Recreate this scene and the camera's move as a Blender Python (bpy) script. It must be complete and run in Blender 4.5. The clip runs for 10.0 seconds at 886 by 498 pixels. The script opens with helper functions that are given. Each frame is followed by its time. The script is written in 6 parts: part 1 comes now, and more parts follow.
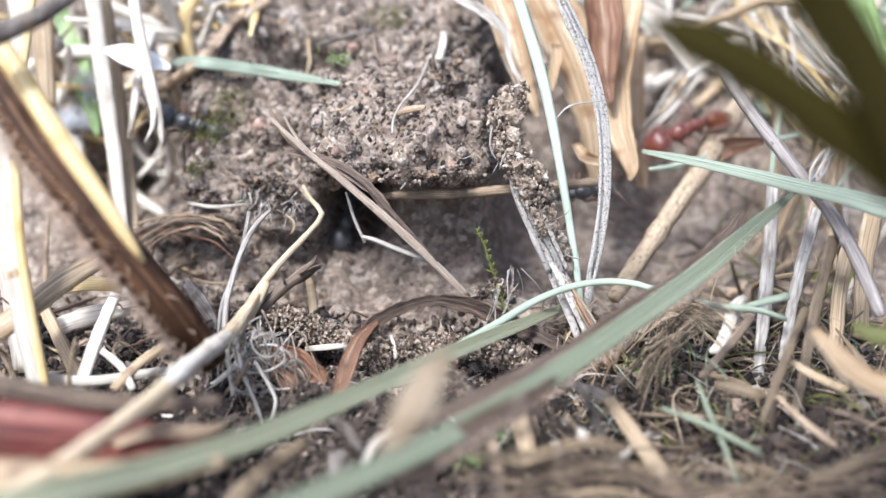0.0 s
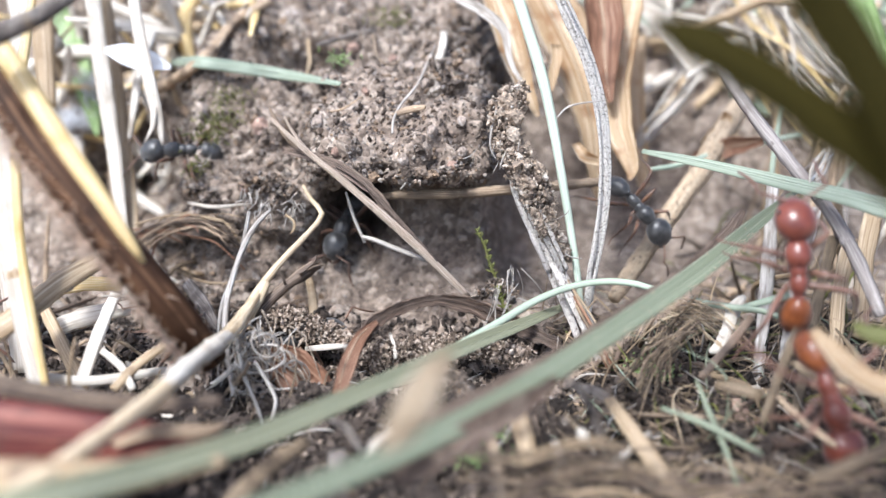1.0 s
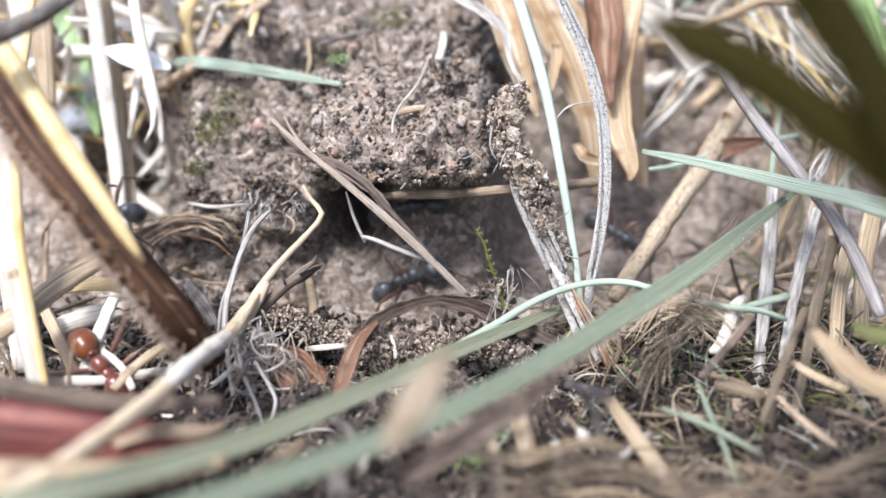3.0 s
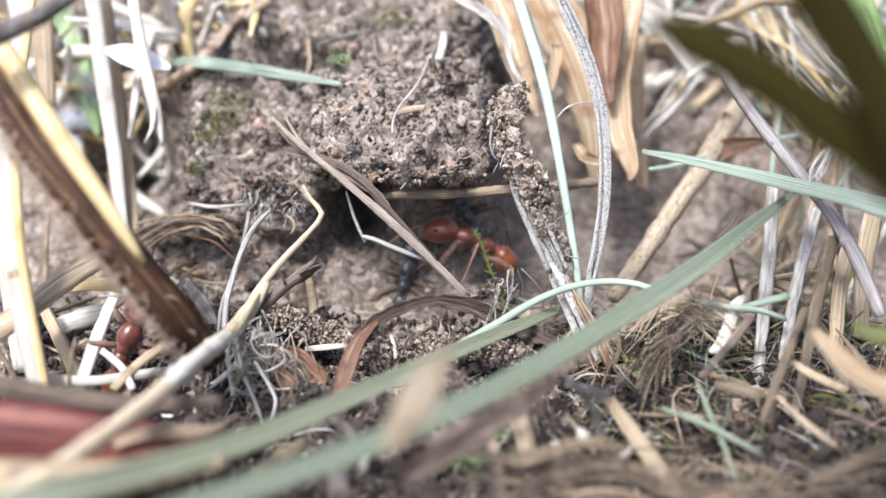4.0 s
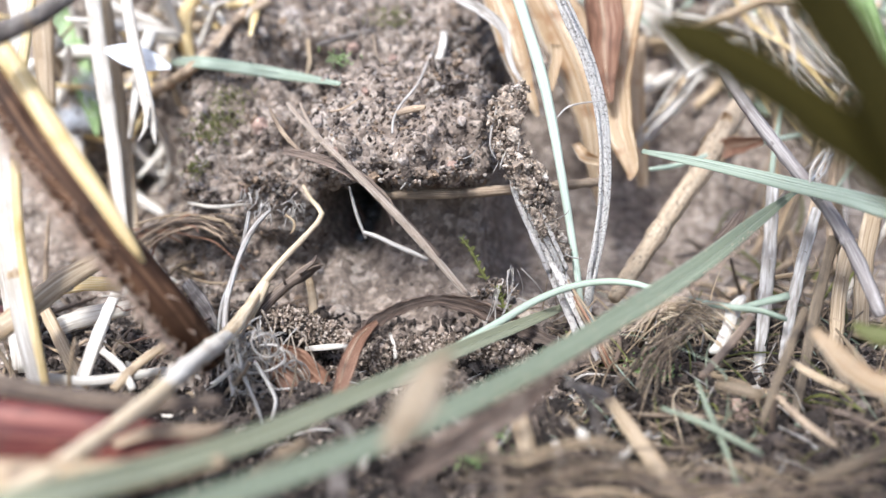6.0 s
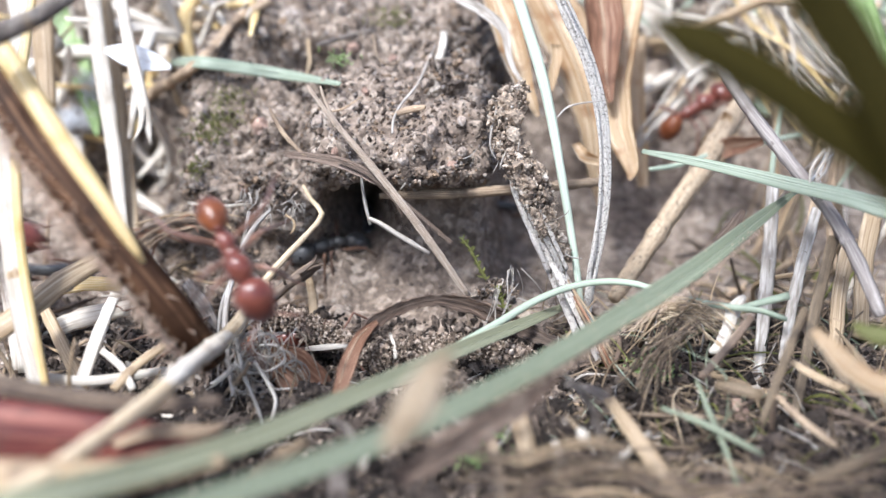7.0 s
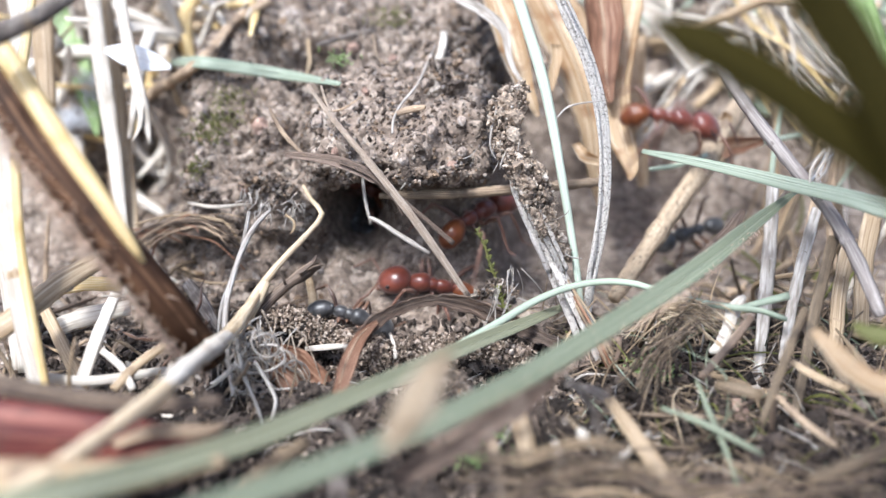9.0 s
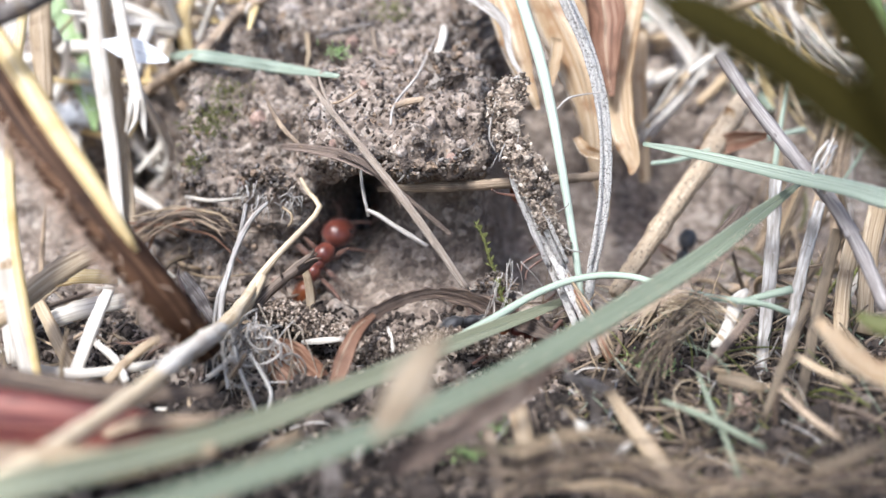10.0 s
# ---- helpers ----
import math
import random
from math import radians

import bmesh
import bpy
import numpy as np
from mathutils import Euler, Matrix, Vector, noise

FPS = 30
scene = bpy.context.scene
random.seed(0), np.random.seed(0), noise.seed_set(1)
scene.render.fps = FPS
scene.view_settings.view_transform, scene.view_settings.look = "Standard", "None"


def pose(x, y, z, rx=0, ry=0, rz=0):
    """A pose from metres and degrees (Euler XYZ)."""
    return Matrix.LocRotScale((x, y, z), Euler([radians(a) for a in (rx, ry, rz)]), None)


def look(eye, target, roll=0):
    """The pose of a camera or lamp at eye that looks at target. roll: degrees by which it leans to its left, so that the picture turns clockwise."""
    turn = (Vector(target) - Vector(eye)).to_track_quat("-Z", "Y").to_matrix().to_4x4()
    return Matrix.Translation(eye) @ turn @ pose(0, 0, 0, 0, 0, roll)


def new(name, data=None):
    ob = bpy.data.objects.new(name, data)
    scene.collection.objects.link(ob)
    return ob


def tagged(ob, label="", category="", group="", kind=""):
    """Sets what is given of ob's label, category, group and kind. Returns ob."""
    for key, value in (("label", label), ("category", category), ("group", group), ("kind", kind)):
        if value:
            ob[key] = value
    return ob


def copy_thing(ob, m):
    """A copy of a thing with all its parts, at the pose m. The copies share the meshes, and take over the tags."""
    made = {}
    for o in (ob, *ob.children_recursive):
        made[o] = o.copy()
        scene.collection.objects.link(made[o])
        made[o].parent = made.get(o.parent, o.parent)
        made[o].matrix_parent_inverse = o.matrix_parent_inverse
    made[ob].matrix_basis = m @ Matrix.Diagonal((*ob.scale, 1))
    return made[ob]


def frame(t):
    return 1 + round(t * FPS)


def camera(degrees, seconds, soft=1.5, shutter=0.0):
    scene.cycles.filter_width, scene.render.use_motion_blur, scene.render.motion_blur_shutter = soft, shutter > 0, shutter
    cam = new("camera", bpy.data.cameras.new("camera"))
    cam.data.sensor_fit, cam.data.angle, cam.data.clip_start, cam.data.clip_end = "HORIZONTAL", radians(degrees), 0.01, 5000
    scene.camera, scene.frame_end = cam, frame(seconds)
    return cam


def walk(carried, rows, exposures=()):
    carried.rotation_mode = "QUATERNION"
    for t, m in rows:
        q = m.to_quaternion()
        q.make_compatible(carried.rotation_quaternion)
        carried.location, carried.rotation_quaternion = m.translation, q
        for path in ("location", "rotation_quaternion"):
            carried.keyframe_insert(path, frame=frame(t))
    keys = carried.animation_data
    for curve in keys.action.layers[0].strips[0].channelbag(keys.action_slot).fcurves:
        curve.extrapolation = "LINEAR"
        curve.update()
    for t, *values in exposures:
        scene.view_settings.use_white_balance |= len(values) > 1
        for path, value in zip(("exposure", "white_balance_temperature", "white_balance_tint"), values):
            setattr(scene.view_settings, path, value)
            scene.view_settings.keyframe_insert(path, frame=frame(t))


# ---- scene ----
# All plan numbers below are in millimetres; MM turns them into metres.
MM = 0.001
cam = camera(55.0, 10.0, soft=1.5, shutter=0.5)
cam.data.dof.use_dof = True
cam.data.dof.focus_distance = 0.0465
cam.data.dof.aperture_fstop = 25.0
EYE = (0.0, 0.0, 22.5)
walk(cam, [
    (0.0, pose(0.0, 0.0, 0.0225, 68.0)),
    (9.5, pose(0.0, 0.0, 0.0225, 68.0)),
    (9.67, pose(0.00026, 0.0002, 0.0217, 68.43, 0.0, 0.26)),
    (10.0, pose(0.00029, 0.00022, 0.0216, 68.465, 0.0, 0.284)),
], exposures=[(0.0, 1.09, 5750.0, 8.0)])

# ---- light: a bright thinly veiled sky, veiled sun high over the viewer's shoulder ----
world = bpy.data.worlds.new("sky")
scene.world = world
world.use_nodes = True
wn = world.node_tree.nodes
sky = wn.new("ShaderNodeTexSky")
sky.sky_type, sky.sun_disc = "NISHITA", False
SUN_EL, SUN_AZ = radians(61), radians(-140)
sky.sun_elevation, sky.sun_rotation = SUN_EL, SUN_AZ
sky.air_density, sky.dust_density = 1.0, 4.0
world.node_tree.links.new(sky.outputs[0], wn["Background"].inputs[0])
wn["Background"].inputs[1].default_value = 0.148
sun = new("sun", bpy.data.lights.new("sun", "SUN"))
sun.data.energy, sun.data.angle, sun.data.color = 3.0, radians(12), (1.0, 0.97, 0.93)
sun_way = Vector((math.sin(SUN_AZ) * math.cos(SUN_EL), math.cos(SUN_AZ) * math.cos(SUN_EL), math.sin(SUN_EL)))
sun.matrix_world = look(sun_way * 2.0, (0, 0, 0))


# ---- materials ----
def nodes_of(name):
    m = bpy.data.materials.new(name)
    m.use_nodes = True
    return m, m.node_tree.nodes, m.node_tree.links


def ramp_of(n, stops):
    r = n.new("ShaderNodeValToRGB")
    while len(r.color_ramp.elements) < len(stops):
        r.color_ramp.elements.new(0.5)
    for e, (p, c) in zip(r.color_ramp.elements, stops):
        e.position, e.color = p, (*c, 1)
    return r


def fibre(name, dark, mid, pale, rough=0.6, streak=14.0, along=0.35, bump=0.35, thin=0.0, spot=None, spots=0.62, vary=0.25, coat=0.0, gloss=0.4, dots=650.0):
    """Plant matter with streaks along its length, blotches, and its own tone for each piece."""
    m, n, l = nodes_of(name)
    p = n["Principled BSDF"]
    uv = n.new("ShaderNodeUVMap")
    mp = n.new("ShaderNodeMapping")
    mp.inputs["Scale"].default_value = (streak, along, 1)
    l.new(uv.outputs[0], mp.inputs[0])
    tc = n.new("ShaderNodeTexCoord")
    info = n.new("ShaderNodeObjectInfo")
    geo = n.new("ShaderNodeNewGeometry")
    add = n.new("ShaderNodeMath")
    add.operation = "ADD"
    l.new(info.outputs["Random"], add.inputs[0])
    l.new(geo.outputs["Random Per Island"], add.inputs[1])
    n1 = n.new("ShaderNodeTexNoise")
    n1.noise_dimensions = "4D"
    n1.inputs["Scale"].default_value, n1.inputs["Detail"].default_value = 1.0, 5.0
    l.new(mp.outputs[0], n1.inputs["Vector"])
    l.new(add.outputs[0], n1.inputs["W"])
    r = ramp_of(n, [(0.32, dark), (0.5, mid), (0.68, pale)])
    l.new(n1.outputs[0], r.inputs[0])
    n2 = n.new("ShaderNodeTexNoise")
    n2.inputs["Scale"].default_value, n2.inputs["Detail"].default_value = dots, 8.0
    l.new(tc.outputs["Object"], n2.inputs["Vector"])
    r2 = ramp_of(n, [(spots - 0.08, (0, 0, 0)), (spots + 0.1, (1, 1, 1))])
    l.new(n2.outputs[0], r2.inputs[0])
    mix = n.new("ShaderNodeMix")
    mix.data_type = "RGBA"
    l.new(r2.outputs[0], mix.inputs["Factor"])
    l.new(r.outputs[0], mix.inputs["A"])
    mix.inputs["B"].default_value = (*(spot or dark), 1)
    hsv = n.new("ShaderNodeHueSaturation")
    mr = n.new("ShaderNodeMapRange")
    fr = n.new("ShaderNodeMath")
    fr.operation = "FRACT"
    l.new(add.outputs[0], fr.inputs[0])
    l.new(fr.outputs[0], mr.inputs[0])
    mr.inputs["To Min"].default_value, mr.inputs["To Max"].default_value = 1 - vary, 1 + vary
    l.new(mr.outputs[0], hsv.inputs["Value"])
    l.new(mix.outputs["Result"], hsv.inputs["Color"])
    l.new(hsv.outputs[0], p.inputs["Base Color"])
    p.inputs["Roughness"].default_value = rough
    p.inputs["Coat Weight"].default_value = coat
    p.inputs["Specular IOR Level"].default_value = gloss
    p.inputs["Coat Roughness"].default_value = 0.3
    b = n.new("ShaderNodeBump")
    b.inputs["Strength"].default_value, b.inputs["Distance"].default_value = bump, 0.00012
    l.new(n1.outputs[0], b.inputs["Height"])
    l.new(b.outputs[0], p.inputs["Normal"])
    if thin:
        t = n.new("ShaderNodeBsdfTranslucent")
        l.new(hsv.outputs[0], t.inputs[0])
        ms = n.new("ShaderNodeMixShader")
        ms.inputs[0].default_value = thin
        l.new(p.outputs[0], ms.inputs[1])
        l.new(t.outputs[0], ms.inputs[2])
        l.new(ms.outputs[0], n["Material Output"].inputs[0])
    return m


def earth(name, stops, island=False, bump=0.6, big=180.0, fine=1500.0):
    """Dry crumbly soil: blotches of tone, single grains, and a rough relief."""
    m, n, l = nodes_of(name)
    p = n["Principled BSDF"]
    tc = n.new("ShaderNodeTexCoord")
    a = n.new("ShaderNodeTexNoise")
    a.inputs["Scale"].default_value, a.inputs["Detail"].default_value = big, 8.0
    v = n.new("ShaderNodeTexVoronoi")
    v.inputs["Scale"].default_value = fine
    c = n.new("ShaderNodeTexNoise")
    c.inputs["Scale"].default_value, c.inputs["Detail"].default_value = fine * 1.6, 5.0
    for q in (a, v, c):
        l.new(tc.outputs["Object"], q.inputs["Vector"])
    sep = n.new("ShaderNodeSeparateColor")
    l.new(v.outputs["Color"], sep.inputs[0])
    k = n.new("ShaderNodeMix")
    k.inputs["Factor"].default_value = 0.45
    l.new(a.outputs[0], k.inputs["A"])
    if island:
        geo = n.new("ShaderNodeNewGeometry")
        l.new(geo.outputs["Random Per Island"], k.inputs["B"])
        k.inputs["Factor"].default_value = 0.75
    else:
        l.new(sep.outputs[0], k.inputs["B"])
    r = ramp_of(n, stops)
    l.new(k.outputs["Result"], r.inputs[0])
    hv = n.new("ShaderNodeHueSaturation")
    mr = n.new("ShaderNodeMapRange")
    l.new(c.outputs[0], mr.inputs[0])
    mr.inputs["From Min"].default_value, mr.inputs["From Max"].default_value = 0.3, 0.7
    mr.inputs["To Min"].default_value, mr.inputs["To Max"].default_value = 0.65, 1.3
    l.new(mr.outputs[0], hv.inputs["Value"])
    l.new(r.outputs[0], hv.inputs["Color"])
    l.new(hv.outputs[0], p.inputs["Base Color"])
    p.inputs["Roughness"].default_value = 0.92
    p.inputs["Specular IOR Level"].default_value = 0.25
    sm = n.new("ShaderNodeMath")
    sm.operation = "MULTIPLY_ADD"
    l.new(v.outputs["Distance"], sm.inputs[0])
    sm.inputs[1].default_value = -0.8
    l.new(c.outputs[0], sm.inputs[2])
    b = n.new("ShaderNodeBump")
    b.inputs["Strength"].default_value, b.inputs["Distance"].default_value = bump, 0.0004
    l.new(sm.outputs[0], b.inputs["Height"])
    l.new(b.outputs[0], p.inputs["Normal"])
    return m


def shell(name, base, pale, rough=0.25, thin=0.0):
    """Ant cuticle: smooth, glossy, faintly mottled; thin lets some light through."""
    m, n, l = nodes_of(name)
    p = n["Principled BSDF"]
    tc = n.new("ShaderNodeTexCoord")
    a = n.new("ShaderNodeTexNoise")
    a.inputs["Scale"].default_value, a.inputs["Detail"].default_value = 1400.0, 4.0
    l.new(tc.outputs["Object"], a.inputs["Vector"])
    r = ramp_of(n, [(0.35, base), (0.7, pale)])
    l.new(a.outputs[0], r.inputs[0])
    l.new(r.outputs[0], p.inputs["Base Color"])
    p.inputs["Roughness"].default_value = rough
    p.inputs["Sheen Weight"].default_value = 0.15
    b = n.new("ShaderNodeBump")
    b.inputs["Strength"].default_value, b.inputs["Distance"].default_value = 0.15, 0.00004
    l.new(a.outputs[0], b.inputs["Height"])
    l.new(b.outputs[0], p.inputs["Normal"])
    if thin:
        t = n.new("ShaderNodeBsdfTranslucent")
        l.new(r.outputs[0], t.inputs[0])
        ms = n.new("ShaderNodeMixShader")
        ms.inputs[0].default_value = thin
        l.new(p.outputs[0], ms.inputs[1])
        l.new(t.outputs[0], ms.inputs[2])
        l.new(ms.outputs[0], n["Material Output"].inputs[0])
    return m


SOIL = earth("dry_soil", [(0.2, (0.095, 0.072, 0.056)), (0.45, (0.188, 0.145, 0.114)), (0.6, (0.262, 0.208, 0.165)), (0.82, (0.4, 0.34, 0.285))], bump=0.55, fine=2400.0)
CRUMB = earth("soil_crumbs", [(0.12, (0.06, 0.045, 0.036)), (0.3, (0.13, 0.1, 0.079)), (0.48, (0.205, 0.16, 0.126)), (0.58, (0.29, 0.2, 0.13)), (0.66, (0.215, 0.19, 0.178)), (0.8, (0.3, 0.248, 0.2)), (0.94, (0.44, 0.39, 0.34))], island=True, fine=4500.0, big=600.0, bump=0.9)
PALE_CRUMB = earth("pale_soil_crust", [(0.12, (0.12, 0.09, 0.07)), (0.35, (0.24, 0.185, 0.14)), (0.6, (0.36, 0.28, 0.21)), (0.8, (0.44, 0.37, 0.3)), (0.94, (0.56, 0.5, 0.44))], island=True, fine=4500.0, big=600.0, bump=0.7)
# Much darker than SOIL and CRUMB; used for the two near crumb layers.
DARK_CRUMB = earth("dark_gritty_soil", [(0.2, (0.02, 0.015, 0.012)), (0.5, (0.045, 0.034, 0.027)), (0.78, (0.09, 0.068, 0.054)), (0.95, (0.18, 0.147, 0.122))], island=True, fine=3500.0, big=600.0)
GRIT = earth("brown_grit", [(0.12, (0.035, 0.026, 0.02)), (0.35, (0.13, 0.094, 0.068)), (0.6, (0.29, 0.22, 0.165)), (0.88, (0.52, 0.43, 0.35))], island=True, fine=3500.0, big=600.0)
STONE = earth("pale_grit_stone", [(0.2, (0.2, 0.16, 0.13)), (0.5, (0.32, 0.26, 0.215)), (0.8, (0.48, 0.43, 0.39))], fine=2500.0, big=500.0, bump=0.25)
PINK_STONE = earth("pink_grit_stone", [(0.2, (0.22, 0.14, 0.105)), (0.5, (0.31, 0.21, 0.165)), (0.8, (0.4, 0.3, 0.25))], fine=2500.0, big=500.0, bump=0.25)
STRAW = fibre("dry_straw", (0.2, 0.135, 0.075), (0.36, 0.26, 0.155), (0.54, 0.43, 0.3), 0.5, thin=0.12, spot=(0.16, 0.1, 0.05), spots=0.66)
BLEACHED = fibre("bleached_straw", (0.4, 0.335, 0.26), (0.6, 0.535, 0.45), (0.77, 0.73, 0.67), 0.45, thin=0.2, vary=0.12)
YELLOW = fibre("yellow_straw", (0.5, 0.34, 0.12), (0.68, 0.51, 0.24), (0.82, 0.72, 0.5), 0.42, thin=0.25, vary=0.12)
GREY = fibre("weathered_grey_stem", (0.07, 0.052, 0.042), (0.2, 0.165, 0.14), (0.44, 0.4, 0.36), 0.8, streak=30.0, along=0.9, bump=1.0, spot=(0.05, 0.037, 0.03), spots=0.56)
SILVER = fibre("silvery_dead_stem", (0.26, 0.22, 0.185), (0.52, 0.475, 0.43), (0.8, 0.77, 0.73), 0.75, streak=34.0, along=0.7, bump=1.0, spot=(0.12, 0.085, 0.065), spots=0.6, dots=6000.0)
SPECKLED = fibre("speckled_dead_stem", (0.34, 0.3, 0.26), (0.6, 0.56, 0.51), (0.82, 0.79, 0.75), 0.8, streak=40.0, along=5.0, bump=0.8, spot=(0.12, 0.095, 0.08), spots=0.6, dots=8000.0)
PALE_STRAW = fibre("pale_straw", (0.3, 0.21, 0.125), (0.54, 0.42, 0.27), (0.72, 0.62, 0.48), 0.65, thin=0.15, spot=(0.24, 0.16, 0.09), spots=0.64, vary=0.12)
WOOD = fibre("dirty_straw_stem", (0.12, 0.08, 0.05), (0.31, 0.22, 0.14), (0.55, 0.44, 0.32), 0.7, spots=0.55, spot=(0.13, 0.09, 0.06), bump=0.5)
BLADE = fibre("blue_green_grass", (0.118, 0.132, 0.08), (0.182, 0.203, 0.133), (0.34, 0.362, 0.272), 0.5, streak=9.0, along=0.06, bump=0.15, thin=0.2, vary=0.06, spots=0.9)
OLD_BLADE = fibre("yellowing_grass", (0.165, 0.166, 0.098), (0.265, 0.268, 0.168), (0.44, 0.44, 0.32), 0.5, streak=9.0, along=0.06, bump=0.15, thin=0.2, vary=0.06, spots=0.9)
PALE_BLADE = fibre("pale_green_grass", (0.27, 0.33, 0.235), (0.4, 0.465, 0.355), (0.58, 0.63, 0.53), 0.45, streak=9.0, along=0.08, bump=0.15, thin=0.2, vary=0.06, spots=0.9)
WHITE_STEM = fibre("whitish_green_stem", (0.42, 0.5, 0.38), (0.58, 0.65, 0.53), (0.74, 0.78, 0.7), 0.45, streak=9.0, along=0.08, bump=0.15, thin=0.2, vary=0.06, spots=0.9)
GLAUCOUS = fibre("glaucous_grass", (0.17, 0.205, 0.145), (0.25, 0.29, 0.215), (0.4, 0.44, 0.35), 0.55, streak=9.0, along=0.06, bump=0.15, thin=0.2, vary=0.06, spots=0.9)
HUSK = fibre("beige_husk", (0.15, 0.11, 0.07), (0.23, 0.18, 0.12), (0.34, 0.28, 0.21), 0.6, thin=0.3)
MAUVE = fibre("pale_mauve_stem", (0.13, 0.11, 0.098), (0.225, 0.195, 0.178), (0.38, 0.345, 0.32), 0.7, streak=10.0, along=0.4, bump=0.4, spot=(0.13, 0.1, 0.085), spots=0.66, vary=0.08)
ASH_TAN = fibre("ash_tan_straw", (0.2, 0.145, 0.1), (0.37, 0.285, 0.215), (0.6, 0.51, 0.42), 0.75, streak=26.0, along=0.5, bump=0.8, spot=(0.11, 0.075, 0.05), spots=0.68, vary=0.1)
ROLLED = fibre("rolled_brown_leaf", (0.055, 0.036, 0.026), (0.135, 0.094, 0.07), (0.31, 0.24, 0.19), 0.7, streak=24.0, along=0.4, bump=0.8, spots=0.68)
DOTTED = fibre("dotted_straw", (0.27, 0.19, 0.12), (0.43, 0.325, 0.215), (0.62, 0.51, 0.38), 0.65, streak=16.0, along=0.3, bump=0.4, thin=0.1, spot=(0.1, 0.07, 0.045), spots=0.61, vary=0.08, dots=4200.0)
BROWN_ROOT = fibre("brown_root_fibre", (0.16, 0.115, 0.075), (0.3, 0.235, 0.175), (0.46, 0.4, 0.33), 0.65, streak=4.0, along=0.8, bump=0.2, thin=0.15)
FRESH = fibre("fresh_green_leaf", (0.18, 0.27, 0.08), (0.32, 0.44, 0.17), (0.52, 0.61, 0.33), 0.45, thin=0.3)
# Near-black base: the shade on the blades' undersides is put into the colour.
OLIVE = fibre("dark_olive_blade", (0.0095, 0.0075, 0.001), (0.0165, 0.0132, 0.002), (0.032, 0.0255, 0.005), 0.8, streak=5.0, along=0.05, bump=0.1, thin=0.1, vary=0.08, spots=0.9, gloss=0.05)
TAN_LEAF = fibre("tan_dry_leaf", (0.27, 0.155, 0.07), (0.46, 0.32, 0.18), (0.8, 0.69, 0.53), 0.5, streak=16.0, along=0.06, thin=0.35, spot=(0.3, 0.16, 0.07), spots=0.6, bump=0.25, vary=0.12)
RUST_LEAF = fibre("rust_brown_leaf", (0.095, 0.043, 0.024), (0.21, 0.105, 0.062), (0.36, 0.225, 0.15), 0.6, streak=14.0, thin=0.15, gloss=0.2)
ARCH_LEAF = fibre("dark_wet_brown_leaf", (0.025, 0.015, 0.01), (0.07, 0.044, 0.03), (0.2, 0.14, 0.1), 0.5, streak=20.0, along=0.8, bump=1.0, thin=0.06, spot=(0.16, 0.12, 0.09), spots=0.62)
DARK_LEAF = fibre("dark_brown_leaf", (0.04, 0.027, 0.02), (0.11, 0.075, 0.052), (0.27, 0.2, 0.145), 0.6, streak=16.0, thin=0.08)
RED_SHEATH = fibre("red_sheath", (0.055, 0.01, 0.0075), (0.115, 0.025, 0.018), (0.24, 0.085, 0.058), 0.5, streak=6.0, along=0.3, bump=0.3, thin=0.1, spot=(0.07, 0.026, 0.018), spots=0.62)
STALK = fibre("red_brown_stalk", (0.018, 0.008, 0.004), (0.05, 0.024, 0.012), (0.12, 0.065, 0.034), 0.65, streak=7.0, along=0.12, bump=0.3, gloss=0.15)
ROOT = fibre("root_fibre", (0.2, 0.17, 0.14), (0.37, 0.33, 0.29), (0.55, 0.52, 0.48), 0.6, streak=4.0, along=0.8, bump=0.2, thin=0.15)
HAIR = fibre("pale_hair", (0.5, 0.34, 0.24), (0.65, 0.5, 0.38), (0.8, 0.68, 0.56), 0.5, thin=0.3)
MOSS = fibre("moss_leaf", (0.075, 0.08, 0.016), (0.14, 0.145, 0.035), (0.25, 0.24, 0.08), 0.6, thin=0.3)
DULL = fibre("dull_brown_litter", (0.045, 0.03, 0.018), (0.135, 0.096, 0.058), (0.3, 0.225, 0.145), 0.7, spots=0.58)
WHITE_FLUFF = fibre("white_membrane", (0.62, 0.62, 0.64), (0.75, 0.75, 0.76), (0.85, 0.85, 0.85), 0.5, thin=0.3, vary=0.05)


RIB_OF = {"tan_dry_leaf": STRAW, "dark_brown_leaf": WOOD, "rust_brown_leaf": WOOD, "dry_straw": WOOD, "dirty_straw_stem": DULL, "bleached_straw": STRAW, "yellow_straw": STRAW, "weathered_grey_stem": DULL, "silvery_dead_stem": GREY, "dull_brown_litter": DULL}


# ---- mesh helpers ----
def mesh_of(name, verts, faces, uvs, material, smooth=True):
    me = bpy.data.meshes.new(name)
    me.from_pydata([tuple(v) for v in np.asarray(verts) * MM], [], faces)
    if uvs is not None:
        lay = me.uv_layers.new(name="UVMap")
        idx = np.empty(len(me.loops), dtype=np.int32)
        me.loops.foreach_get("vertex_index", idx)
        lay.data.foreach_set("uv", np.asarray(uvs, dtype=np.float32)[idx].ravel())
    me.materials.append(material)
    if smooth:
        me.polygons.foreach_set("use_smooth", [True] * len(me.polygons))
    me.update()
    return me


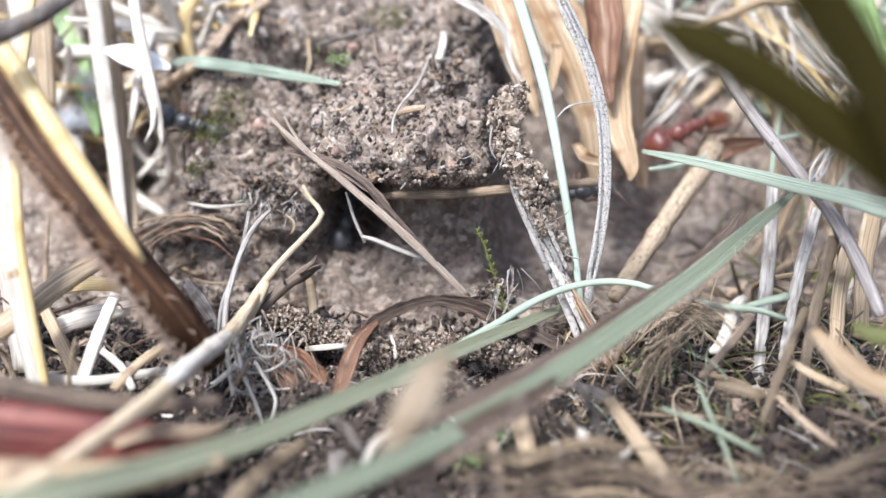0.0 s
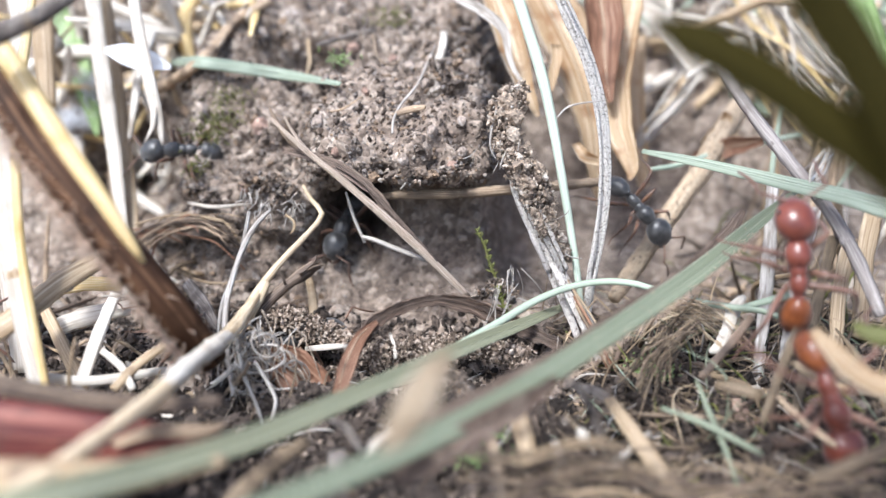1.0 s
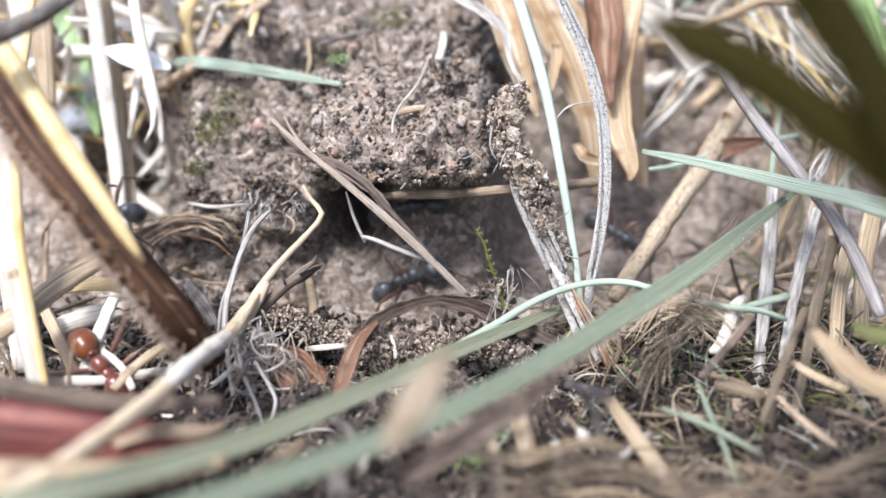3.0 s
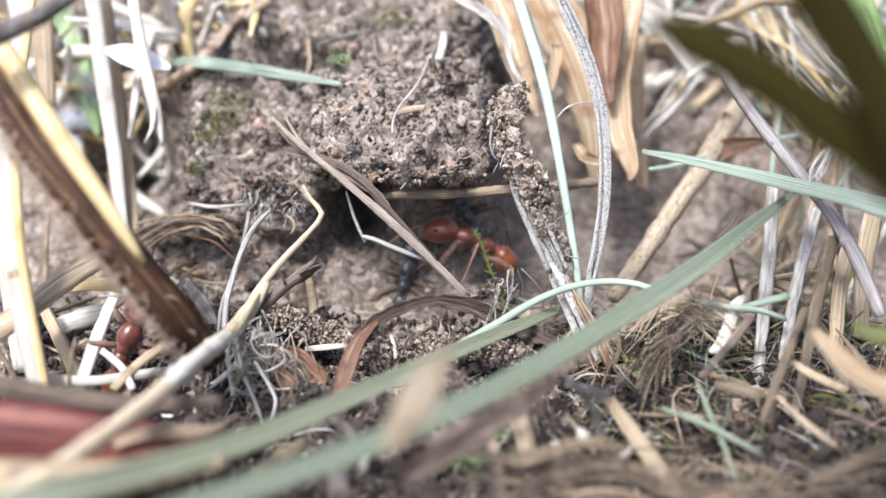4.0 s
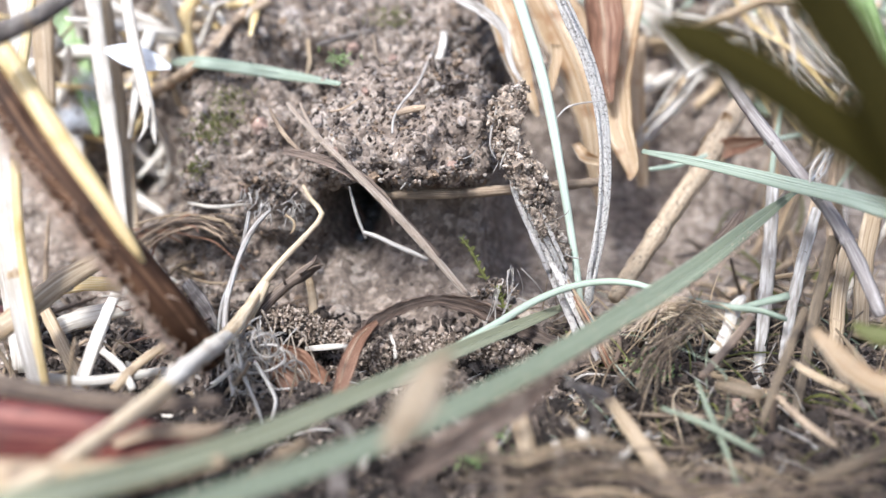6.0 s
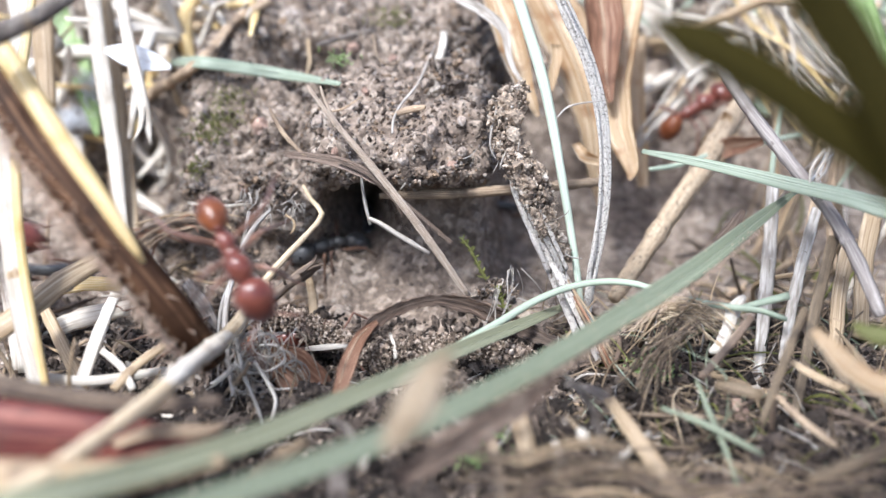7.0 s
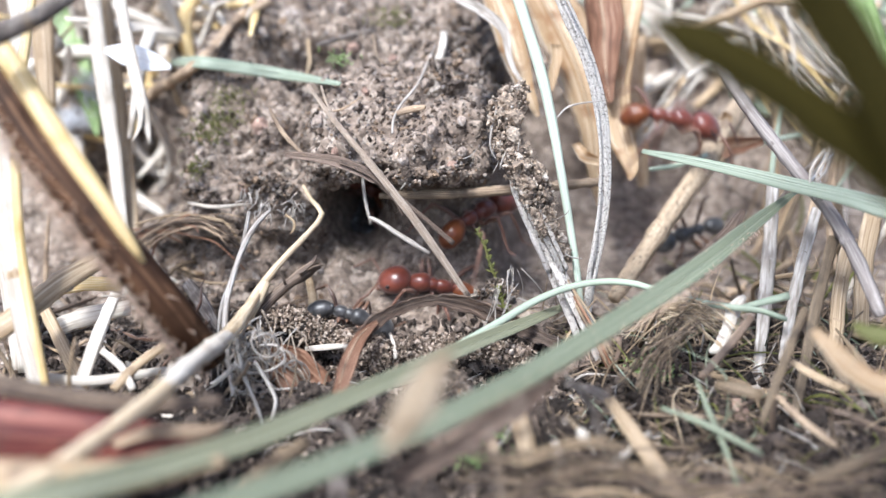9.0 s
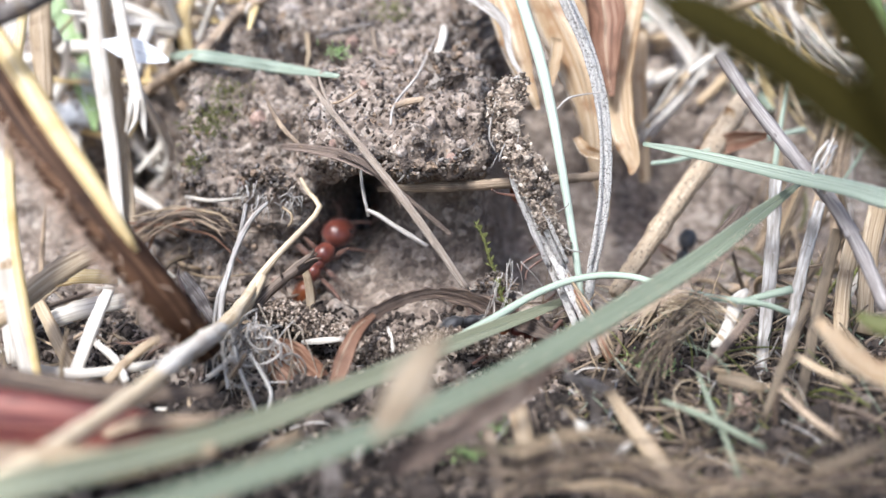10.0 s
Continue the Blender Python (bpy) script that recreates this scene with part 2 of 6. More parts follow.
def spline(pts, step):
    """Points evenly set along a smooth curve through the given ones."""
    p = np.array(pts, dtype=float)
    q = np.vstack([2 * p[0] - p[1], p, 2 * p[-1] - p[-2]])
    out = []
    for i in range(len(p) - 1):
        a, b, c, d = q[i:i + 4]
        k = max(2, int(np.linalg.norm((c - b)[:3]) / step))
        t = np.linspace(0, 1, k, endpoint=False)[:, None]
        out.append(0.5 * (2 * b + (c - a) * t + (2 * a - 5 * b + 4 * c - d) * t ** 2 + (3 * b - a - 3 * c + d) * t ** 3))
    out.append(p[-1:])
    return np.vstack(out)


SWEPT = {}
FACING = np.array((0.0, -0.86, 0.5))


def sweep(pts, flat=1.0, sides=8, fold=0.0, ridge=0.0, ribs=5, rough=0.0, twist=0.0, step=0.45, seed=0, face=None, wave=0.0):
    """A stem or blade along a curve of (x, y, z, half width). flat: thickness to width; fold: a keel down its middle."""
    rng = np.random.default_rng(seed + 17)
    c = spline(pts, step)
    pos, rad = c[:, :3].copy(), np.maximum(c[:, 3], 0.012)
    n = len(pos)
    tan = np.gradient(pos, axis=0)
    tan /= np.linalg.norm(tan, axis=1)[:, None] + 1e-9
    if wave:
        ph = rng.uniform(0, 6.28, 3)
        s = np.linspace(0, 1, n)
        for ax in range(3):
            pos[:, ax] += wave * (np.sin(s * 9 + ph[ax]) + 0.5 * np.sin(s * 23 + 2 * ph[ax]))
    f = FACING if face is None else np.array(face, dtype=float)
    side = np.cross(f, tan)
    side /= np.linalg.norm(side, axis=1)[:, None] + 1e-9
    nor = np.cross(tan, side)
    if twist:
        a = np.linspace(0, twist, n)[:, None]
        side, nor = side * np.cos(a) + nor * np.sin(a), nor * np.cos(a) - side * np.sin(a)
    ang = np.arange(sides) / sides * 2 * math.pi
    ca, sa = np.cos(ang), np.sin(ang)
    rr = rad[:, None] * (1 + ridge * np.cos(ang * ribs)[None, :])
    if rough:
        rr = rr * (1 + rough * rng.normal(size=(n, sides)) * 0.6 + rough * rng.normal(size=(n, 1)))
    u = rr * ca[None, :]
    v = rr * (flat * sa + fold * (ca ** 2 - 0.5))[None, :]
    ring = pos[:, None, :] + side[:, None, :] * u[..., None] + nor[:, None, :] * v[..., None]
    verts = np.vstack([ring.reshape(-1, 3), pos[0], pos[-1]])
    SWEPT[id(verts)] = (sides, n, rad)
    lens = np.concatenate([[0], np.cumsum(np.linalg.norm(np.diff(pos, axis=0), axis=1))])
    uv = np.stack([np.tile(ca * 0.5 + 0.07 * sa, n), np.repeat(lens, sides)], axis=1)
    uv = np.vstack([uv, [0, 0], [0, lens[-1]]])
    faces = []
    for i in range(n - 1):
        for j in range(sides):
            k = (j + 1) % sides
            faces.append((i * sides + j, i * sides + k, (i + 1) * sides + k, (i + 1) * sides + j))
    e0, e1, last = n * sides, n * sides + 1, (n - 1) * sides
    for j in range(sides):
        k = (j + 1) % sides
        faces.append((e0, k, j))
        faces.append((e1, last + j, last + k))
    return verts, faces, uv


def join(pieces):
    vs, fs, us, o = [], [], [], 0
    for v, f, u in pieces:
        vs.append(v)
        us.append(u)
        fs.extend(tuple(i + o for i in q) for q in f)
        o += len(v)
    return np.vstack(vs), fs, np.vstack(us)


def thing(name, pieces, material, label, category, group="", kind="", parent=None):
    v, f, u = join(pieces)
    ob = new(name, mesh_of(name, v, f, u, material))
    if parent is not None:
        ob.parent = parent
        if label:
            tagged(ob, label)
        return ob
    if kind != "stuff":
        details(ob, name, pieces[0], material)
    return tagged(ob, label, category, group, kind)


def details(ob, name, piece, material, shift=(0, 0, 0)):
    """The midrib of a blade or leaf, the nodes of a straw, as parts of their own."""
    sides, n, rad = SWEPT[id(piece[0])]
    verts = piece[0] - np.array(shift)
    rings = verts[:n * sides].reshape(n, sides, 3)
    if name in ("grass", "dry_leaf", "leaf_sheath") and rad.max() > 0.18:
        mid = rings[:, sides // 4]
        idx = np.linspace(1, n - 2, min(n - 2, 14)).astype(int)
        part("midrib", [sweep([(*mid[i], 0.07 * rad[i] + 0.012) for i in idx], 0.7, 5, step=0.8)], RIB_OF.get(material.name, material), ob)
    elif (name == "dry_straw" or name == "dead_stem" and material in (STRAW, GREY, DOTTED, MAUVE)) and rad.max() > 0.16 and n > 8:
        axis = rings.mean(axis=1)
        for f in (0.34, 0.72):
            i = int(n * f)
            d = axis[i + 1] - axis[i]
            d /= np.linalg.norm(d) + 1e-9
            r = rad[i]
            wide = np.linalg.norm(rings[i] - axis[i], axis=1).max() / r
            flat = max(0.3, np.linalg.norm(rings[i] - axis[i], axis=1).min() / r / wide)
            part("node", [sweep([(*(axis[i] - d * r * 0.7), r * wide * 0.9), (*axis[i], r * wide * 1.07), (*(axis[i] + d * r * 0.6), r * wide * 0.9)], flat, 9, 0.1, step=r * 0.35, rough=0.03)], RIB_OF.get(material.name, material), ob)


def part(name, pieces, material, parent, label=""):
    return thing(name, pieces, material, label, "", parent=parent)


# ---- the ground: one sheet with a hollow under an overhanging bank ----
def bank(x):
    """The ground's section at x, from far behind the viewer to far beyond the bank."""
    near = [(-60000, -3), (-300, -3), (0, -2.5), (22, -1.5), (33, -0.9), (39, -0.8), (43, -0.4)]
    cave = [(45.2, 0.2), (46.4, -0.1), (47.6, 0.7), (48.6, 2.0), (49.4, 3.5), (49.9, 5.0), (49.8, 6.6), (48.9, 7.5), (47.3, 7.8),
            (46.0, 8.9), (46.9, 10.5), (50.5, 12.0), (56.5, 14.0), (64.5, 16.4)]
    left = [(45.6, 0.2), (47, 0.8), (47.9, 1.5), (48.6, 2.3), (49.2, 3.2), (49.6, 4.2), (49.9, 5.2), (50.3, 6.2), (50.9, 7.3),
            (51.6, 8.5), (52.6, 9.8), (54.8, 11.5), (59, 13.6), (65, 16.2)]
    right = [(46, -0.3), (49, -0.9), (52, -1.1), (55, -1.0), (58, -0.3), (60.5, 0.9), (62.5, 2.8), (64, 4.8), (65.5, 7.0),
             (67, 9.2), (69, 11.2), (72, 13), (77, 15), (84, 17.5)]
    gap = [(46, -0.6), (49, -0.6), (52, -0.2), (54.5, 0.6), (56.5, 1.6), (58, 2.8), (59.3, 4.2), (60.4, 5.6), (61.4, 7.0),
           (62.5, 8.5), (64, 10.2), (66, 12), (69, 14), (73, 16.5)]
    far = [(92, 21), (200, 27), (1200, 20), (60000, 0)]
    st = lambda a, b: min(1, max(0, (x - a) / (b - a))) ** 2 * (3 - 2 * min(1, max(0, (x - a) / (b - a))))
    wc, wr, wg = st(-9.3, -6.6), st(2.0, 5.2), 1 - st(-19.5, -15.5)
    mid = []
    for c, l, r, g in zip(cave, left, right, gap):
        p = np.array(l) * (1 - wg) + np.array(g) * wg
        p = p * (1 - wc) + np.array(c) * wc
        mid.append(tuple(p * (1 - wr) + np.array(r) * wr))
    return near + mid + far


def fbm(p, s, o=4):
    q = Vector(p) / s
    return sum(noise.noise(q * 2.03 ** k) / 1.9 ** k for k in range(o))


def build_ground():
    xs = list(np.arange(-30, 30.01, 0.27))
    ex = [1.5 * 1.6 ** k for k in range(23)]
    xs = [-30 - sum(ex[:k + 1]) for k in range(23)][::-1] + xs + [30 + sum(ex[:k + 1]) for k in range(23)]
    sub = [6, 12, 8, 8, 14, 14, 12, 10, 12, 12, 12, 12, 10, 10, 14, 12, 10, 12, 16, 20, 24, 16, 12, 6]
    grid = []
    for x in xs:
        sec = np.array(bank(x))
        q = np.vstack([2 * sec[0] - sec[1], sec, 2 * sec[-1] - sec[-2]])
        row = []
        for i in range(len(sec) - 1):
            a, b, c, d = q[i:i + 4]
            if i < 4 or i > 19:
                a, d = 2 * b - c, 2 * c - b
            t = np.linspace(0, 1, sub[i], endpoint=False)[:, None]
            row.append(0.5 * (2 * b + (c - a) * t + (2 * a - 5 * b + 4 * c - d) * t ** 2 + (3 * b - a - 3 * c + d) * t ** 3))
        row.append(sec[-1:])
        row = np.vstack(row)
        grid.append(np.column_stack([np.full(len(row), x), row]))
    g = np.array(grid)
    gu, gv = np.gradient(g, axis=0), np.gradient(g, axis=1)
    nor = np.cross(gu, gv)
    nor /= np.linalg.norm(nor, axis=2)[..., None] + 1e-9
    nx, ny = g.shape[:2]
    for i in range(nx):
        for j in range(ny):
            p = g[i, j]
            if abs(p[0]) < 45 and 15 < p[1] < 130:
                k = 0.9 * fbm(p, 4.5, 3) + 0.7 * fbm(p + 40, 1.7, 4) + 0.7 * abs(fbm(p + 17, 2.6, 3)) - 0.25
                # pits between the clods
                k -= 1.3 * max(0.0, fbm(p + 90, 2.0, 2) - 0.3)
                # a clod hanging over the hollow, a lump beside it
                k += 0.8 * math.exp(-((p[0] + 0.8) / 3.2) ** 2 - ((p[2] - 9.2) / 2.2) ** 2 - ((p[1] - 46) / 5) ** 2)
                k += 2.0 * math.exp(-((p[0] + 9.6) / 2.2) ** 2 - ((p[2] - 5.2) / 2.0) ** 2 - ((p[1] - 49) / 5) ** 2)
                # a small dark burrow between the straws
                k -= 8.0 * math.exp(-((p[0] + 24.3) / 3.2) ** 2 - ((p[2] - 5.4) / 1.9) ** 2 - ((p[1] - 61.1) / 6) ** 2)
                # a crack under the topmost clods, a crease down the clod's edge
                k -= 2.6 * math.exp(-((p[0] + 8.0) / 4.2) ** 2 - ((p[2] - 13.5 - 0.08 * (p[0] + 8)) / 0.45) ** 2) if p[1] > 52 else 0
                k -= 1.8 * math.exp(-((p[0] - 1.9) / 1.1) ** 2 - ((p[1] - 57) / 1.6) ** 2)
                k += 0.9 * math.exp(-((p[0] - 0.6) / 1.2) ** 2 - ((p[1] - 61) / 2.0) ** 2)
                if p[1] > 46.5 and p[2] < 7.2 and -7 < p[0]:
                    k *= 0.38
                if 46.8 < p[1] < 58 and p[2] < 7.4:
                    # the nest hole at the back of the hollow, and the swelling wall beside it
                    k -= 8.5 * math.exp(-((p[0] + 5.3) / 1.5) ** 2 - ((p[2] - 5.0) / 1.7) ** 2)
                    k += 0.5 * math.exp(-((p[0] - 1.6) / 2.9) ** 2 - ((p[2] - 4.6) / 2.6) ** 2)
                g[i, j] = p + nor[i, j] * k
    verts = g.reshape(-1, 3)
    faces = [(i * ny + j, (i + 1) * ny + j, (i + 1) * ny + j + 1, i * ny + j + 1) for i in range(nx - 1) for j in range(ny - 1)]
    ob = new("ground", mesh_of("ground", verts, faces, None, SOIL))
    tagged(ob, "dry grey-brown crumbly soil bank with a dark hollow under it", "ground", kind="structure")
    return g, nor


GROUND, GROUND_NOR = build_ground()


def lump(rng, size, squash=0.75):
    """One crumb: a rough little solid of 14 points and 24 faces."""
    base = [(x, y, z) for x in (-1, 1) for y in (-1, 1) for z in (-1, 1)]
    cap = [(1.5, 0, 0), (-1.5, 0, 0), (0, 1.5, 0), (0, -1.5, 0), (0, 0, 1.5), (0, 0, -1.5)]
    v = np.array(base + cap, dtype=float) * 0.62
    v *= rng.uniform(0.6, 1.3, (14, 1))
    v *= np.array([1.1, rng.uniform(0.55, 1), rng.uniform(squash * 0.55, 1)])
    q = rng.normal(size=(3, 3))
    rot, _ = np.linalg.qr(q)
    return v @ rot * size


LUMP_FACES = []
for axis, sgn, capi in ((0, 1, 8), (0, -1, 9), (1, 1, 10), (1, -1, 11), (2, 1, 12), (2, -1, 13)):
    quad = [i for i, c in enumerate([(x, y, z) for x in (-1, 1) for y in (-1, 1) for z in (-1, 1)]) if c[axis] == sgn]
    quad = [quad[0], quad[1], quad[3], quad[2]]
    if (axis, sgn) not in ((0, -1), (1, 1), (2, -1)):
        quad = quad[::-1]
    LUMP_FACES += [(capi, quad[k], quad[(k + 1) % 4]) for k in range(4)]


def ground_spots(count, keep, seed):
    """Random spots on the ground sheet, evenly by area, of those that keep() allows."""
    rng = np.random.default_rng(seed)
    g = GROUND
    a = np.linalg.norm(np.cross(g[1:, :-1] - g[:-1, :-1], g[:-1, 1:] - g[:-1, :-1]), axis=2)
    c = g[:-1, :-1]
    ok = keep(c[..., 0], c[..., 1], c[..., 2])
    w = np.where(ok, a, 0).ravel()
    pick = rng.choice(len(w), size=count, p=w / w.sum())
    i, j = np.unravel_index(pick, a.shape)
    f = rng.uniform(0, 1, (2, count, 1))
    p = g[i, j] + (g[i + 1, j] - g[i, j]) * f[0] + (g[i, j + 1] - g[i, j]) * f[1]
    return p, GROUND_NOR[i, j]


def crumbs(name, count, keep, sizes, material, label, seed, lift=0.25):
    rng = np.random.default_rng(seed)
    p, nr = ground_spots(count, keep, seed)
    s = rng.lognormal(math.log(sizes[0]), sizes[1], count)
    out = [lump(rng, s[k]) + p[k] + nr[k] * s[k] * lift for k in range(count)]
    faces = [tuple(x + 14 * k for x in f) for k in range(count) for f in LUMP_FACES]
    ob = new(name, mesh_of(name, np.vstack(out), faces, None, material, smooth=False))
    return tagged(ob, label, "soil", kind="stuff")


crumbs("soil_crumbs", 30000, lambda x, y, z: (abs(x) < 26) & (y > 44) & (y < 75) & ((z > 6.8) | (x < -7.5)), (0.068, 0.62), CRUMB, "grey-brown crumbs and grains of dry soil on the bank", 3, 0.05)
crumbs("soil_crumbs", 3600, lambda x, y, z: (abs(x) < 24) & (y > 44) & (y < 72) & ((z > 7.2) | (x < -8)), (0.125, 0.42), CRUMB, "larger brown and grey crumbs of dry soil on the bank", 9, 0.1)
crumbs("soil_crumbs", 2500, lambda x, y, z: (x > -7) & (x < 20) & (y > 45.5) & (y < 66) & (z < 6), (0.05, 0.5), CRUMB, "fine soil crumbs on the floor of the hollow", 10, 0.0)
# Two layers of darker crumbs that deepen the tone of the near ground.
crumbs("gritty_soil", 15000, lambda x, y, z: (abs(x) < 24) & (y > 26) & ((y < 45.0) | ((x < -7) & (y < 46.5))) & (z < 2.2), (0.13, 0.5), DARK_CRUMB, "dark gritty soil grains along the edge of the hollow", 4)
crumbs("dark_humus", 11000, lambda x, y, z: (x > -15) & (x < 23) & (y > 21) & ((y < 37) | ((x > 5) & (y < 45))), (0.2, 0.45), DARK_CRUMB, "dark crumbs on the ground under the near litter", 11)


# ---- single stones on the bank ----
def stone(x, y, z, size, material, label, seed, name="pebble"):
    rng = np.random.default_rng(seed)
    bm = bmesh.new()
    bmesh.ops.create_icosphere(bm, subdivisions=2, radius=1)
    s = np.array([1, rng.uniform(0.7, 0.95), rng.uniform(0.6, 0.85)]) * size
    for v in bm.verts:
        k = 1 + 0.3 * noise.noise(v.co * 1.1 + Vector((seed * 3.1, 0, 0))) + 0.1 * noise.noise(v.co * 3.3 + Vector((seed, 5, 0)))
        v.co = Vector((v.co.x * s[0], v.co.y * s[1], v.co.z * s[2])) * k
    bmesh.ops.rotate(bm, verts=bm.verts, matrix=Euler(rng.uniform(0, 6, 3)).to_matrix())
    me = bpy.data.meshes.new(name)
    bmesh.ops.scale(bm, verts=bm.verts, vec=(MM, MM, MM))
    bm.to_mesh(me)
    bm.free()
    me.materials.append(material)
    ob = new(name, me)
    ob.location = (x * MM, y * MM, z * MM)
    return tagged(ob, label, "stone", "grit stones on the bank")


def stones():
    pale, pink = "small pale grit stone set in dry soil", "small pinkish grit stone set in dry soil"
    rows = [
        ((-2.07, 53.39, 13.29), 0.6, STONE, pale), ((-5.38, 53.7, 13.24), 0.35, STONE, pale), ((-6.05, 56.51, 14.11), 0.6, PINK_STONE, pink),
        ((-10.35, 62.02, 15.37), 1.3, STONE, "large pale stone at the top of the bank"), ((-10, 59.05, 13.46), 0.5, STONE, pale),
        ((-0.99, 51.25, 12.65), 0.42, STONE, "small white chip of stone in soil"), ((-7.23, 47.81, 11.05), 0.55, STONE, pale),
        ((-15.38, 53.3, 10.28), 0.7, STONE, "rounded grey grit stone beside moss"), ((-11.26, 52.16, 9.65), 0.75, PINK_STONE, pink),
        ((-2.12, 44.71, 9.77), 0.4, STONE, "small white chip of stone in soil"), ((-3.86, 48.22, 11.29), 0.35, STONE, pale),
        ((-11.75, 49.24, 7.06), 0.6, PINK_STONE, pink), ((-0.44, 45.92, 11.03), 0.5, STONE, pale), ((-3.43, 55.9, 14.13), 0.4, PINK_STONE, pink),
        ((-6.24, 45.77, 9.79), 0.4, PINK_STONE, pink), ((1.28, 45.74, 9.96), 0.4, STONE, pale), ((-4.48, 50.16, 12.36), 0.4, PINK_STONE, pink),
        ((0.83, 47.39, 11.64), 0.4, STONE, pale), ((-12.52, 59.48, 14.35), 0.7, STONE, pale), ((-6.98, 58.98, 15.9), 0.6, STONE, pale),
        ((-1.2, 44.62, 8.84), 0.6, STONE, pale), ((0.5, 45.17, 8.99), 0.45, PINK_STONE, pink), ((-15.26, 51.35, 8.24), 0.4, STONE, pale),
        ((-7.02, 51.93, 12.69), 0.4, STONE, pale), ((-2.85, 50.99, 12.36), 0.35, STONE, pale), ((11.95, 34.2, -0.54), 0.5, STONE, pale),
        ((14.86, 36.28, -1.27), 0.9, PINK_STONE, "rounded brown clod among dry grass"), ((3.26, 32.94, 0.16), 1.0, STONE, "dark clod of soil among litter"),
    ]
    g = GROUND[23:-23, 40:-30].reshape(-1, 3)
    for i, (p, size, material, label) in enumerate(rows):
        k = np.argmin(np.linalg.norm(g - np.array(p), axis=1))
        stone(*g[k], size * 0.8, material, label, i)


stones()


# ---- soil clumps clinging to a dead stem ----
def clump(name, pts, count, spread, size, material, label, seed, parent=None):
    rng = np.random.default_rng(seed)
    c = spline(pts, 0.2)
    out, faces = [], []
    for k in range(count):
        q = c[rng.integers(len(c))]
        d = rng.normal(size=3)
        d /= np.linalg.norm(d)
        s = rng.lognormal(math.log(size), 0.45)
        out.append(lump(rng, s) + q[:3] + d * q[3] * spread * rng.uniform(0.4, 1.0))
        faces += [tuple(x + 14 * k for x in f) for f in LUMP_FACES]
    ob = new(name, mesh_of(name, np.vstack(out), faces, None, material, smooth=False))
    if parent is not None:
        ob.parent = parent
        return tagged(ob, label, kind="stuff")
    return tagged(ob, label, "soil", kind="stuff")


def hairs(pts, count, length, seed, out=(0, -0.3, -1), width=0.03):
    """Fine straight hairs standing off a stalk."""
    rng = np.random.default_rng(seed)
    c = spline(pts, 0.2)
    res = []
    for k in range(count):
        q = c[rng.integers(len(c))]
        d = rng.normal(size=3) * 0.45 + np.array(out)
        d /= np.linalg.norm(d)
        a = q[:3] + d * q[3] * 0.8
        b = a + d * length * rng.uniform(0.4, 1.0)
        res.append(sweep([(*a, width), (*(a + b) / 2 + rng.normal(size=3) * length * 0.06, width * 0.7), (*b, width * 0.25)], sides=3, step=length * 0.5, seed=k))
    return res


def fuzz(ob, pts, count, length, seed, out, shift=(0, 0, 0)):
    pcs = [(v - np.array(shift), f, u) for v, f, u in hairs(pts, count, length, seed, out, 0.012)]
    return part("hair", pcs, HAIR, ob, "tiny pale hairs")


def about_point(name, pieces, material, label, category, pivot):
    """A thing whose origin lies at the point about which it turns."""
    v, f, u = join(pieces)
    ob = new(name, mesh_of(name, v - np.array(pivot), f, u, material))
    ob.location = Vector(pivot) * MM
    details(ob, name, pieces[0], material, pivot)
    return tagged(ob, label, category)


# ---- the grass blades across the foreground ----
big_blade = about_point("grass", [sweep([(19.12, 43.83, 8.19, 0.113), (16.24, 41.3, 7.26, 0.367), (12.41, 37.62, 6.16, 0.483), (7.52, 32.98, 5.36, 0.48), (3.25, 28.99, 4.85, 0.455), (-0.49, 25.67, 4.72, 0.43), (-4.09, 22.53, 5.0, 0.41), (-7.54, 19.92, 5.25, 0.38), (-10.45, 17.81, 5.4, 0.34)], 0.16, 12, 0.22)],
    BLADE, "long blue-green grass blade lying over litter", "grass", (19.12, 43.77, 8.04))
fuzz(big_blade, [(16.17, 41.06, 7.2, 0.436), (12.35, 37.38, 6.11, 0.596), (7.48, 32.76, 5.34, 0.635), (3.23, 28.77, 4.82, 0.663), (-0.48, 25.46, 4.64, 0.644)], 700, 0.3, 6, (0.3, -0.5, -0.6), (19.12, 43.77, 8.04))
brown_side = thing("dry_leaf", [sweep([(16.07, 42.97, 7.39, 0.151), (14.84, 41.59, 6.42, 0.42), (12.16, 38.89, 5.42, 0.44), (8.55, 35.45, 4.98, 0.46), (4.99, 32.04, 4.5, 0.42), (2.21, 29.94, 4.3, 0.36), (-0.53, 28.44, 3.74, 0.222)], 0.12, 10, 0.3, rough=0.05)],
    ROLLED, "red-brown withered leaf along a green grass blade", "leaf")
thing("grass", [sweep([(6.94, 42.87, 1.81, 0.168), (4.66, 40.31, 2.15, 0.295), (1.84, 37.25, 2.58, 0.36), (-1.12, 33.7, 3.12, 0.389), (-4.22, 29.66, 3.82, 0.4), (-7.08, 26.14, 4.46, 0.438), (-9.93, 23.22, 5.22, 0.466), (-12.26, 20.83, 5.98, 0.476), (-15.36, 19.27, 6.14, 0.448)], 0.16, 12, 0.24)],
    OLD_BLADE, "long yellowing grey-green blade bent over the hollow's edge", "grass", "blue-green grass blades")
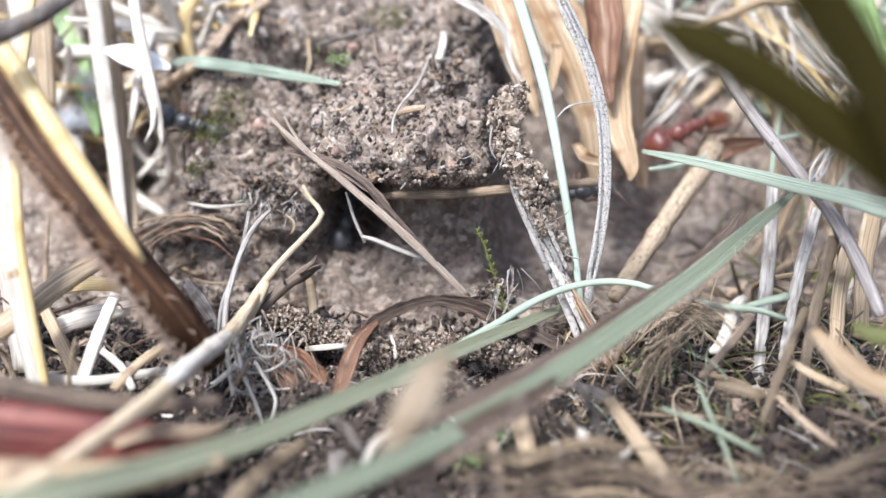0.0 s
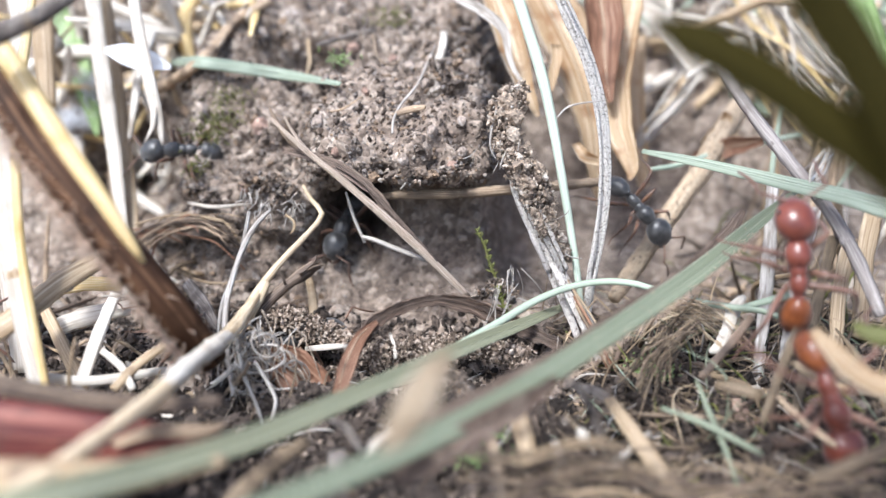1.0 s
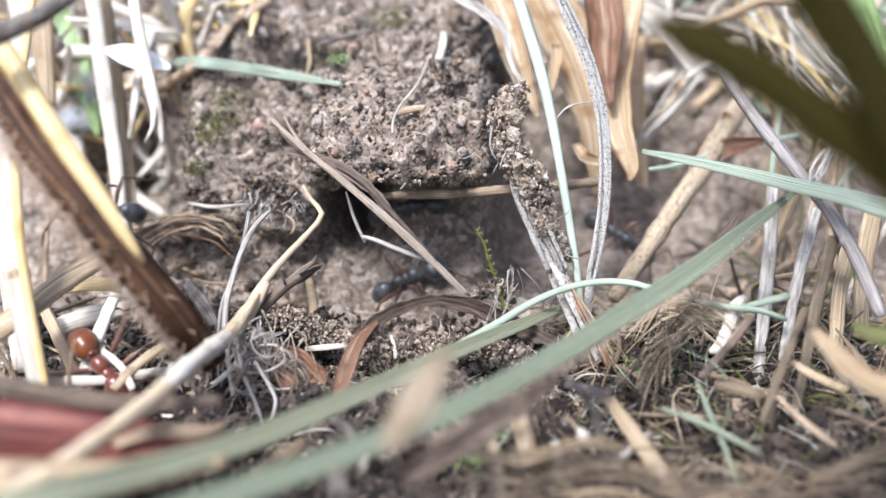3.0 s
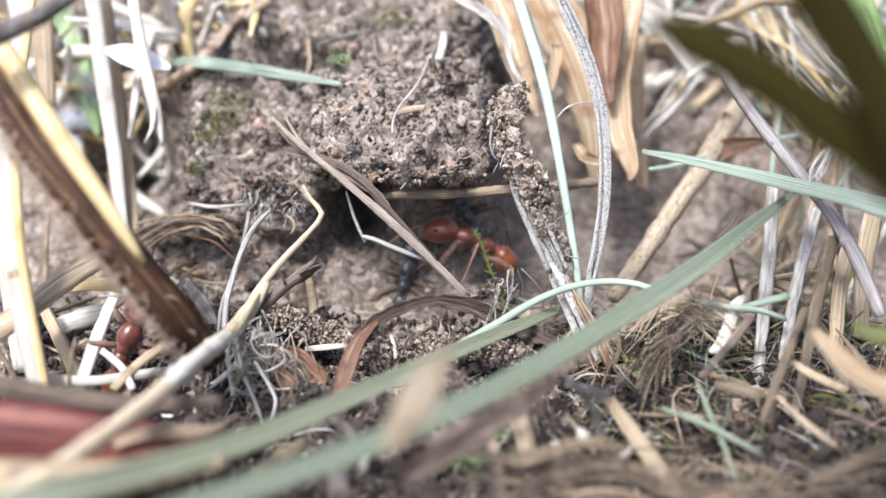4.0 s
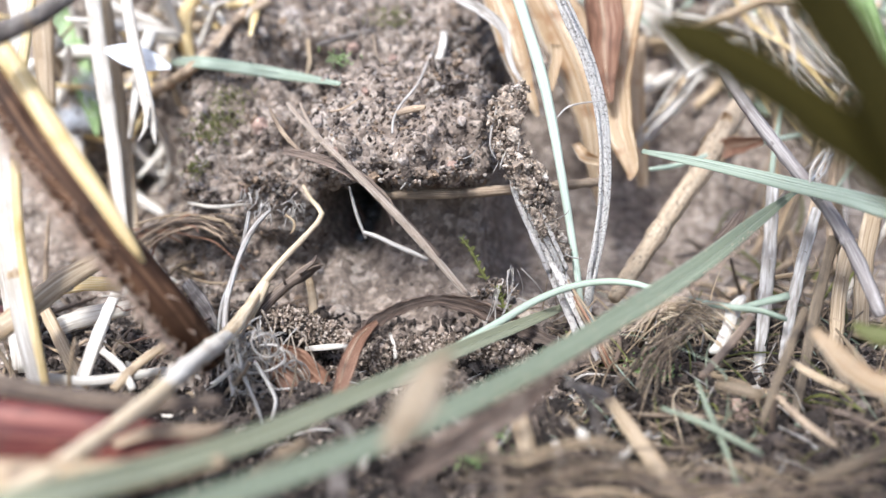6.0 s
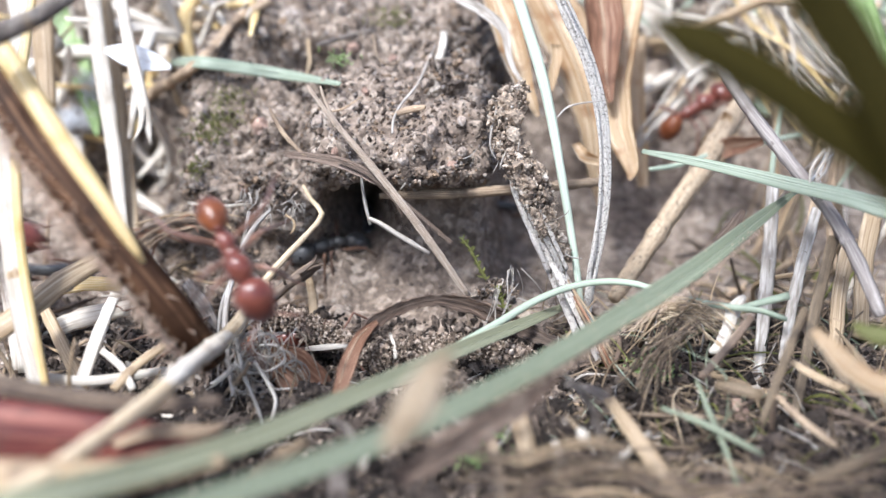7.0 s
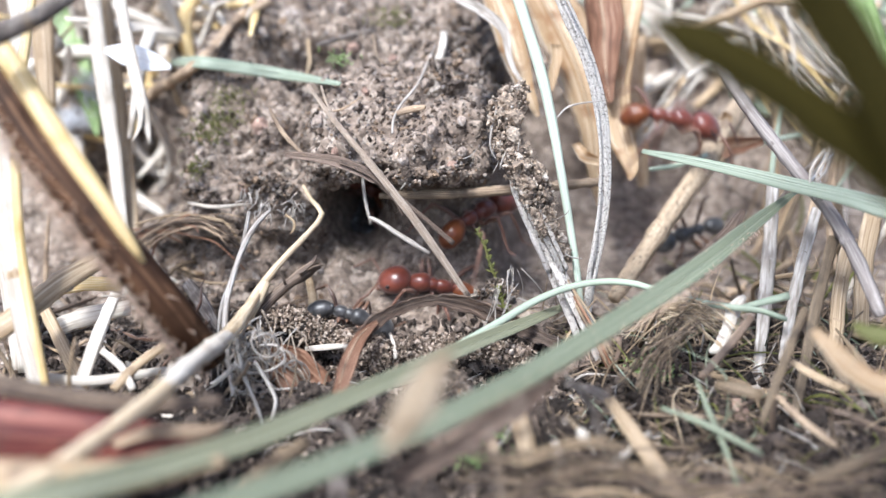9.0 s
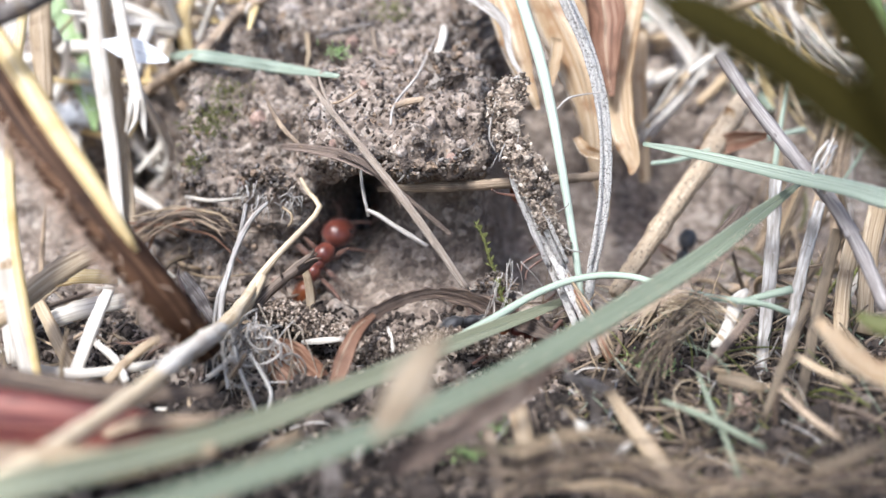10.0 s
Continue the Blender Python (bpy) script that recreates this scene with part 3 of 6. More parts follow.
thing("grass_stem", [sweep([(11.36, 41.37, 3.44, 0.166), (10.11, 41.96, 3.57, 0.183), (8.47, 42.17, 3.54, 0.184), (6.6, 41.85, 3.29, 0.183), (4.68, 40.83, 2.9, 0.195), (2.8, 39.35, 2.44, 0.205), (0.45, 37.09, 2.19, 0.195)], 0.6, 8)],
    PALE_BLADE, "thin arched pale green grass stem", "grass", "blue-green grass blades")
thing("grass", [sweep([(11.34, 47.06, 9.5, 0.129), (13.12, 45.94, 9.41, 0.252), (15.46, 44.26, 9.26, 0.318), (18, 42.04, 9.11, 0.397), (19.97, 39.89, 9.12, 0.446), (21.13, 38.76, 8.98, 0.501), (23.5, 37.07, 8.8, 0.462)], 0.2, 10, 0.15)],
    GLAUCOUS, "pale blue-green blade reaching in over soil", "grass", "blue-green grass blades")
thing("grass_stem", [sweep([(12.68, 39.83, 3.63, 0.131), (13.89, 39.26, 3.55, 0.173), (15.02, 38.75, 3.61, 0.171), (16.16, 38.69, 3.48, 0.157), (17.36, 38.53, 3.08, 0.143)], 0.6, 7), sweep([(14.73, 38.72, 3.56, 0.1), (15.95, 39.01, 3.74, 0.186), (17.64, 39.34, 4.02, 0.216)], 0.5, 7)],
    GLAUCOUS, "forked pale green stem lying on litter", "grass")
thing("grass_stem", [sweep([(3.7, 48.15, 18.89, 0.336), (4.52, 47.18, 16.48, 0.321), (5.31, 46.21, 14.08, 0.305), (5.92, 45.43, 11.62, 0.276), (6.41, 44.65, 9.15, 0.246), (6.93, 43.99, 6.44, 0.218), (7.46, 42.95, 3.33, 0.187), (7.76, 42.64, 1.23, 0.173)], 0.7, 8, rough=0.02)],
    WHITE_STEM, "straight thin whitish-green grass stem", "grass")
thing("grass_stem", [sweep([(12.88, 51, 7.25, 0.123), (14.92, 52.07, 7.22, 0.161), (18.07, 54.3, 7.42, 0.167), (21.41, 56.46, 7.41, 0.193), (25.34, 58.69, 7.6, 0.179)], 0.6, 6)],
    PALE_BLADE, "thin green stem behind a pale blade", "grass")
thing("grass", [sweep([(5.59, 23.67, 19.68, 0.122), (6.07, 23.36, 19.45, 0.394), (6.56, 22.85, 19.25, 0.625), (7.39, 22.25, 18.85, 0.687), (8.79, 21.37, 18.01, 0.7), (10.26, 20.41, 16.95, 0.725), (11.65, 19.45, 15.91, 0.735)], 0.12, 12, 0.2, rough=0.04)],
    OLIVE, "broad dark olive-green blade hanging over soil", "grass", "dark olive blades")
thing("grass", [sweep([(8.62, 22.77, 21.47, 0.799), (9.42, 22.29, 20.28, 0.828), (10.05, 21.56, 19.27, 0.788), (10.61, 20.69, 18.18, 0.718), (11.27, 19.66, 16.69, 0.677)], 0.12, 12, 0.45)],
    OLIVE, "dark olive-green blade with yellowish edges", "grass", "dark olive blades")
# Two unseen blades, added above the view to shade the ground at right.
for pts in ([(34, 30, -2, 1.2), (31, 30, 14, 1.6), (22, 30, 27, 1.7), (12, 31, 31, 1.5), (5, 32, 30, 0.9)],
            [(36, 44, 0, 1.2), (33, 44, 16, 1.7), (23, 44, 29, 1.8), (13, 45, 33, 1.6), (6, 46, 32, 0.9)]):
    thing("grass", [sweep(pts, 0.12, 12, 0.3, step=1.2, face=(0, 0, 1))], OLIVE, "unseen olive-green blade added overhead to cast shade", "grass", "dark olive blades")
thing("grass", [sweep([(28.53, 63.11, 18.53, 0.996), (29.92, 61.32, 14.1, 1.116), (31.31, 59.68, 10.03, 0.996), (32.51, 57.74, 5.23, 0.797)], 0.15, 10, 0.2)],
    FRESH, "fresh green blade behind olive ones", "grass")

# ---- dead stems standing before the bank ----
stem = thing("dead_stem", [sweep([(2.96, 46.83, 11.61, 0.252), (3.68, 45.55, 9.78, 0.218), (4.39, 44.26, 7.65, 0.217), (5.26, 43.45, 5.65, 0.217), (6.22, 42.94, 3.84, 0.186)], 0.8, 10, ridge=0.16, ribs=4, rough=0.08, step=0.25),
    sweep([(3.26, 46.42, 11.39, 0.172), (3.97, 45.17, 9.63, 0.186), (4.72, 43.88, 7.78, 0.184), (5.58, 43.08, 5.79, 0.184), (6.53, 42.55, 3.95, 0.169)], 0.8, 9, ridge=0.16, ribs=4, rough=0.08, step=0.25, seed=1),
    sweep([(3.15, 46.5, 11.05, 0.126), (3.49, 45.3, 9.44, 0.14), (4.07, 44.05, 7.66, 0.154), (4.99, 43.21, 5.58, 0.154), (5.82, 42.73, 3.87, 0.139)], 0.8, 8, ridge=0.16, ribs=4, rough=0.1, step=0.25, seed=2),
    sweep([(3.62, 45.93, 10.71, 0.094), (4.38, 44.74, 9.12, 0.108), (5.01, 43.67, 7.79, 0.122), (5.93, 42.89, 5.86, 0.122), (6.75, 42.41, 4.14, 0.092)], 0.8, 7, rough=0.1, step=0.25, seed=3),
    sweep([(6, 42.93, 4.35, 0.263), (6.63, 42.04, 3.23, 0.245), (7.36, 41.29, 1.9, 0.229), (8.34, 39.93, -0.12, 0.181)], 0.7, 8, ridge=0.1, rough=0.04),
    sweep([(5.54, 43.38, 4.67, 0.249), (6.25, 42.59, 2.98, 0.218), (7.05, 41.71, 1.34, 0.217), (7.82, 40.26, -0.65, 0.168)], 0.7, 8, ridge=0.1, rough=0.04),
    sweep([(6.54, 42.85, 3.88, 0.186), (7.24, 41.81, 2.66, 0.169), (8.09, 40.94, 1.56, 0.137)], 0.7, 7, ridge=0.1)],
    SILVER, "split weathered stem crusted with soil", "stem")
clump("soil_crust", [(4.1, 47.1, 12.8, 0.88), (3.4, 46.4, 11.68, 1.1), (3.6, 45.1, 10.09, 0.78), (4.5, 44.4, 9, 1.1), (5.2, 44.0, 7.83, 0.98), (5.8, 43.5, 6.22, 0.55), (6.7, 43.2, 4.71, 0.34)], 3000, 1.0, 0.1, PALE_CRUMB, "crumbly soil crust", 21, stem)
clump("soil_film", [(3.29, 45.79, 10.9, 0.404), (3.94, 44.76, 9.43, 0.462), (4.61, 43.69, 7.85, 0.458), (5.44, 42.95, 6, 0.3)], 900, 0.95, 0.06, PALE_CRUMB, "thin film of soil", 23, stem)
part("debris", hairs([(3.42, 46.5, 11.6, 0.4), (3.9, 45.1, 9.9, 0.4), (4.9, 44.3, 8.6, 0.7), (5.5, 43.9, 7.4, 0.6), (6.2, 43.3, 5.4, 0.3)], 130, 0.7, 26, (0.2, -0.8, -0.1), 0.028), BROWN_ROOT, stem, "loose brown shreds")
clump("soil_lump", [(4.11, 47, 12.84, 0.784), (3.4, 46.34, 11.72, 0.936), (4.81, 44.59, 9, 0.924), (5.5, 44.22, 7.83, 0.71)], 70, 0.8, 0.42, PALE_CRUMB, "lumps of soil crust", 22, stem)
part("rootlet", [sweep([(2.98, 46.31, 12.2, 0.062), (2.65, 45.46, 11.15, 0.062), (2.59, 45.09, 10.23, 0.046), (2.97, 45.02, 9.52, 0.046)], step=0.2, sides=4), sweep([(3.73, 45.23, 10.57, 0.062), (3.24, 44.49, 9.83, 0.046), (3.08, 44.26, 9.26, 0.031)], step=0.2, sides=4),
    sweep([(6.21, 43.7, 6.54, 0.046), (6.73, 43.65, 6.95, 0.031), (6.83, 43.72, 7.12, 0.031)], step=0.2, sides=4), sweep([(6.21, 43.13, 5.11, 0.062), (6.93, 42.68, 4.79, 0.046), (7.51, 42.46, 4.79, 0.031)], step=0.2, sides=4)], ROOT, stem, "fine pale rootlets")
grey_stem = thing("dead_stem", [sweep([(5.87, 49.32, 19.1, 0.225), (6.74, 48.5, 17.08, 0.275), (7.83, 47.62, 14.91, 0.3), (8.55, 46.69, 12.59, 0.3), (8.93, 45.75, 10.28, 0.312), (8.93, 44.76, 7.82, 0.312), (8.68, 43.94, 5.79, 0.3), (8.34, 43.42, 3.98, 0.263), (8.07, 42.81, 1.66, 0.227), (7.95, 42.16, 0.06, 0.202)], 0.75, 12, ridge=0.1, ribs=4, rough=0.03, step=0.35)],
    SPECKLED, "curved grey fibrous stem, streaked and speckled", "stem")
for pts in ([(6.22, 48.55, 18.27, 0.077), (7.35, 47.52, 15.99, 0.077), (8.2, 46.38, 13.43, 0.077), (8.57, 45.23, 10.57, 0.077), (8.57, 44.19, 8, 0.077), (8.4, 43.47, 5.97, 0.077), (8.06, 42.85, 3.88, 0.093)],
            [(6.68, 48.43, 17.98, 0.077), (8.04, 47.07, 15.15, 0.077), (8.81, 46.03, 12.57, 0.077), (9.11, 45.21, 10.26, 0.077), (9.08, 44.22, 7.83, 0.077), (8.79, 43.45, 5.65, 0.093), (8.27, 42.71, 3.27, 0.078)]):
    part("fibre", [sweep(pts, 0.5, 6, rough=0.08, step=0.3)], SPECKLED, grey_stem, "raised pale fibre")

thing("dead_stem", [sweep([(21.55, 59.75, 10.22, 0.677), (19.13, 56.4, 8.61, 0.725), (16.8, 53.41, 6.53, 0.737), (14.74, 51.09, 4.8, 0.645), (13.06, 49.35, 3.17, 0.598), (11.33, 47.61, 1.52, 0.518), (10.19, 46.16, 0.6, 0.44)], 0.85, 10, rough=0.06, ridge=0.06)],
    DOTTED, "thick brownish straw leaning on the bank", "stem")
thing("dry_straw", [sweep([(-3.68, 47.05, 6.82, 0.164), (-1.43, 46.61, 7.07, 0.293), (1.49, 46.46, 7.22, 0.324), (3.92, 46.52, 7.37, 0.324), (6.51, 47.74, 7.19, 0.315), (9.6, 49.75, 6.83, 0.276)], 0.8, 8, rough=0.06)],
    WOOD, "straw lying level across the hollow's mouth", "straw")
thing("dead_stem", [sweep([(15.17, 47.45, 14.47, 0.33), (16.68, 45.41, 12.09, 0.36), (18.41, 43.41, 9.83, 0.37), (19.9, 41.57, 7.94, 0.38), (20.87, 39.72, 6.02, 0.37), (21.64, 37.7, 3.69, 0.34)], 0.8, 9, rough=0.04, ridge=0.08)],
    MAUVE, "grey-mauve dead stem leaning into the litter", "stem")

# ---- dry sheaths behind the stems ----
def sheaths():
    lab = "broad papery tan leaf sheath standing upright"
    g = "dry sheaths of a grass tussock"
    for pts, m, l, tw in (
        ([(2.9, 58.62, 18.11, 0.669), (3.8, 56.62, 15.81, 0.95), (4.59, 54.65, 13.61, 0.825), (5.42, 52.65, 11.33, 0.387), (5.84, 52.25, 10.35, 0.141)], TAN_LEAF, lab, 0.3),
        ([(6.01, 60.72, 17.95, 1.155), (7.61, 58.53, 15.22, 1.817), (8.78, 56.39, 12.59, 1.859), (9.73, 54.65, 9.6, 1.29), (9.93, 53.06, 7.01, 0.84), (10.15, 52.31, 5.15, 0.548), (10.44, 51.56, 3.28, 0.11)], TAN_LEAF, lab, -0.3),
        ([(10.08, 57.99, 18.15, 1.104), (10.37, 56.48, 15.48, 1.205), (10.44, 55.12, 13.17, 0.834), (10.62, 53.97, 10.86, 0.144)], RUST_LEAF, "red-brown leaf sheath between paler ones", 0.2),
        ([(12.94, 60.72, 17.95, 0.963), (11.88, 58.39, 14.87, 1.135), (11.3, 56.12, 11.9, 1.041), (11.32, 54.02, 9.38, 0.913), (11.65, 52.96, 8.09, 0.724), (11.97, 52.28, 6.94, 0.433), (11.76, 51.72, 6.36, 0.108)], TAN_LEAF, lab, 0.4),
        ([(7.27, 55.43, 14.2, 0.362), (7.03, 54.25, 12.61, 0.359), (6.74, 53.84, 11.61, 0.143)], TAN_LEAF, "curled tan scrap of leaf", 0.3),
        ([(8.31, 51.59, 8.72, 0.246), (8.65, 50.84, 8.2, 0.383), (9.62, 50.71, 7.88, 0.244)], TAN_LEAF, "curled tan scrap of leaf", 0.5),
        ([(14.24, 63.36, 13.82, 0.618), (13.61, 60.97, 10.58, 0.729), (13.63, 58.63, 7.45, 0.797), (13.98, 57.29, 4.12, 0.398)], TAN_LEAF, lab, -0.3),
        ([(0.55, 54.05, 17.46, 0.311), (2.28, 53.68, 16.56, 0.337), (3.76, 53.17, 15.28, 0.285), (4.18, 52.49, 13.62, 0.181), (5.06, 51.32, 12.05, 0.09)], ROOT, "bleached folded strip of dead leaf", 0.5),
        ([(14.29, 68.43, 15.7, 0.57), (16.04, 68.11, 14.88, 0.657), (18.23, 67.12, 12.44, 0.57), (19.98, 66.14, 10.01, 0.351)], BLEACHED, "bleached straw strip behind the tussock", 0.2),
        ([(19.15, 56.27, 9.6, 0.303), (18.32, 55.7, 8.2, 0.568), (17.26, 55.49, 7.67, 0.189)], TAN_LEAF, "small tan scrap of leaf", 0.1),
        ([(16.88, 55.2, 6.97, 0.189), (18.82, 54.42, 7.69, 0.632), (21.05, 54.61, 8.18, 0.223)], RUST_LEAF, "rust-brown curled scrap of leaf", 0.6),
    ):
        thing("leaf_sheath", [sweep(pts, 0.07, 16, 0.4, rough=0.016, twist=tw, ridge=0.05, ribs=7, wave=0.05, step=0.3)], m, l, "leaf", g)


sheaths()


# ---- leaning stalk and straws beside the hollow ----
stalk_pts = [(-22.4, 39.45, 17.09, 0.769), (-19.89, 38.09, 14.8, 0.888), (-17.92, 36.7, 12.44, 0.904), (-15.83, 35.57, 10.17, 0.899), (-13.78, 34.77, 7.66, 0.904), (-12.21, 34.83, 5.12, 0.902), (-11.13, 35.99, 2.12, 0.762)]
stalk = thing("plant_stalk", [sweep(stalk_pts, 0.7, 16, ridge=0.05, ribs=3, rough=0.01)], STALK, "thick red-brown hairy stalk leaning down to the soil", "stalk")
part("hair", hairs(stalk_pts, 1300, 1.0, 5, (-0.85, -0.35, -0.4), 0.026), HAIR, stalk, "fine pale hairs")
part("yellow_edge", [sweep([(-20.71, 38.69, 18.41, 0.447), (-18.52, 37.19, 15.77, 0.491), (-16.57, 35.76, 13.32, 0.462), (-14.84, 34.68, 11.17, 0.387), (-13.57, 34.03, 9.3, 0.267), (-12.93, 33.9, 8.17, 0.098)], 0.6, 9)], YELLOW, stalk, "straw-yellow rib along the stalk")
yellow_pts = [(-20.9, 45.01, 19.13, 0.485), (-21.17, 43.33, 16.29, 0.621), (-21.36, 41.56, 13.26, 0.641), (-21.21, 39.82, 10.02, 0.608), (-20.74, 38.11, 6.84, 0.602), (-20.09, 36.7, 3.88, 0.599), (-19.38, 35.48, 0.86, 0.49)]
pale_straw = thing("dry_straw", [sweep(yellow_pts, 0.6, 10, 0.2)], BLEACHED, "upright bleached straw with a yellow edge", "straw")
part("yellow_edge", [sweep([(x + r * 0.75, y - r * 0.4, z, r * 0.42) for x, y, z, r in yellow_pts], 0.6, 8)], YELLOW, pale_straw, "straw-yellow edge")
thing("dead_stem", [sweep([(-19.61, 35.55, 17.06, 0.511), (-17.96, 36.27, 17.76, 0.447), (-17.07, 37.08, 18.17, 0.406), (-16.07, 38.5, 19.03, 0.393), (-14.99, 40.06, 20.22, 0.378)], 0.8, 10)], GREY, "grey-brown stem crossing the top corner", "stem")

up = "upright bleached straws"
for pts, m, l in (
    ([(-22.79, 57.58, 18.18, 0.484), (-22.42, 56.48, 15.48, 0.541), (-21.99, 55.25, 12.43, 0.57), (-21.44, 53.88, 9.04, 0.513), (-20.84, 52.17, 6.14, 0.452), (-20.11, 49.88, 3.15, 0.388), (-18.83, 46.28, 0.91, 0.343)], BLEACHED, "pale upright straw before dark soil"),
    ([(-22.66, 59.15, 18.07, 0.415), (-21.72, 56.76, 12.15, 0.415), (-20.9, 54.3, 7.42, 0.474), (-19.83, 51.09, 3.46, 0.4), (-18.51, 47.45, 1.13, 0.323)], STRAW, "tan upright straw before dark soil"),
    ([(-19.88, 62.81, 17.79, 0.637), (-21.63, 67.71, 14.08, 0.788), (-20.66, 64.46, 11.8, 0.55)], BLEACHED, "pale straw on the bank"),
    ([(-26.48, 58.34, 17.42, 0.744), (-26.25, 56.95, 13.97, 0.744), (-25.99, 55.42, 10.18, 0.558)], STRAW, "tan straw behind others"),
    ([(-28.85, 60.57, 17.59, 1.155), (-27.88, 59.56, 15.09, 1.155), (-26.15, 58.84, 13.31, 0.578)], BLEACHED, "white straw behind others"),
    ([(-24.56, 44.26, 9.26, 0.611), (-23.64, 42.89, 5.86, 0.703), (-23.03, 41.29, 1.9, 0.611), (-22.73, 40.14, -0.93, 0.458)], BLEACHED, "white straw beside a yellow one"),
):
    thing("dry_straw", [sweep(pts, 0.5, 9, 0.2, rough=0.02)], m, l, "straw", up)
thing("grass", [sweep([(-30.33, 68.93, 16.91, 0.57), (-29, 66.75, 14.2, 0.863), (-27.45, 64.53, 11.37, 0.935), (-25.48, 61.2, 8.47, 0.535), (-24.79, 59.61, 7.2, 0.162)], 0.15, 10, 0.3)], FRESH, "fresh green blade among bleached straws", "grass")
thing("twig", [sweep([(-12.21, 62.74, 16.26, 0.321), (-14.4, 61.26, 15.07, 0.356), (-15.15, 56.59, 13.66, 0.37), (-16.81, 56.05, 12.35, 0.37), (-21.37, 62.36, 9.68, 0.416), (-23.13, 61.84, 8.33, 0.458), (-24.55, 62.57, 6, 0.469), (-23.98, 59.04, 3.56, 0.411), (-23.05, 56.02, 1.62, 0.317)], 0.9, 8, rough=0.06)], WOOD, "bent grey-tan twig on the bank", "twig")
thing("grass", [sweep([(-20.93, 63.86, 11.61, 0.252), (-16.26, 55.69, 13.08, 0.403), (-13.32, 55.52, 12.74, 0.421), (-10.04, 55.37, 12.26, 0.366), (-6.03, 49.92, 12.77, 0.149)], 0.3, 9, 0.2)], GLAUCOUS, "cut piece of blue-green blade on the bank", "grass")
thing("dry_straw", [sweep([(-21.49, 68.93, 14.58, 0.311), (-17.32, 65.09, 15.42, 0.335), (-13.37, 62.48, 16.17, 0.28)], 0.6, 7), sweep([(-15.83, 62.6, 15.89, 0.241), (-18.59, 66.86, 13.76, 0.303), (-19.59, 65.57, 12.04, 0.258)], 0.6, 7)], YELLOW, "yellow straws lying on the bank", "straw")
thing("dry_leaf", [sweep([(-21.32, 54.4, 14.07, 0.178), (-20, 54.09, 13.84, 0.674), (-18.51, 53.73, 13.48, 0.707), (-16.96, 53.37, 13.12, 0.141)], 0.1, 12, 0.25, rough=0.02)], WHITE_FLUFF, "white papery leaf scrap on the bank", "leaf")



# straws low at the side
low = "fallen straws"
for pts, m, l in (
    ([(-22.43, 36.29, 2.88, 0.544), (-20.75, 37.75, 3.82, 0.614), (-19.47, 39.69, 4.62, 0.607), (-18.2, 41.49, 5.06, 0.508)], STRAW, "pale pinkish-grey fallen straw"),
    ([(-21.05, 41.8, 3.17, 0.305), (-19.37, 41.94, 3.51, 0.397), (-17.38, 41.92, 3.46, 0.336)], YELLOW, "ochre strip of dead leaf"),
    ([(-19.69, 36.57, 0.9, 0.251), (-17.68, 36.5, 0.72, 0.251), (-15.92, 37.01, 0.64, 0.254), (-13.93, 37.58, 0.73, 0.171)], BLEACHED, "white straw lying level"),
    ([(-17.3, 40.84, 3.45, 0.299), (-17.79, 39.17, 1.98, 0.351), (-18.17, 36.77, 0.06, 0.367)], BLEACHED, "short bleached straw on soil"),
    ([(-21.19, 40.62, 2.9, 0.299), (-19.69, 38.95, 1.44, 0.351), (-17.89, 36.77, 0.06, 0.31)], STRAW, "short tan straw on litter"),
    ([(-20.89, 41.06, 1.33, 0.458), (-19.06, 41.29, 1.9, 0.55), (-16.92, 41.46, 2.32, 0.397)], BLEACHED, "white strip of straw"),
    ([(-14.95, 35.48, 0.86, 0.191), (-15.87, 36.76, 1.36, 0.195), (-17.25, 37.95, 1.65, 0.171)], BLEACHED, "thin white straw in litter"),
    ([(-14.47, 43.8, 2.78, 0.319), (-13.23, 42.42, 2.03, 0.406), (-12.19, 41.06, 1.33, 0.214)], GREY, "grey strip leaning on soil"),
    ([(-8.1, 46, 2.88, 0.166), (-7.7, 45.38, 1.34, 0.266), (-7.49, 44.25, -0.13, 0.23)], STRAW, "small tan stub standing in the hollow"),
    ([(-13.64, 37.18, 2.4, 0.195), (-14.89, 36.86, 1.62, 0.251), (-15.9, 35.48, 0.86, 0.218)], STRAW, "short tan straw on litter"),
):
    thing("dry_straw", [sweep(pts, 0.5, 8, 0.2, rough=0.03)], m, l, "straw", low)
thing("dry_leaf", [sweep([(-21.03, 53.2, 1.05, 0.305), (-19.96, 54.55, 1.42, 0.66), (-15.54, 48.28, 4.36, 0.548), (-13.85, 48.23, 4.08, 0.446), (-12.77, 47.95, 3.16, 0.206)], 0.12, 10, 0.4, rough=0.06, ridge=0.06),
    sweep([(-20.65, 54.23, 1.26, 0.193), (-18.07, 52.78, 3.03, 0.261), (-14.81, 48.18, 4.54, 0.205), (-13.13, 47.94, 3.72, 0.103)], 0.3, 7, rough=0.08)], DARK_LEAF, "arched brown withered leaf on the bank", "leaf")

# ---- red sheath and stem in the near corner ----
thing("leaf_sheath", [sweep([(-20.58, 26.71, 4.51, 1.36), (-17.93, 27.07, 4.07, 1.424), (-15.02, 27.51, 3.56, 1.277), (-12.21, 27.97, 3.09, 0.926), (-10.02, 28.64, 2.63, 0.542), (-8.65, 29.57, 2.26, 0.163)], 0.45, 16, 0.1)], RED_SHEATH, "glossy dark-red leaf sheath lying over the near litter", "leaf")
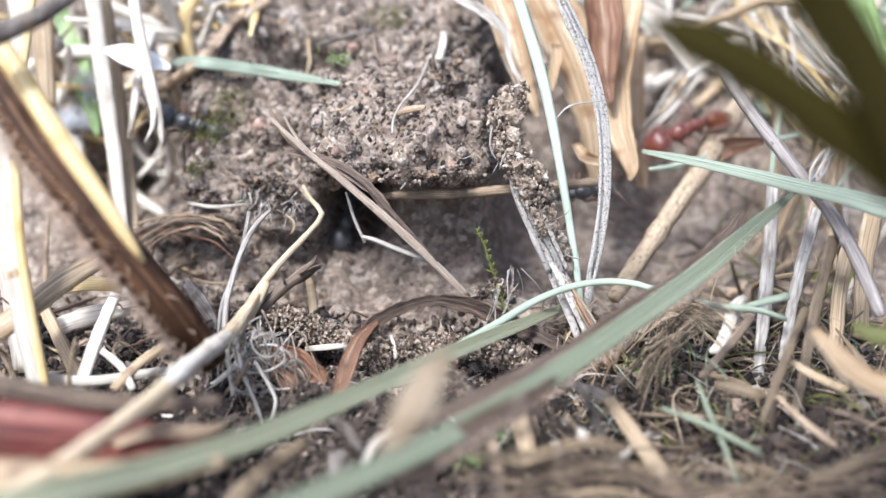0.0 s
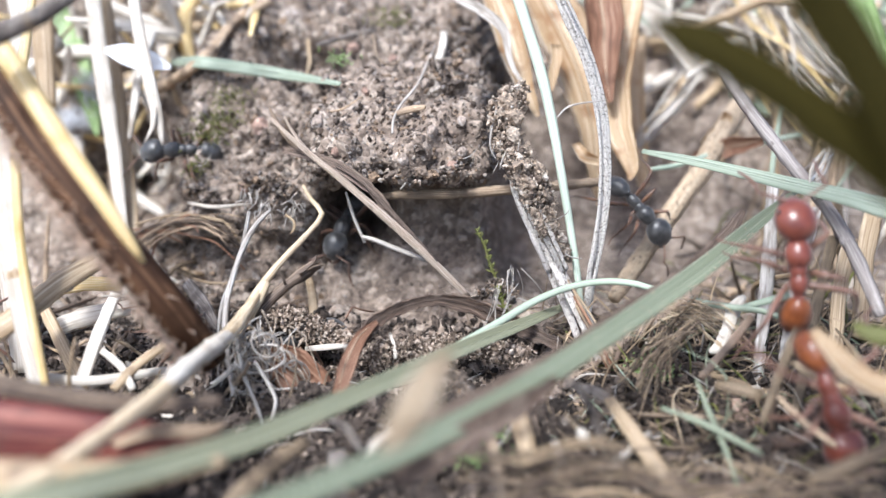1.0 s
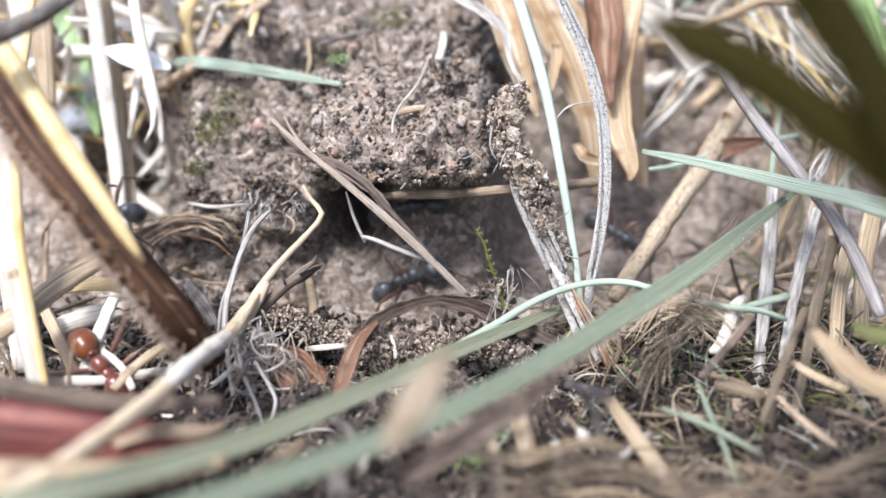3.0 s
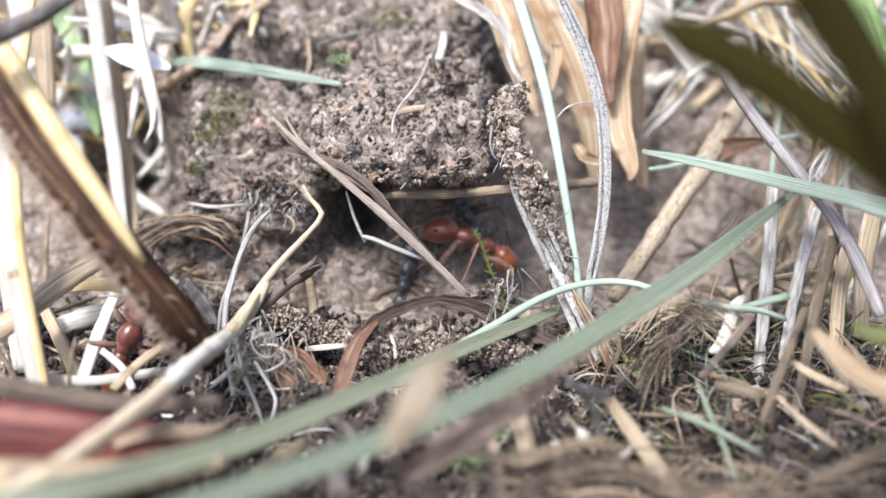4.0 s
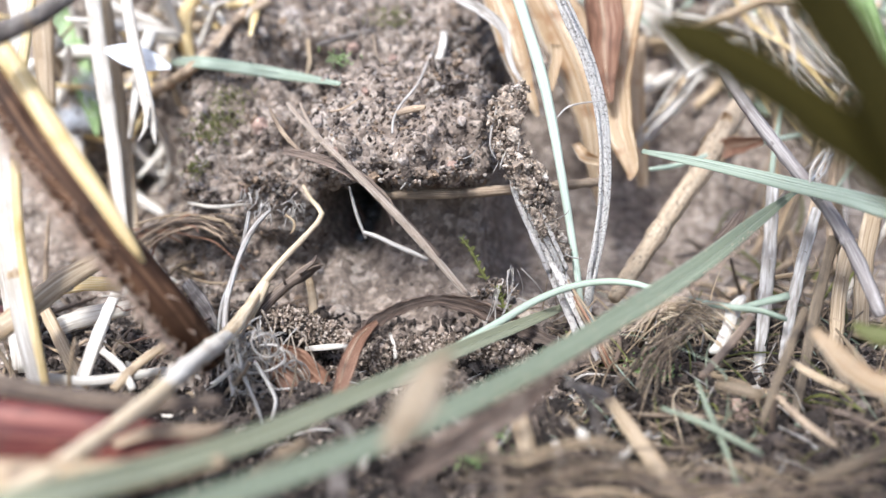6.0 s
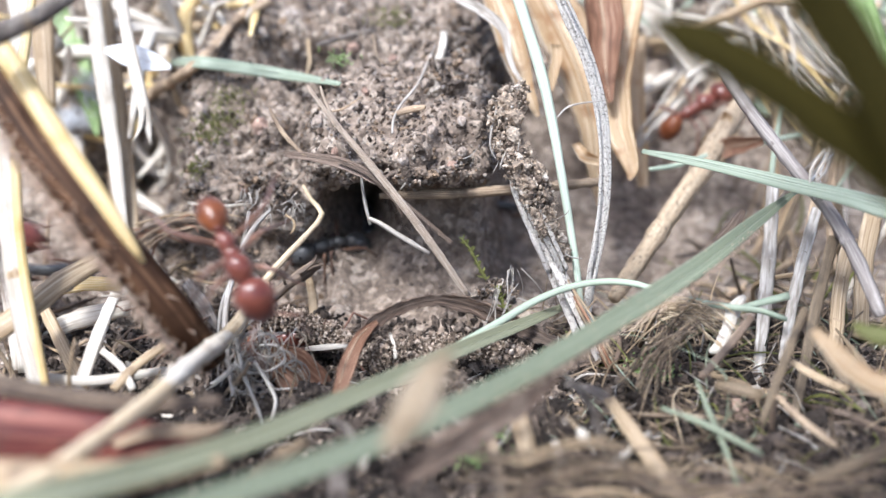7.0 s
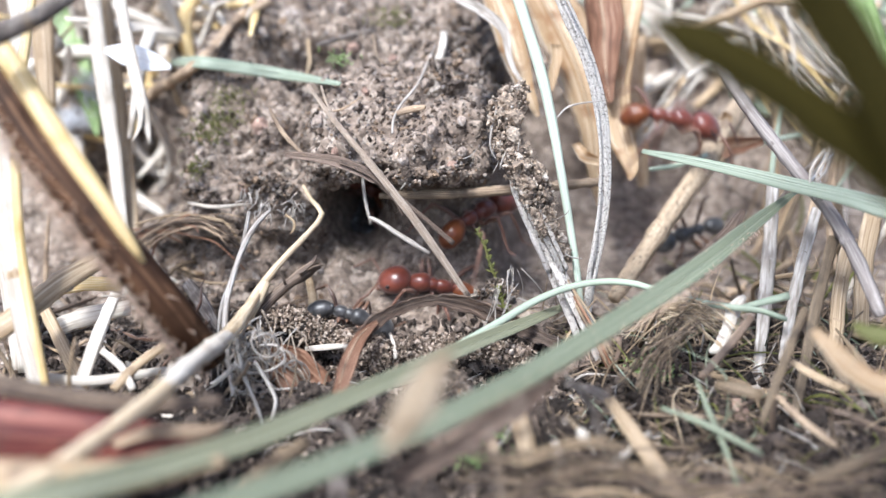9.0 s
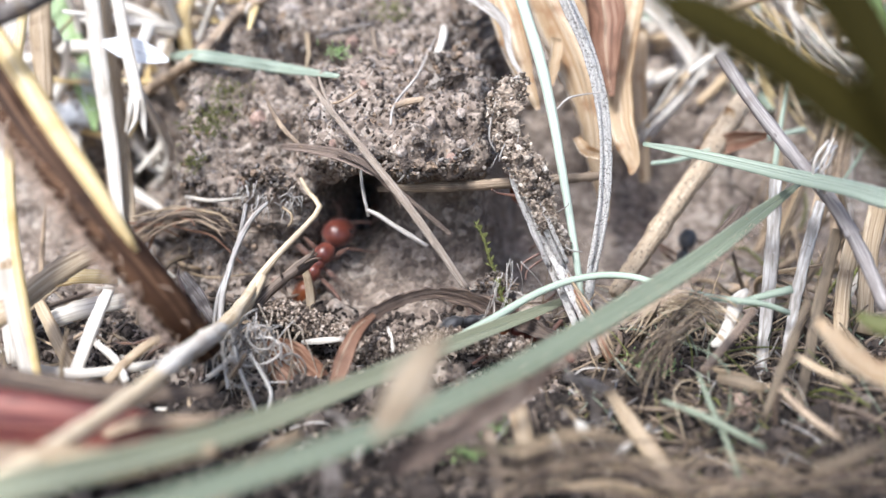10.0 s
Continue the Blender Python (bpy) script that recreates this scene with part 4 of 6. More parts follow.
thing("dry_leaf", [sweep([(-19.81, 28.84, 5.79, 0.373), (-17.34, 28.88, 5.08, 0.42), (-14.99, 29.3, 4.26, 0.406), (-12.34, 29.89, 3.57, 0.37), (-9.3, 30.99, 3.1, 0.239)], 0.3, 10, 0.2)], DARK_LEAF, "dark brown strip along a red sheath", "leaf")
thing("dry_leaf", [sweep([(-12.56, 27.24, 3.44, 0.151), (-11.26, 27.95, 3.58, 0.263), (-9.96, 28.62, 3.12, 0.247), (-8.82, 29.4, 2.91, 0.115)], 0.25, 9, 0.2)], WOOD, "tan dry margin of a red sheath", "leaf")
thing("dry_straw", [sweep([(-16.92, 22.29, 5.59, 0.717), (-14.57, 22.5, 5.31, 0.761), (-11.97, 23.11, 4.96, 0.651), (-9.71, 24.04, 4.58, 0.443), (-7.65, 25.02, 4.35, 0.199)], 0.35, 10, 0.2)], STRAW, "cream straw strip over the near litter", "straw")
tan_stem = thing("dead_stem", [sweep([(-8.07, 46.81, 7.55, 0.081), (-7.49, 46.1, 6.87, 0.129), (-6.82, 45.25, 6.35, 0.159), (-7.49, 44.69, 5.51, 0.159), (-8.78, 43.78, 4.34, 0.189), (-9.82, 42.71, 3.27, 0.249), (-10.28, 40.56, 2.76, 0.344), (-10.37, 36.65, 3.24, 0.41), (-10.73, 32.3, 4.21, 0.403), (-11.26, 28.43, 4.77, 0.362), (-12.03, 25.35, 5.15, 0.349), (-12.81, 23.05, 5.34, 0.351), (-14.23, 21.07, 5.25, 0.363), (-15.5, 19.89, 4.99, 0.365)], 0.85, 10, rough=0.05),
    sweep([(-9.72, 42.52, 3.35, 0.278), (-10.05, 41.63, 2.75, 0.367), (-10.58, 40.22, 1.93, 0.299), (-10.81, 39.5, 1.47, 0.118)], 0.6, 8, rough=0.05)], PALE_STRAW, "kinked tan grass stem with a pale node", "stem")
part("node", [sweep([(-10.35, 36.07, 3.39, 0.404), (-10.57, 33.5, 3.98, 0.454), (-10.85, 31.11, 4.47, 0.425), (-11.11, 29.45, 4.63, 0.373)], 0.9, 12, rough=0.07, step=0.25)], BLEACHED, tan_stem, "white fibrous node")
thing("twig", [sweep([(-6.93, 43.47, 4.09, 0.282), (-7.47, 43.24, 3.78, 0.313), (-8.4, 42.89, 3.19, 0.312), (-9.45, 42.38, 2.46, 0.311), (-10.29, 41.65, 1.72, 0.216)], 0.7, 9, rough=0.12, ridge=0.1), sweep([(-7.37, 43.19, 3.94, 0.078), (-6.8, 43.33, 4.29, 0.062), (-7.24, 43.38, 4.4, 0.031)], step=0.2, sides=4), sweep([(-7.43, 42.96, 3.9, 0.093), (-6.88, 42.96, 4.17, 0.062), (-6.51, 42.96, 4.17, 0.031)], step=0.2, sides=4), sweep([(-8.65, 42.57, 3.19, 0.078), (-8.79, 42.64, 3.64, 0.046), (-8.91, 42.73, 3.87, 0.031)], step=0.2, sides=4), sweep([(-7.88, 42.78, 3.71, 0.093), (-7.12, 43.1, 4.25, 0.078), (-6.96, 43.26, 4.65, 0.031)], step=0.2, sides=4)], DARK_LEAF, "short red-brown split twig end", "twig")

# ---- arched leaf on the hollow's edge ----
thing("dry_leaf", [sweep([(-4.96, 35.91, 0.59, 0.215), (-4.5, 37.3, 1.63, 0.307), (-3.73, 38.83, 2.48, 0.338), (-2.34, 40.17, 2.85, 0.3), (-0.57, 41.07, 2.95, 0.282), (1.25, 41.34, 2.55, 0.403), (2.92, 41.09, 1.93, 0.474), (4.7, 40.41, 1.33, 0.423), (6.16, 39.81, 0.91, 0.233)], 0.1, 16, 0.55, rough=0.09, ridge=0.1, ribs=7, step=0.25)], ARCH_LEAF, "dark brown leaf arched over the hollow's edge", "leaf")
thing("dry_leaf", [sweep([(-5.06, 35.37, 0.6, 0.327), (-4.61, 36.69, 1.72, 0.416), (-4.09, 38.04, 2.41, 0.313), (-3.36, 39.03, 2.7, 0.116)], 0.15, 10, 0.3, rough=0.05)], RUST_LEAF, "orange-brown leaf stalk at the hollow's edge", "leaf")

thing("dry_leaf", [sweep([(-9.83, 39.63, 0.46, 0.418), (-8.24, 39.0, 0.24, 1.005), (-6.9, 38.16, -0.51, 1.169), (-6.12, 37.29, -1.32, 0.751), (-5.71, 36.73, -1.9, 0.229)], 0.12, 12, 0.35, rough=0.06)], RUST_LEAF, "rust-brown scrap of leaf behind root fibres", "leaf")
# ---- root fibres ----
def roots():
    rng = np.random.default_rng(12)
    pcs = [sweep([(-9.75, 45.33, 6.56, 0.096), (-10.4, 44.68, 6.02, 0.142), (-10.91, 43.95, 5.28, 0.157), (-11.33, 42.87, 4.21, 0.155), (-11.56, 41.57, 3.12, 0.152), (-11.56, 40.28, 2.07, 0.164), (-11.16, 38.78, 1.03, 0.146), (-10.5, 36.67, -0.2, 0.099)], 0.6, 7, ridge=0.2, ribs=3, rough=0.04)]
    thing("root_fibre", pcs, ROOT, "flat pale grey root fibre hanging from a clod", "root", "root fibres")
    thing("root_fibre", [sweep([(-10.96, 45.29, 6.47, 0.112), (-10.98, 44.53, 5.91, 0.126), (-11.13, 43.68, 4.89, 0.141), (-11.39, 42.66, 3.96, 0.124), (-11.84, 41.07, 2.68, 0.121), (-11.82, 39.59, 1.43, 0.089)], 0.6, 6, ridge=0.2)], ROOT, "thin pale root fibre beside a thicker one", "root", "root fibres")
    curls = []
    for k in range(46):
        a = np.array((-9.7, 39.3, 1.9)) + rng.normal(size=3) * (0.9, 0.5, 0.4)
        pts = [a]
        d = rng.normal(size=3) * (0.5, 0.3, 0.3) + np.array((0, -0.3, -0.5))
        for s in range(8):
            d = d * 0.8 + rng.normal(size=3) * (0.34, 0.2, 0.3) + np.array((0.0, -0.14, -0.26))
            pts.append(pts[-1] + d * 0.6)
        w = rng.uniform(0.025, 0.062)
        curls.append(sweep([(*p, w * (1 - 0.08 * i)) for i, p in enumerate(pts)], 0.6, 6, step=0.25, seed=k))
    for k in range(14):
        o = np.array((-9.3, 38.4, 1.1)) + rng.normal(size=3) * (0.9, 0.4, 0.6)
        r, a0, tilt = rng.uniform(0.35, 0.85), rng.uniform(0, 6.28), rng.normal(size=2) * 0.5
        arc = [o + np.array((r * math.cos(a0 + 0.75 * i), -0.1 * i + tilt[0] * r * math.cos(a0 + 0.75 * i), r * (1 + 0.06 * i) * math.sin(a0 + 0.75 * i) - 0.05 * i)) for i in range(9)]
        w = rng.uniform(0.03, 0.065)
        curls.insert(0, sweep([(*p, w) for p in arc], 0.6, 6, step=0.2, seed=60 + k))
    thing("root_tuft", curls[28:], BROWN_ROOT, "tangle of curly brown root fibres", "root", kind="stuff")
    del curls[28:]
    thing("root_tuft", curls, ROOT, "tangle of curly pale root fibres", "root", kind="stuff")
    thing("root_fibre", [sweep([(-9.34, 38.39, 1.67, 0.075), (-8.39, 38.04, 1.86, 0.074), (-7.93, 37.62, 1.35, 0.074), (-8.6, 37.23, 0.93, 0.074), (-9.71, 37.09, 0.85, 0.073), (-10.41, 37.3, 1.37, 0.064)], 0.7, 6, step=0.25)], ROOT, "looped pale root fibre", "root", "root fibres")
    thing("root_fibre", [sweep([(-9.45, 37.39, 1.32, 0.101), (-8.62, 36.44, 0.59, 0.1), (-8.16, 35.7, 0.08, 0.09), (-8.28, 34.91, -0.53, 0.071)], 0.7, 6, step=0.25)], ROOT, "short pale root fibre", "root", "root fibres")
    thing("root_fibre", [sweep([(-10.6, 38.7, 1.9, 0.094), (-10.01, 37.18, 0.8, 0.101), (-9.09, 35.68, -0.23, 0.09), (-8.47, 34.32, -0.93, 0.07)], 0.7, 6, step=0.25)], ROOT, "hanging pale root fibre", "root", "root fibres")
    thing("root_fibre", [sweep([(-0.5, 54.87, 14.21, 0.072), (-0.94, 53.17, 13.5, 0.07), (-1.54, 50.56, 12.61, 0.084), (-2.41, 48.59, 11.86, 0.081), (-2.77, 47.22, 11.36, 0.08), (-2.8, 45.91, 10.84, 0.062)], 0.8, 5, step=0.2)], ROOT, "fine curved pale rootlet on the bank", "root", "root fibres")
    thing("root_fibre", [sweep([(-8.89, 45.23, 6.32, 0.08), (-8.38, 44.9, 6.04, 0.079), (-8.35, 44.75, 5.65, 0.079), (-8.59, 44.73, 5.35, 0.048)], 0.8, 5, step=0.2)], STRAW, "tiny hooked rootlet under a clod", "root", "root fibres")
    thing("root_fibre", [sweep([(-2.01, 45.42, 8.92, 0.063), (-1.93, 44.82, 8.51, 0.078), (-2.35, 44.42, 8.06, 0.046)], 0.8, 5, step=0.2)], ROOT, "tiny rootlet under the overhang", "root", "root fibres")
    thing("root_fibre", [sweep([(6.11, 45.1, 11.86, 0.046), (6.72, 45.32, 12.42, 0.061), (7.67, 45.61, 12.6, 0.046), (8.77, 45.86, 12.67, 0.046)], 0.8, 5, step=0.2)], ROOT, "fine pale rootlet between stems", "root", "root fibres")
    thing("root_fibre", [sweep([(-8.24, 50.21, 10.99, 0.068), (-6.03, 48.75, 11.49, 0.066), (-4.75, 49.34, 12.13, 0.049)], 0.8, 5, step=0.2)], WOOD, "thin brown rootlet on soil", "root", "root fibres")
    thing("root_fibre", [sweep([(-4.6, 57.09, 14.68, 0.074), (-4.08, 53.62, 13.78, 0.07), (-3.26, 52.6, 13.43, 0.069), (-2.47, 54.5, 13.63, 0.054)], 0.8, 5, step=0.2)], WOOD, "thin curved brown rootlet on soil", "root", "root fibres")


roots()
thing("straw_chip", [sweep([(0.07, 57.61, 14.68, 0.224), (0, 55.41, 14.2, 0.271), (-0.28, 53.53, 13.58, 0.264)], 0.5, 7)], BLEACHED, "small white chip of straw standing in soil", "straw")
thing("dry_straw", [sweep([(-2.85, 47.55, 11.44, 0.128), (-2.06, 48.02, 11.66, 0.226), (-1.01, 47.11, 12.02, 0.158)], 0.6, 7)], WOOD, "short straw piece on the bank", "straw")
thing("dry_straw", [sweep([(-8.11, 55.96, 14.12, 0.146), (-6.49, 57.31, 14.43, 0.186), (-4.48, 58.02, 14.84, 0.15)], 0.6, 7)], GREY, "thin grey straw on the bank", "straw")
thing("dry_straw", [sweep([(-9.18, 58.97, 14.04, 0.173), (-8.84, 56.96, 12.86, 0.15), (-8.99, 56.15, 12.08, 0.093)], 0.6, 6)], STRAW, "thin upright straw on the bank", "straw")

# ---- moss sprig by the dead stem ----
def sprig(name, pts, leaves, size, seed, material, label):
    rng = np.random.default_rng(seed)
    c = spline(pts, 0.1)
    pcs = [sweep(pts, 1.0, 5, step=0.2)]
    for k in range(leaves):
        q = c[int((k + 0.5) / leaves * (len(c) - 1))]
        a = k * 2.4
        d = np.array((math.cos(a), math.sin(a) * 0.6 - 0.3, 0.55))
        d = d / np.linalg.norm(d) + rng.normal(size=3) * 0.15
        p = q[:3]
        L = size * rng.uniform(0.6, 1.1)
        pcs.append(sweep([(*p, 0.03), (*(p + d * L * 0.45), L * 0.2), (*(p + d * L + (0, 0, L * 0.15)), 0.012)], 0.25, 6, 0.2, step=L * 0.25, seed=k))
    return tagged(about_point(name, pcs, material, label, "moss", pts[0][:3]), group="moss sprigs")


moss = sprig("moss_sprig", [(3.18, 42.77, 2.9, 0.094), (2.62, 43.24, 4.05, 0.094), (2.31, 43.65, 5.07, 0.078), (1.81, 44, 5.94, 0.062)], 34, 0.32, 3, MOSS, "small yellow-green moss sprig beside a dead stem")
sprig("moss_sprig", [(3.66, 40.84, 2.12, 0.076), (3.05, 41.18, 2.96, 0.076), (2.91, 41.55, 3.62, 0.061)], 14, 0.45, 4, MOSS, "brownish moss sprig on soil")
def moss_patch(x, y, z, spread, count, seed, material):
    rng = np.random.default_rng(seed)
    pcs = []
    for k in range(count):
        a = np.array((x, y, z)) + rng.normal(size=3) * spread * (1, 0.5, 0.6)
        d = rng.normal(size=3) * 0.6 + np.array((0, -0.4, 0.8))
        d /= np.linalg.norm(d)
        L = rng.uniform(0.15, 0.45)
        pcs.append(sweep([(*a, 0.02), (*(a + d * L * 0.5), 0.045), (*(a + d * L), 0.01)], 0.3, 5, step=L * 0.3, seed=k))
    return thing("moss", pcs, material, "patch of yellow-green moss on soil", "moss", kind="stuff")


for k, (x, y, z) in enumerate(((-13.87, 52.82, 9.85), (-3.49, 58.79, 15.37), (-14.46, 51.39, 9.31), (-13.69, 54.03, 11.03), (-15.07, 50.32, 7.45), (-6.43, 53.11, 13.51), (2.46, 32.57, 0.26), (0.91, 31.92, -0.49), (1.93, 31.89, -0.48), (9.96, 39, -0.1), (11.01, 39.78, -0.03), (11.27, 38.33, -0.04))):
    moss_patch(x, y, z, 0.7 if k < 4 else 0.45, 130 if k < 4 else 60, 30 + k, MOSS if k < 5 else FRESH)


def tuft(x, y, z, count, length, seed, label):
    rng = np.random.default_rng(seed)
    pcs = []
    for k in range(count):
        a = np.array((x, y, z)) + rng.normal(size=3) * 0.25
        d = rng.normal(size=3) * 0.35 + np.array((-0.1, -0.2, -1.0))
        pcs.append(sweep([(*a, 0.028), (*(a + d * length * 0.5 + rng.normal(size=3) * 0.2), 0.028), (*(a + d * length), 0.012)], 0.7, 5, step=0.3, seed=k))
    return thing("root_tuft", pcs, ROOT, label, "root")


tuft(*(3.71, 42.39, 4.08), 9, 2.2, 8, "pale fibres beside a moss sprig")
tuft(*(3.03, 41.08, 3.51), 8, 2.0, 9, "white fibres on the hollow's edge")

# ---- husk and litter over the near litter ----
husk = thing("husk", [sweep([(0.27, 22.05, 10.35, 0.133), (-0.23, 21.49, 10.01, 0.441), (-0.68, 20.93, 9.45, 0.581), (-1.12, 20.57, 8.8, 0.53), (-1.48, 20.39, 8.35, 0.289), (-1.7, 20.28, 8.09, 0.08)], 0.2, 12, 0.35, rough=0.08, twist=0.5)], HUSK, "beige papery husk over the near litter", "husk")
part("midrib", [sweep([(0.23, 21.68, 10.5, 0.049), (-0.38, 20.89, 10.13, 0.08), (-0.88, 20.36, 9.35, 0.079), (-1.49, 20.11, 8.49, 0.048)], 0.8, 6)], STRAW, husk)
thing("dry_straw", [sweep([(-2.06, 27.98, 3.66, 0.131), (-2.72, 27.73, 3.05, 0.153), (-3.16, 27.4, 2.23, 0.131)], 0.6, 7)], BLEACHED, "thin pale strip below a husk", "straw")
near = "straws in the near litter"
for pts, m, l in (
    ([(0.84, 35.66, 1.31, 0.136), (1.37, 34.92, 0.82, 0.175), (2.1, 34.88, 0.72, 0.161), (3.29, 35.52, 0.96, 0.109)], DULL, "bent tan twig on dark soil"),
    ([(3.38, 32.45, 1.39, 0.429), (3.54, 31.23, 1.03, 0.442), (3.68, 29.94, 0.5, 0.359)], STRAW, "broken hollow stub of straw"),
    ([(2.01, 30.39, 1.61, 0.239), (2.23, 29.06, 1.01, 0.279), (2.44, 27.64, 0.16, 0.293)], WOOD, "tan straw standing in near litter"),
    ([(7.61, 33.6, 1.55, 0.285), (8.24, 31.79, 1.09, 0.374), (9.11, 29.9, 0.39, 0.406), (9.9, 28.54, -0.29, 0.372)], STRAW, "tan straw slanting through litter"),
    ([(9.24, 32.17, 0.68, 0.101), (8.01, 31, 0.46, 0.172), (6.84, 29.82, 0.22, 0.191)], BLEACHED, "frayed white fibres of straw"),
    ([(11.75, 34.35, 2.09, 0.079), (12.04, 32.93, 1.23, 0.134), (12.41, 31.25, 0.28, 0.13), (12.63, 30.02, -0.63, 0.109)], BLADE, "slim green blade in the litter"),
    ([(9.87, 33.01, 1.42, 0.096), (11.51, 32.33, 1.08, 0.161), (12.81, 31.54, 0.73, 0.149), (13.91, 30.96, 0.35, 0.092)], BLADE, "slim green blade lying in litter"),
    ([(16.81, 35.6, 5.17, 0.157), (15.56, 34.05, 3.21, 0.232), (14.08, 31.97, 1.26, 0.175)], DULL, "brown straw slanting before litter"),
    ([(12.78, 34.71, 1.63, 0.212), (13.76, 34.09, 1.7, 0.314), (14.66, 33.65, 1.67, 0.233)], DULL, "short tan straw on litter"),
    ([(19.36, 47.74, 7.19, 0.365), (18.81, 45.57, 4.48, 0.423), (18.17, 43.44, 1.89, 0.414), (17.14, 40.6, 0.2, 0.336), (16.19, 37.96, -1, 0.292)], ROOT, "pale upright straw in litter"),
    ([(21.07, 45.35, 6.62, 0.287), (19.85, 43.36, 4.34, 0.343), (18.82, 41.4, 2.18, 0.305), (17.76, 39.06, 0.38, 0.266)], ROOT, "pale slanting straw in litter"),
    ([(20.19, 41.03, 6.59, 0.292), (18.87, 38.81, 3.77, 0.314), (17.88, 36.86, 1.62, 0.279), (16.7, 34.54, -0.13, 0.242)], DULL, "tan slanting straw in litter"),
    ([(16.36, 35.11, 2.62, 0.159), (17.21, 34.42, 2.26, 0.184), (18.54, 33.74, 1.91, 0.181)], STRAW, "thin pale straw in litter"),
    ([(14.91, 32.78, 2.21, 0.101), (15.63, 31.51, 1.71, 0.172), (16.78, 30.51, 1.1, 0.145)], WOOD, "pale green strip in litter"),
    ([(14.81, 30.31, 6.75, 0.226), (15.48, 29.5, 6.09, 0.445), (16.35, 28.7, 5.44, 0.482), (18.04, 28.04, 5.14, 0.432)], TAN_LEAF, "curved yellow-tan leaf over the near litter"),
    ([(16.39, 30.39, 6.96, 0.158), (17.09, 29.87, 6.73, 0.379), (18.32, 29.29, 6.91, 0.394)], MOSS, "yellow-green leaf in litter"),
    ([(13.3, 25.59, 3.08, 0.206), (14.53, 25.74, 3.46, 0.268), (15.97, 25.97, 4.04, 0.268), (17.62, 26.21, 4.61, 0.247)], DULL, "tan strip over the near litter"),
    ([(-5.71, 30.34, 1.5, 0.239), (-6.74, 28.78, 1.63, 0.344), (-7.76, 27.08, 1.42, 0.394), (-8.37, 25.86, 1.08, 0.382)], DULL, "tan stem behind a blade"),
    ([(-5.02, 32.36, 1.15, 0.151), (-4.34, 31.93, 1.15, 0.2), (-3.54, 31, 0.46, 0.172)], GREY, "grey arched strip in shade"),
    ([(-4.27, 28.49, 2.25, 0.339), (-4.13, 27.57, 1.58, 0.377), (-4.12, 26.83, 0.81, 0.373)], GREY, "pale stub of straw"),
    ([(5.67, 34.28, 1.89, 0.157), (6.92, 33.9, 1.76, 0.234), (7.67, 33.53, 1.38, 0.181)], GREY, "grey root lying on soil"),
    ([(4.75, 30.76, 1.21, 0.17), (4.87, 30.42, 0.88, 0.217), (5.04, 29.9, 0.39, 0.191)], BLEACHED, "small pale stub in litter"),
    ([(-7.29, 39.74, 0.74, 0.12), (-6.22, 39.6, 0.92, 0.178), (-5.03, 39.63, 1, 0.089)], BLEACHED, "thin white straw on gritty soil"),
    ([(-2.78, 39.61, 1.75, 0.074), (-2.54, 38.95, 1.44, 0.102), (-2.43, 38.32, 0.96, 0.072)], BLEACHED, "tiny white fibre on soil"),
    ([(-0.1, 33.36, 0.95, 0.065), (0.41, 33.07, 0.78, 0.077), (0.92, 32.8, 0.65, 0.051)], BLEACHED, "tiny white fibre on soil"),
    ([(15.6, 39.88, 3.74, 0.146), (14.94, 39.3, 3.38, 0.376), (14.49, 38.65, 2.57, 0.316), (14.02, 38.04, 1.86, 0.343), (13.39, 37.76, 1.7, 0.114)], BLEACHED, "white papery scrap in litter"),
    ([(15.23, 37.7, 3.69, 0.195), (14.25, 36.93, 2.84, 0.221), (12.41, 35.68, 1.36, 0.191)], DARK_LEAF, "dark brown strip in litter"),
    ([(22.5, 43.82, 5.5, 0.406), (21.41, 41.75, 3.03, 0.428), (20.28, 38.84, 1.17, 0.38)], STRAW, "tan straw in litter"),
    ([(25.27, 47.12, 5.65, 0.564), (24.27, 45.2, 3.57, 0.553), (22.97, 41.72, 0.29, 0.468)], STRAW, "tan straw in litter"),
):
    thing("dry_straw", [sweep(pts, 0.45, 9, 0.2, rough=0.04)], m, l, "straw", near)


thing("dry_leaf", [sweep([(5.59, 34.02, 2.58, 0.078), (6.11, 32.88, 2.44, 0.151), (6.51, 32.06, 2.02, 0.199), (6.78, 31.37, 1.37, 0.197), (6.88, 30.58, 0.76, 0.097)], 0.15, 10, 0.4, rough=0.05)], GREY, "bluish-grey curved strip of dead leaf in dark litter", "leaf")
thing("dry_leaf", [sweep([(4.4, 28.73, 5.53, 0.11), (3.1, 27.51, 5.17, 0.382), (1.59, 26.77, 4.67, 0.502), (-0.08, 25.96, 4.0, 0.535), (-1.7, 25.16, 3.36, 0.365)], 0.12, 12, 0.35, rough=0.05)], ARCH_LEAF, "mauve-brown withered leaf under a green blade", "leaf")
seed = thing("seed_stalk", [sweep([(5.31, 31.63, 2.01, 0.074), (5.57, 31.33, 1.8, 0.083), (5.88, 30.99, 1.51, 0.097)], 0.8, 7, rough=0.05)], STRAW, "tiny pale dry stalk with a seed capsule", "seed stalk")
part("seed_capsule", [sweep([(5.78, 31.05, 1.65, 0.073), (5.96, 30.87, 1.48, 0.242), (6.09, 30.72, 1.36, 0.218), (6.19, 30.66, 1.22, 0.073)], 0.85, 9, ridge=0.12, ribs=4, step=0.1)], BLEACHED, seed, "pale ribbed seed capsule")
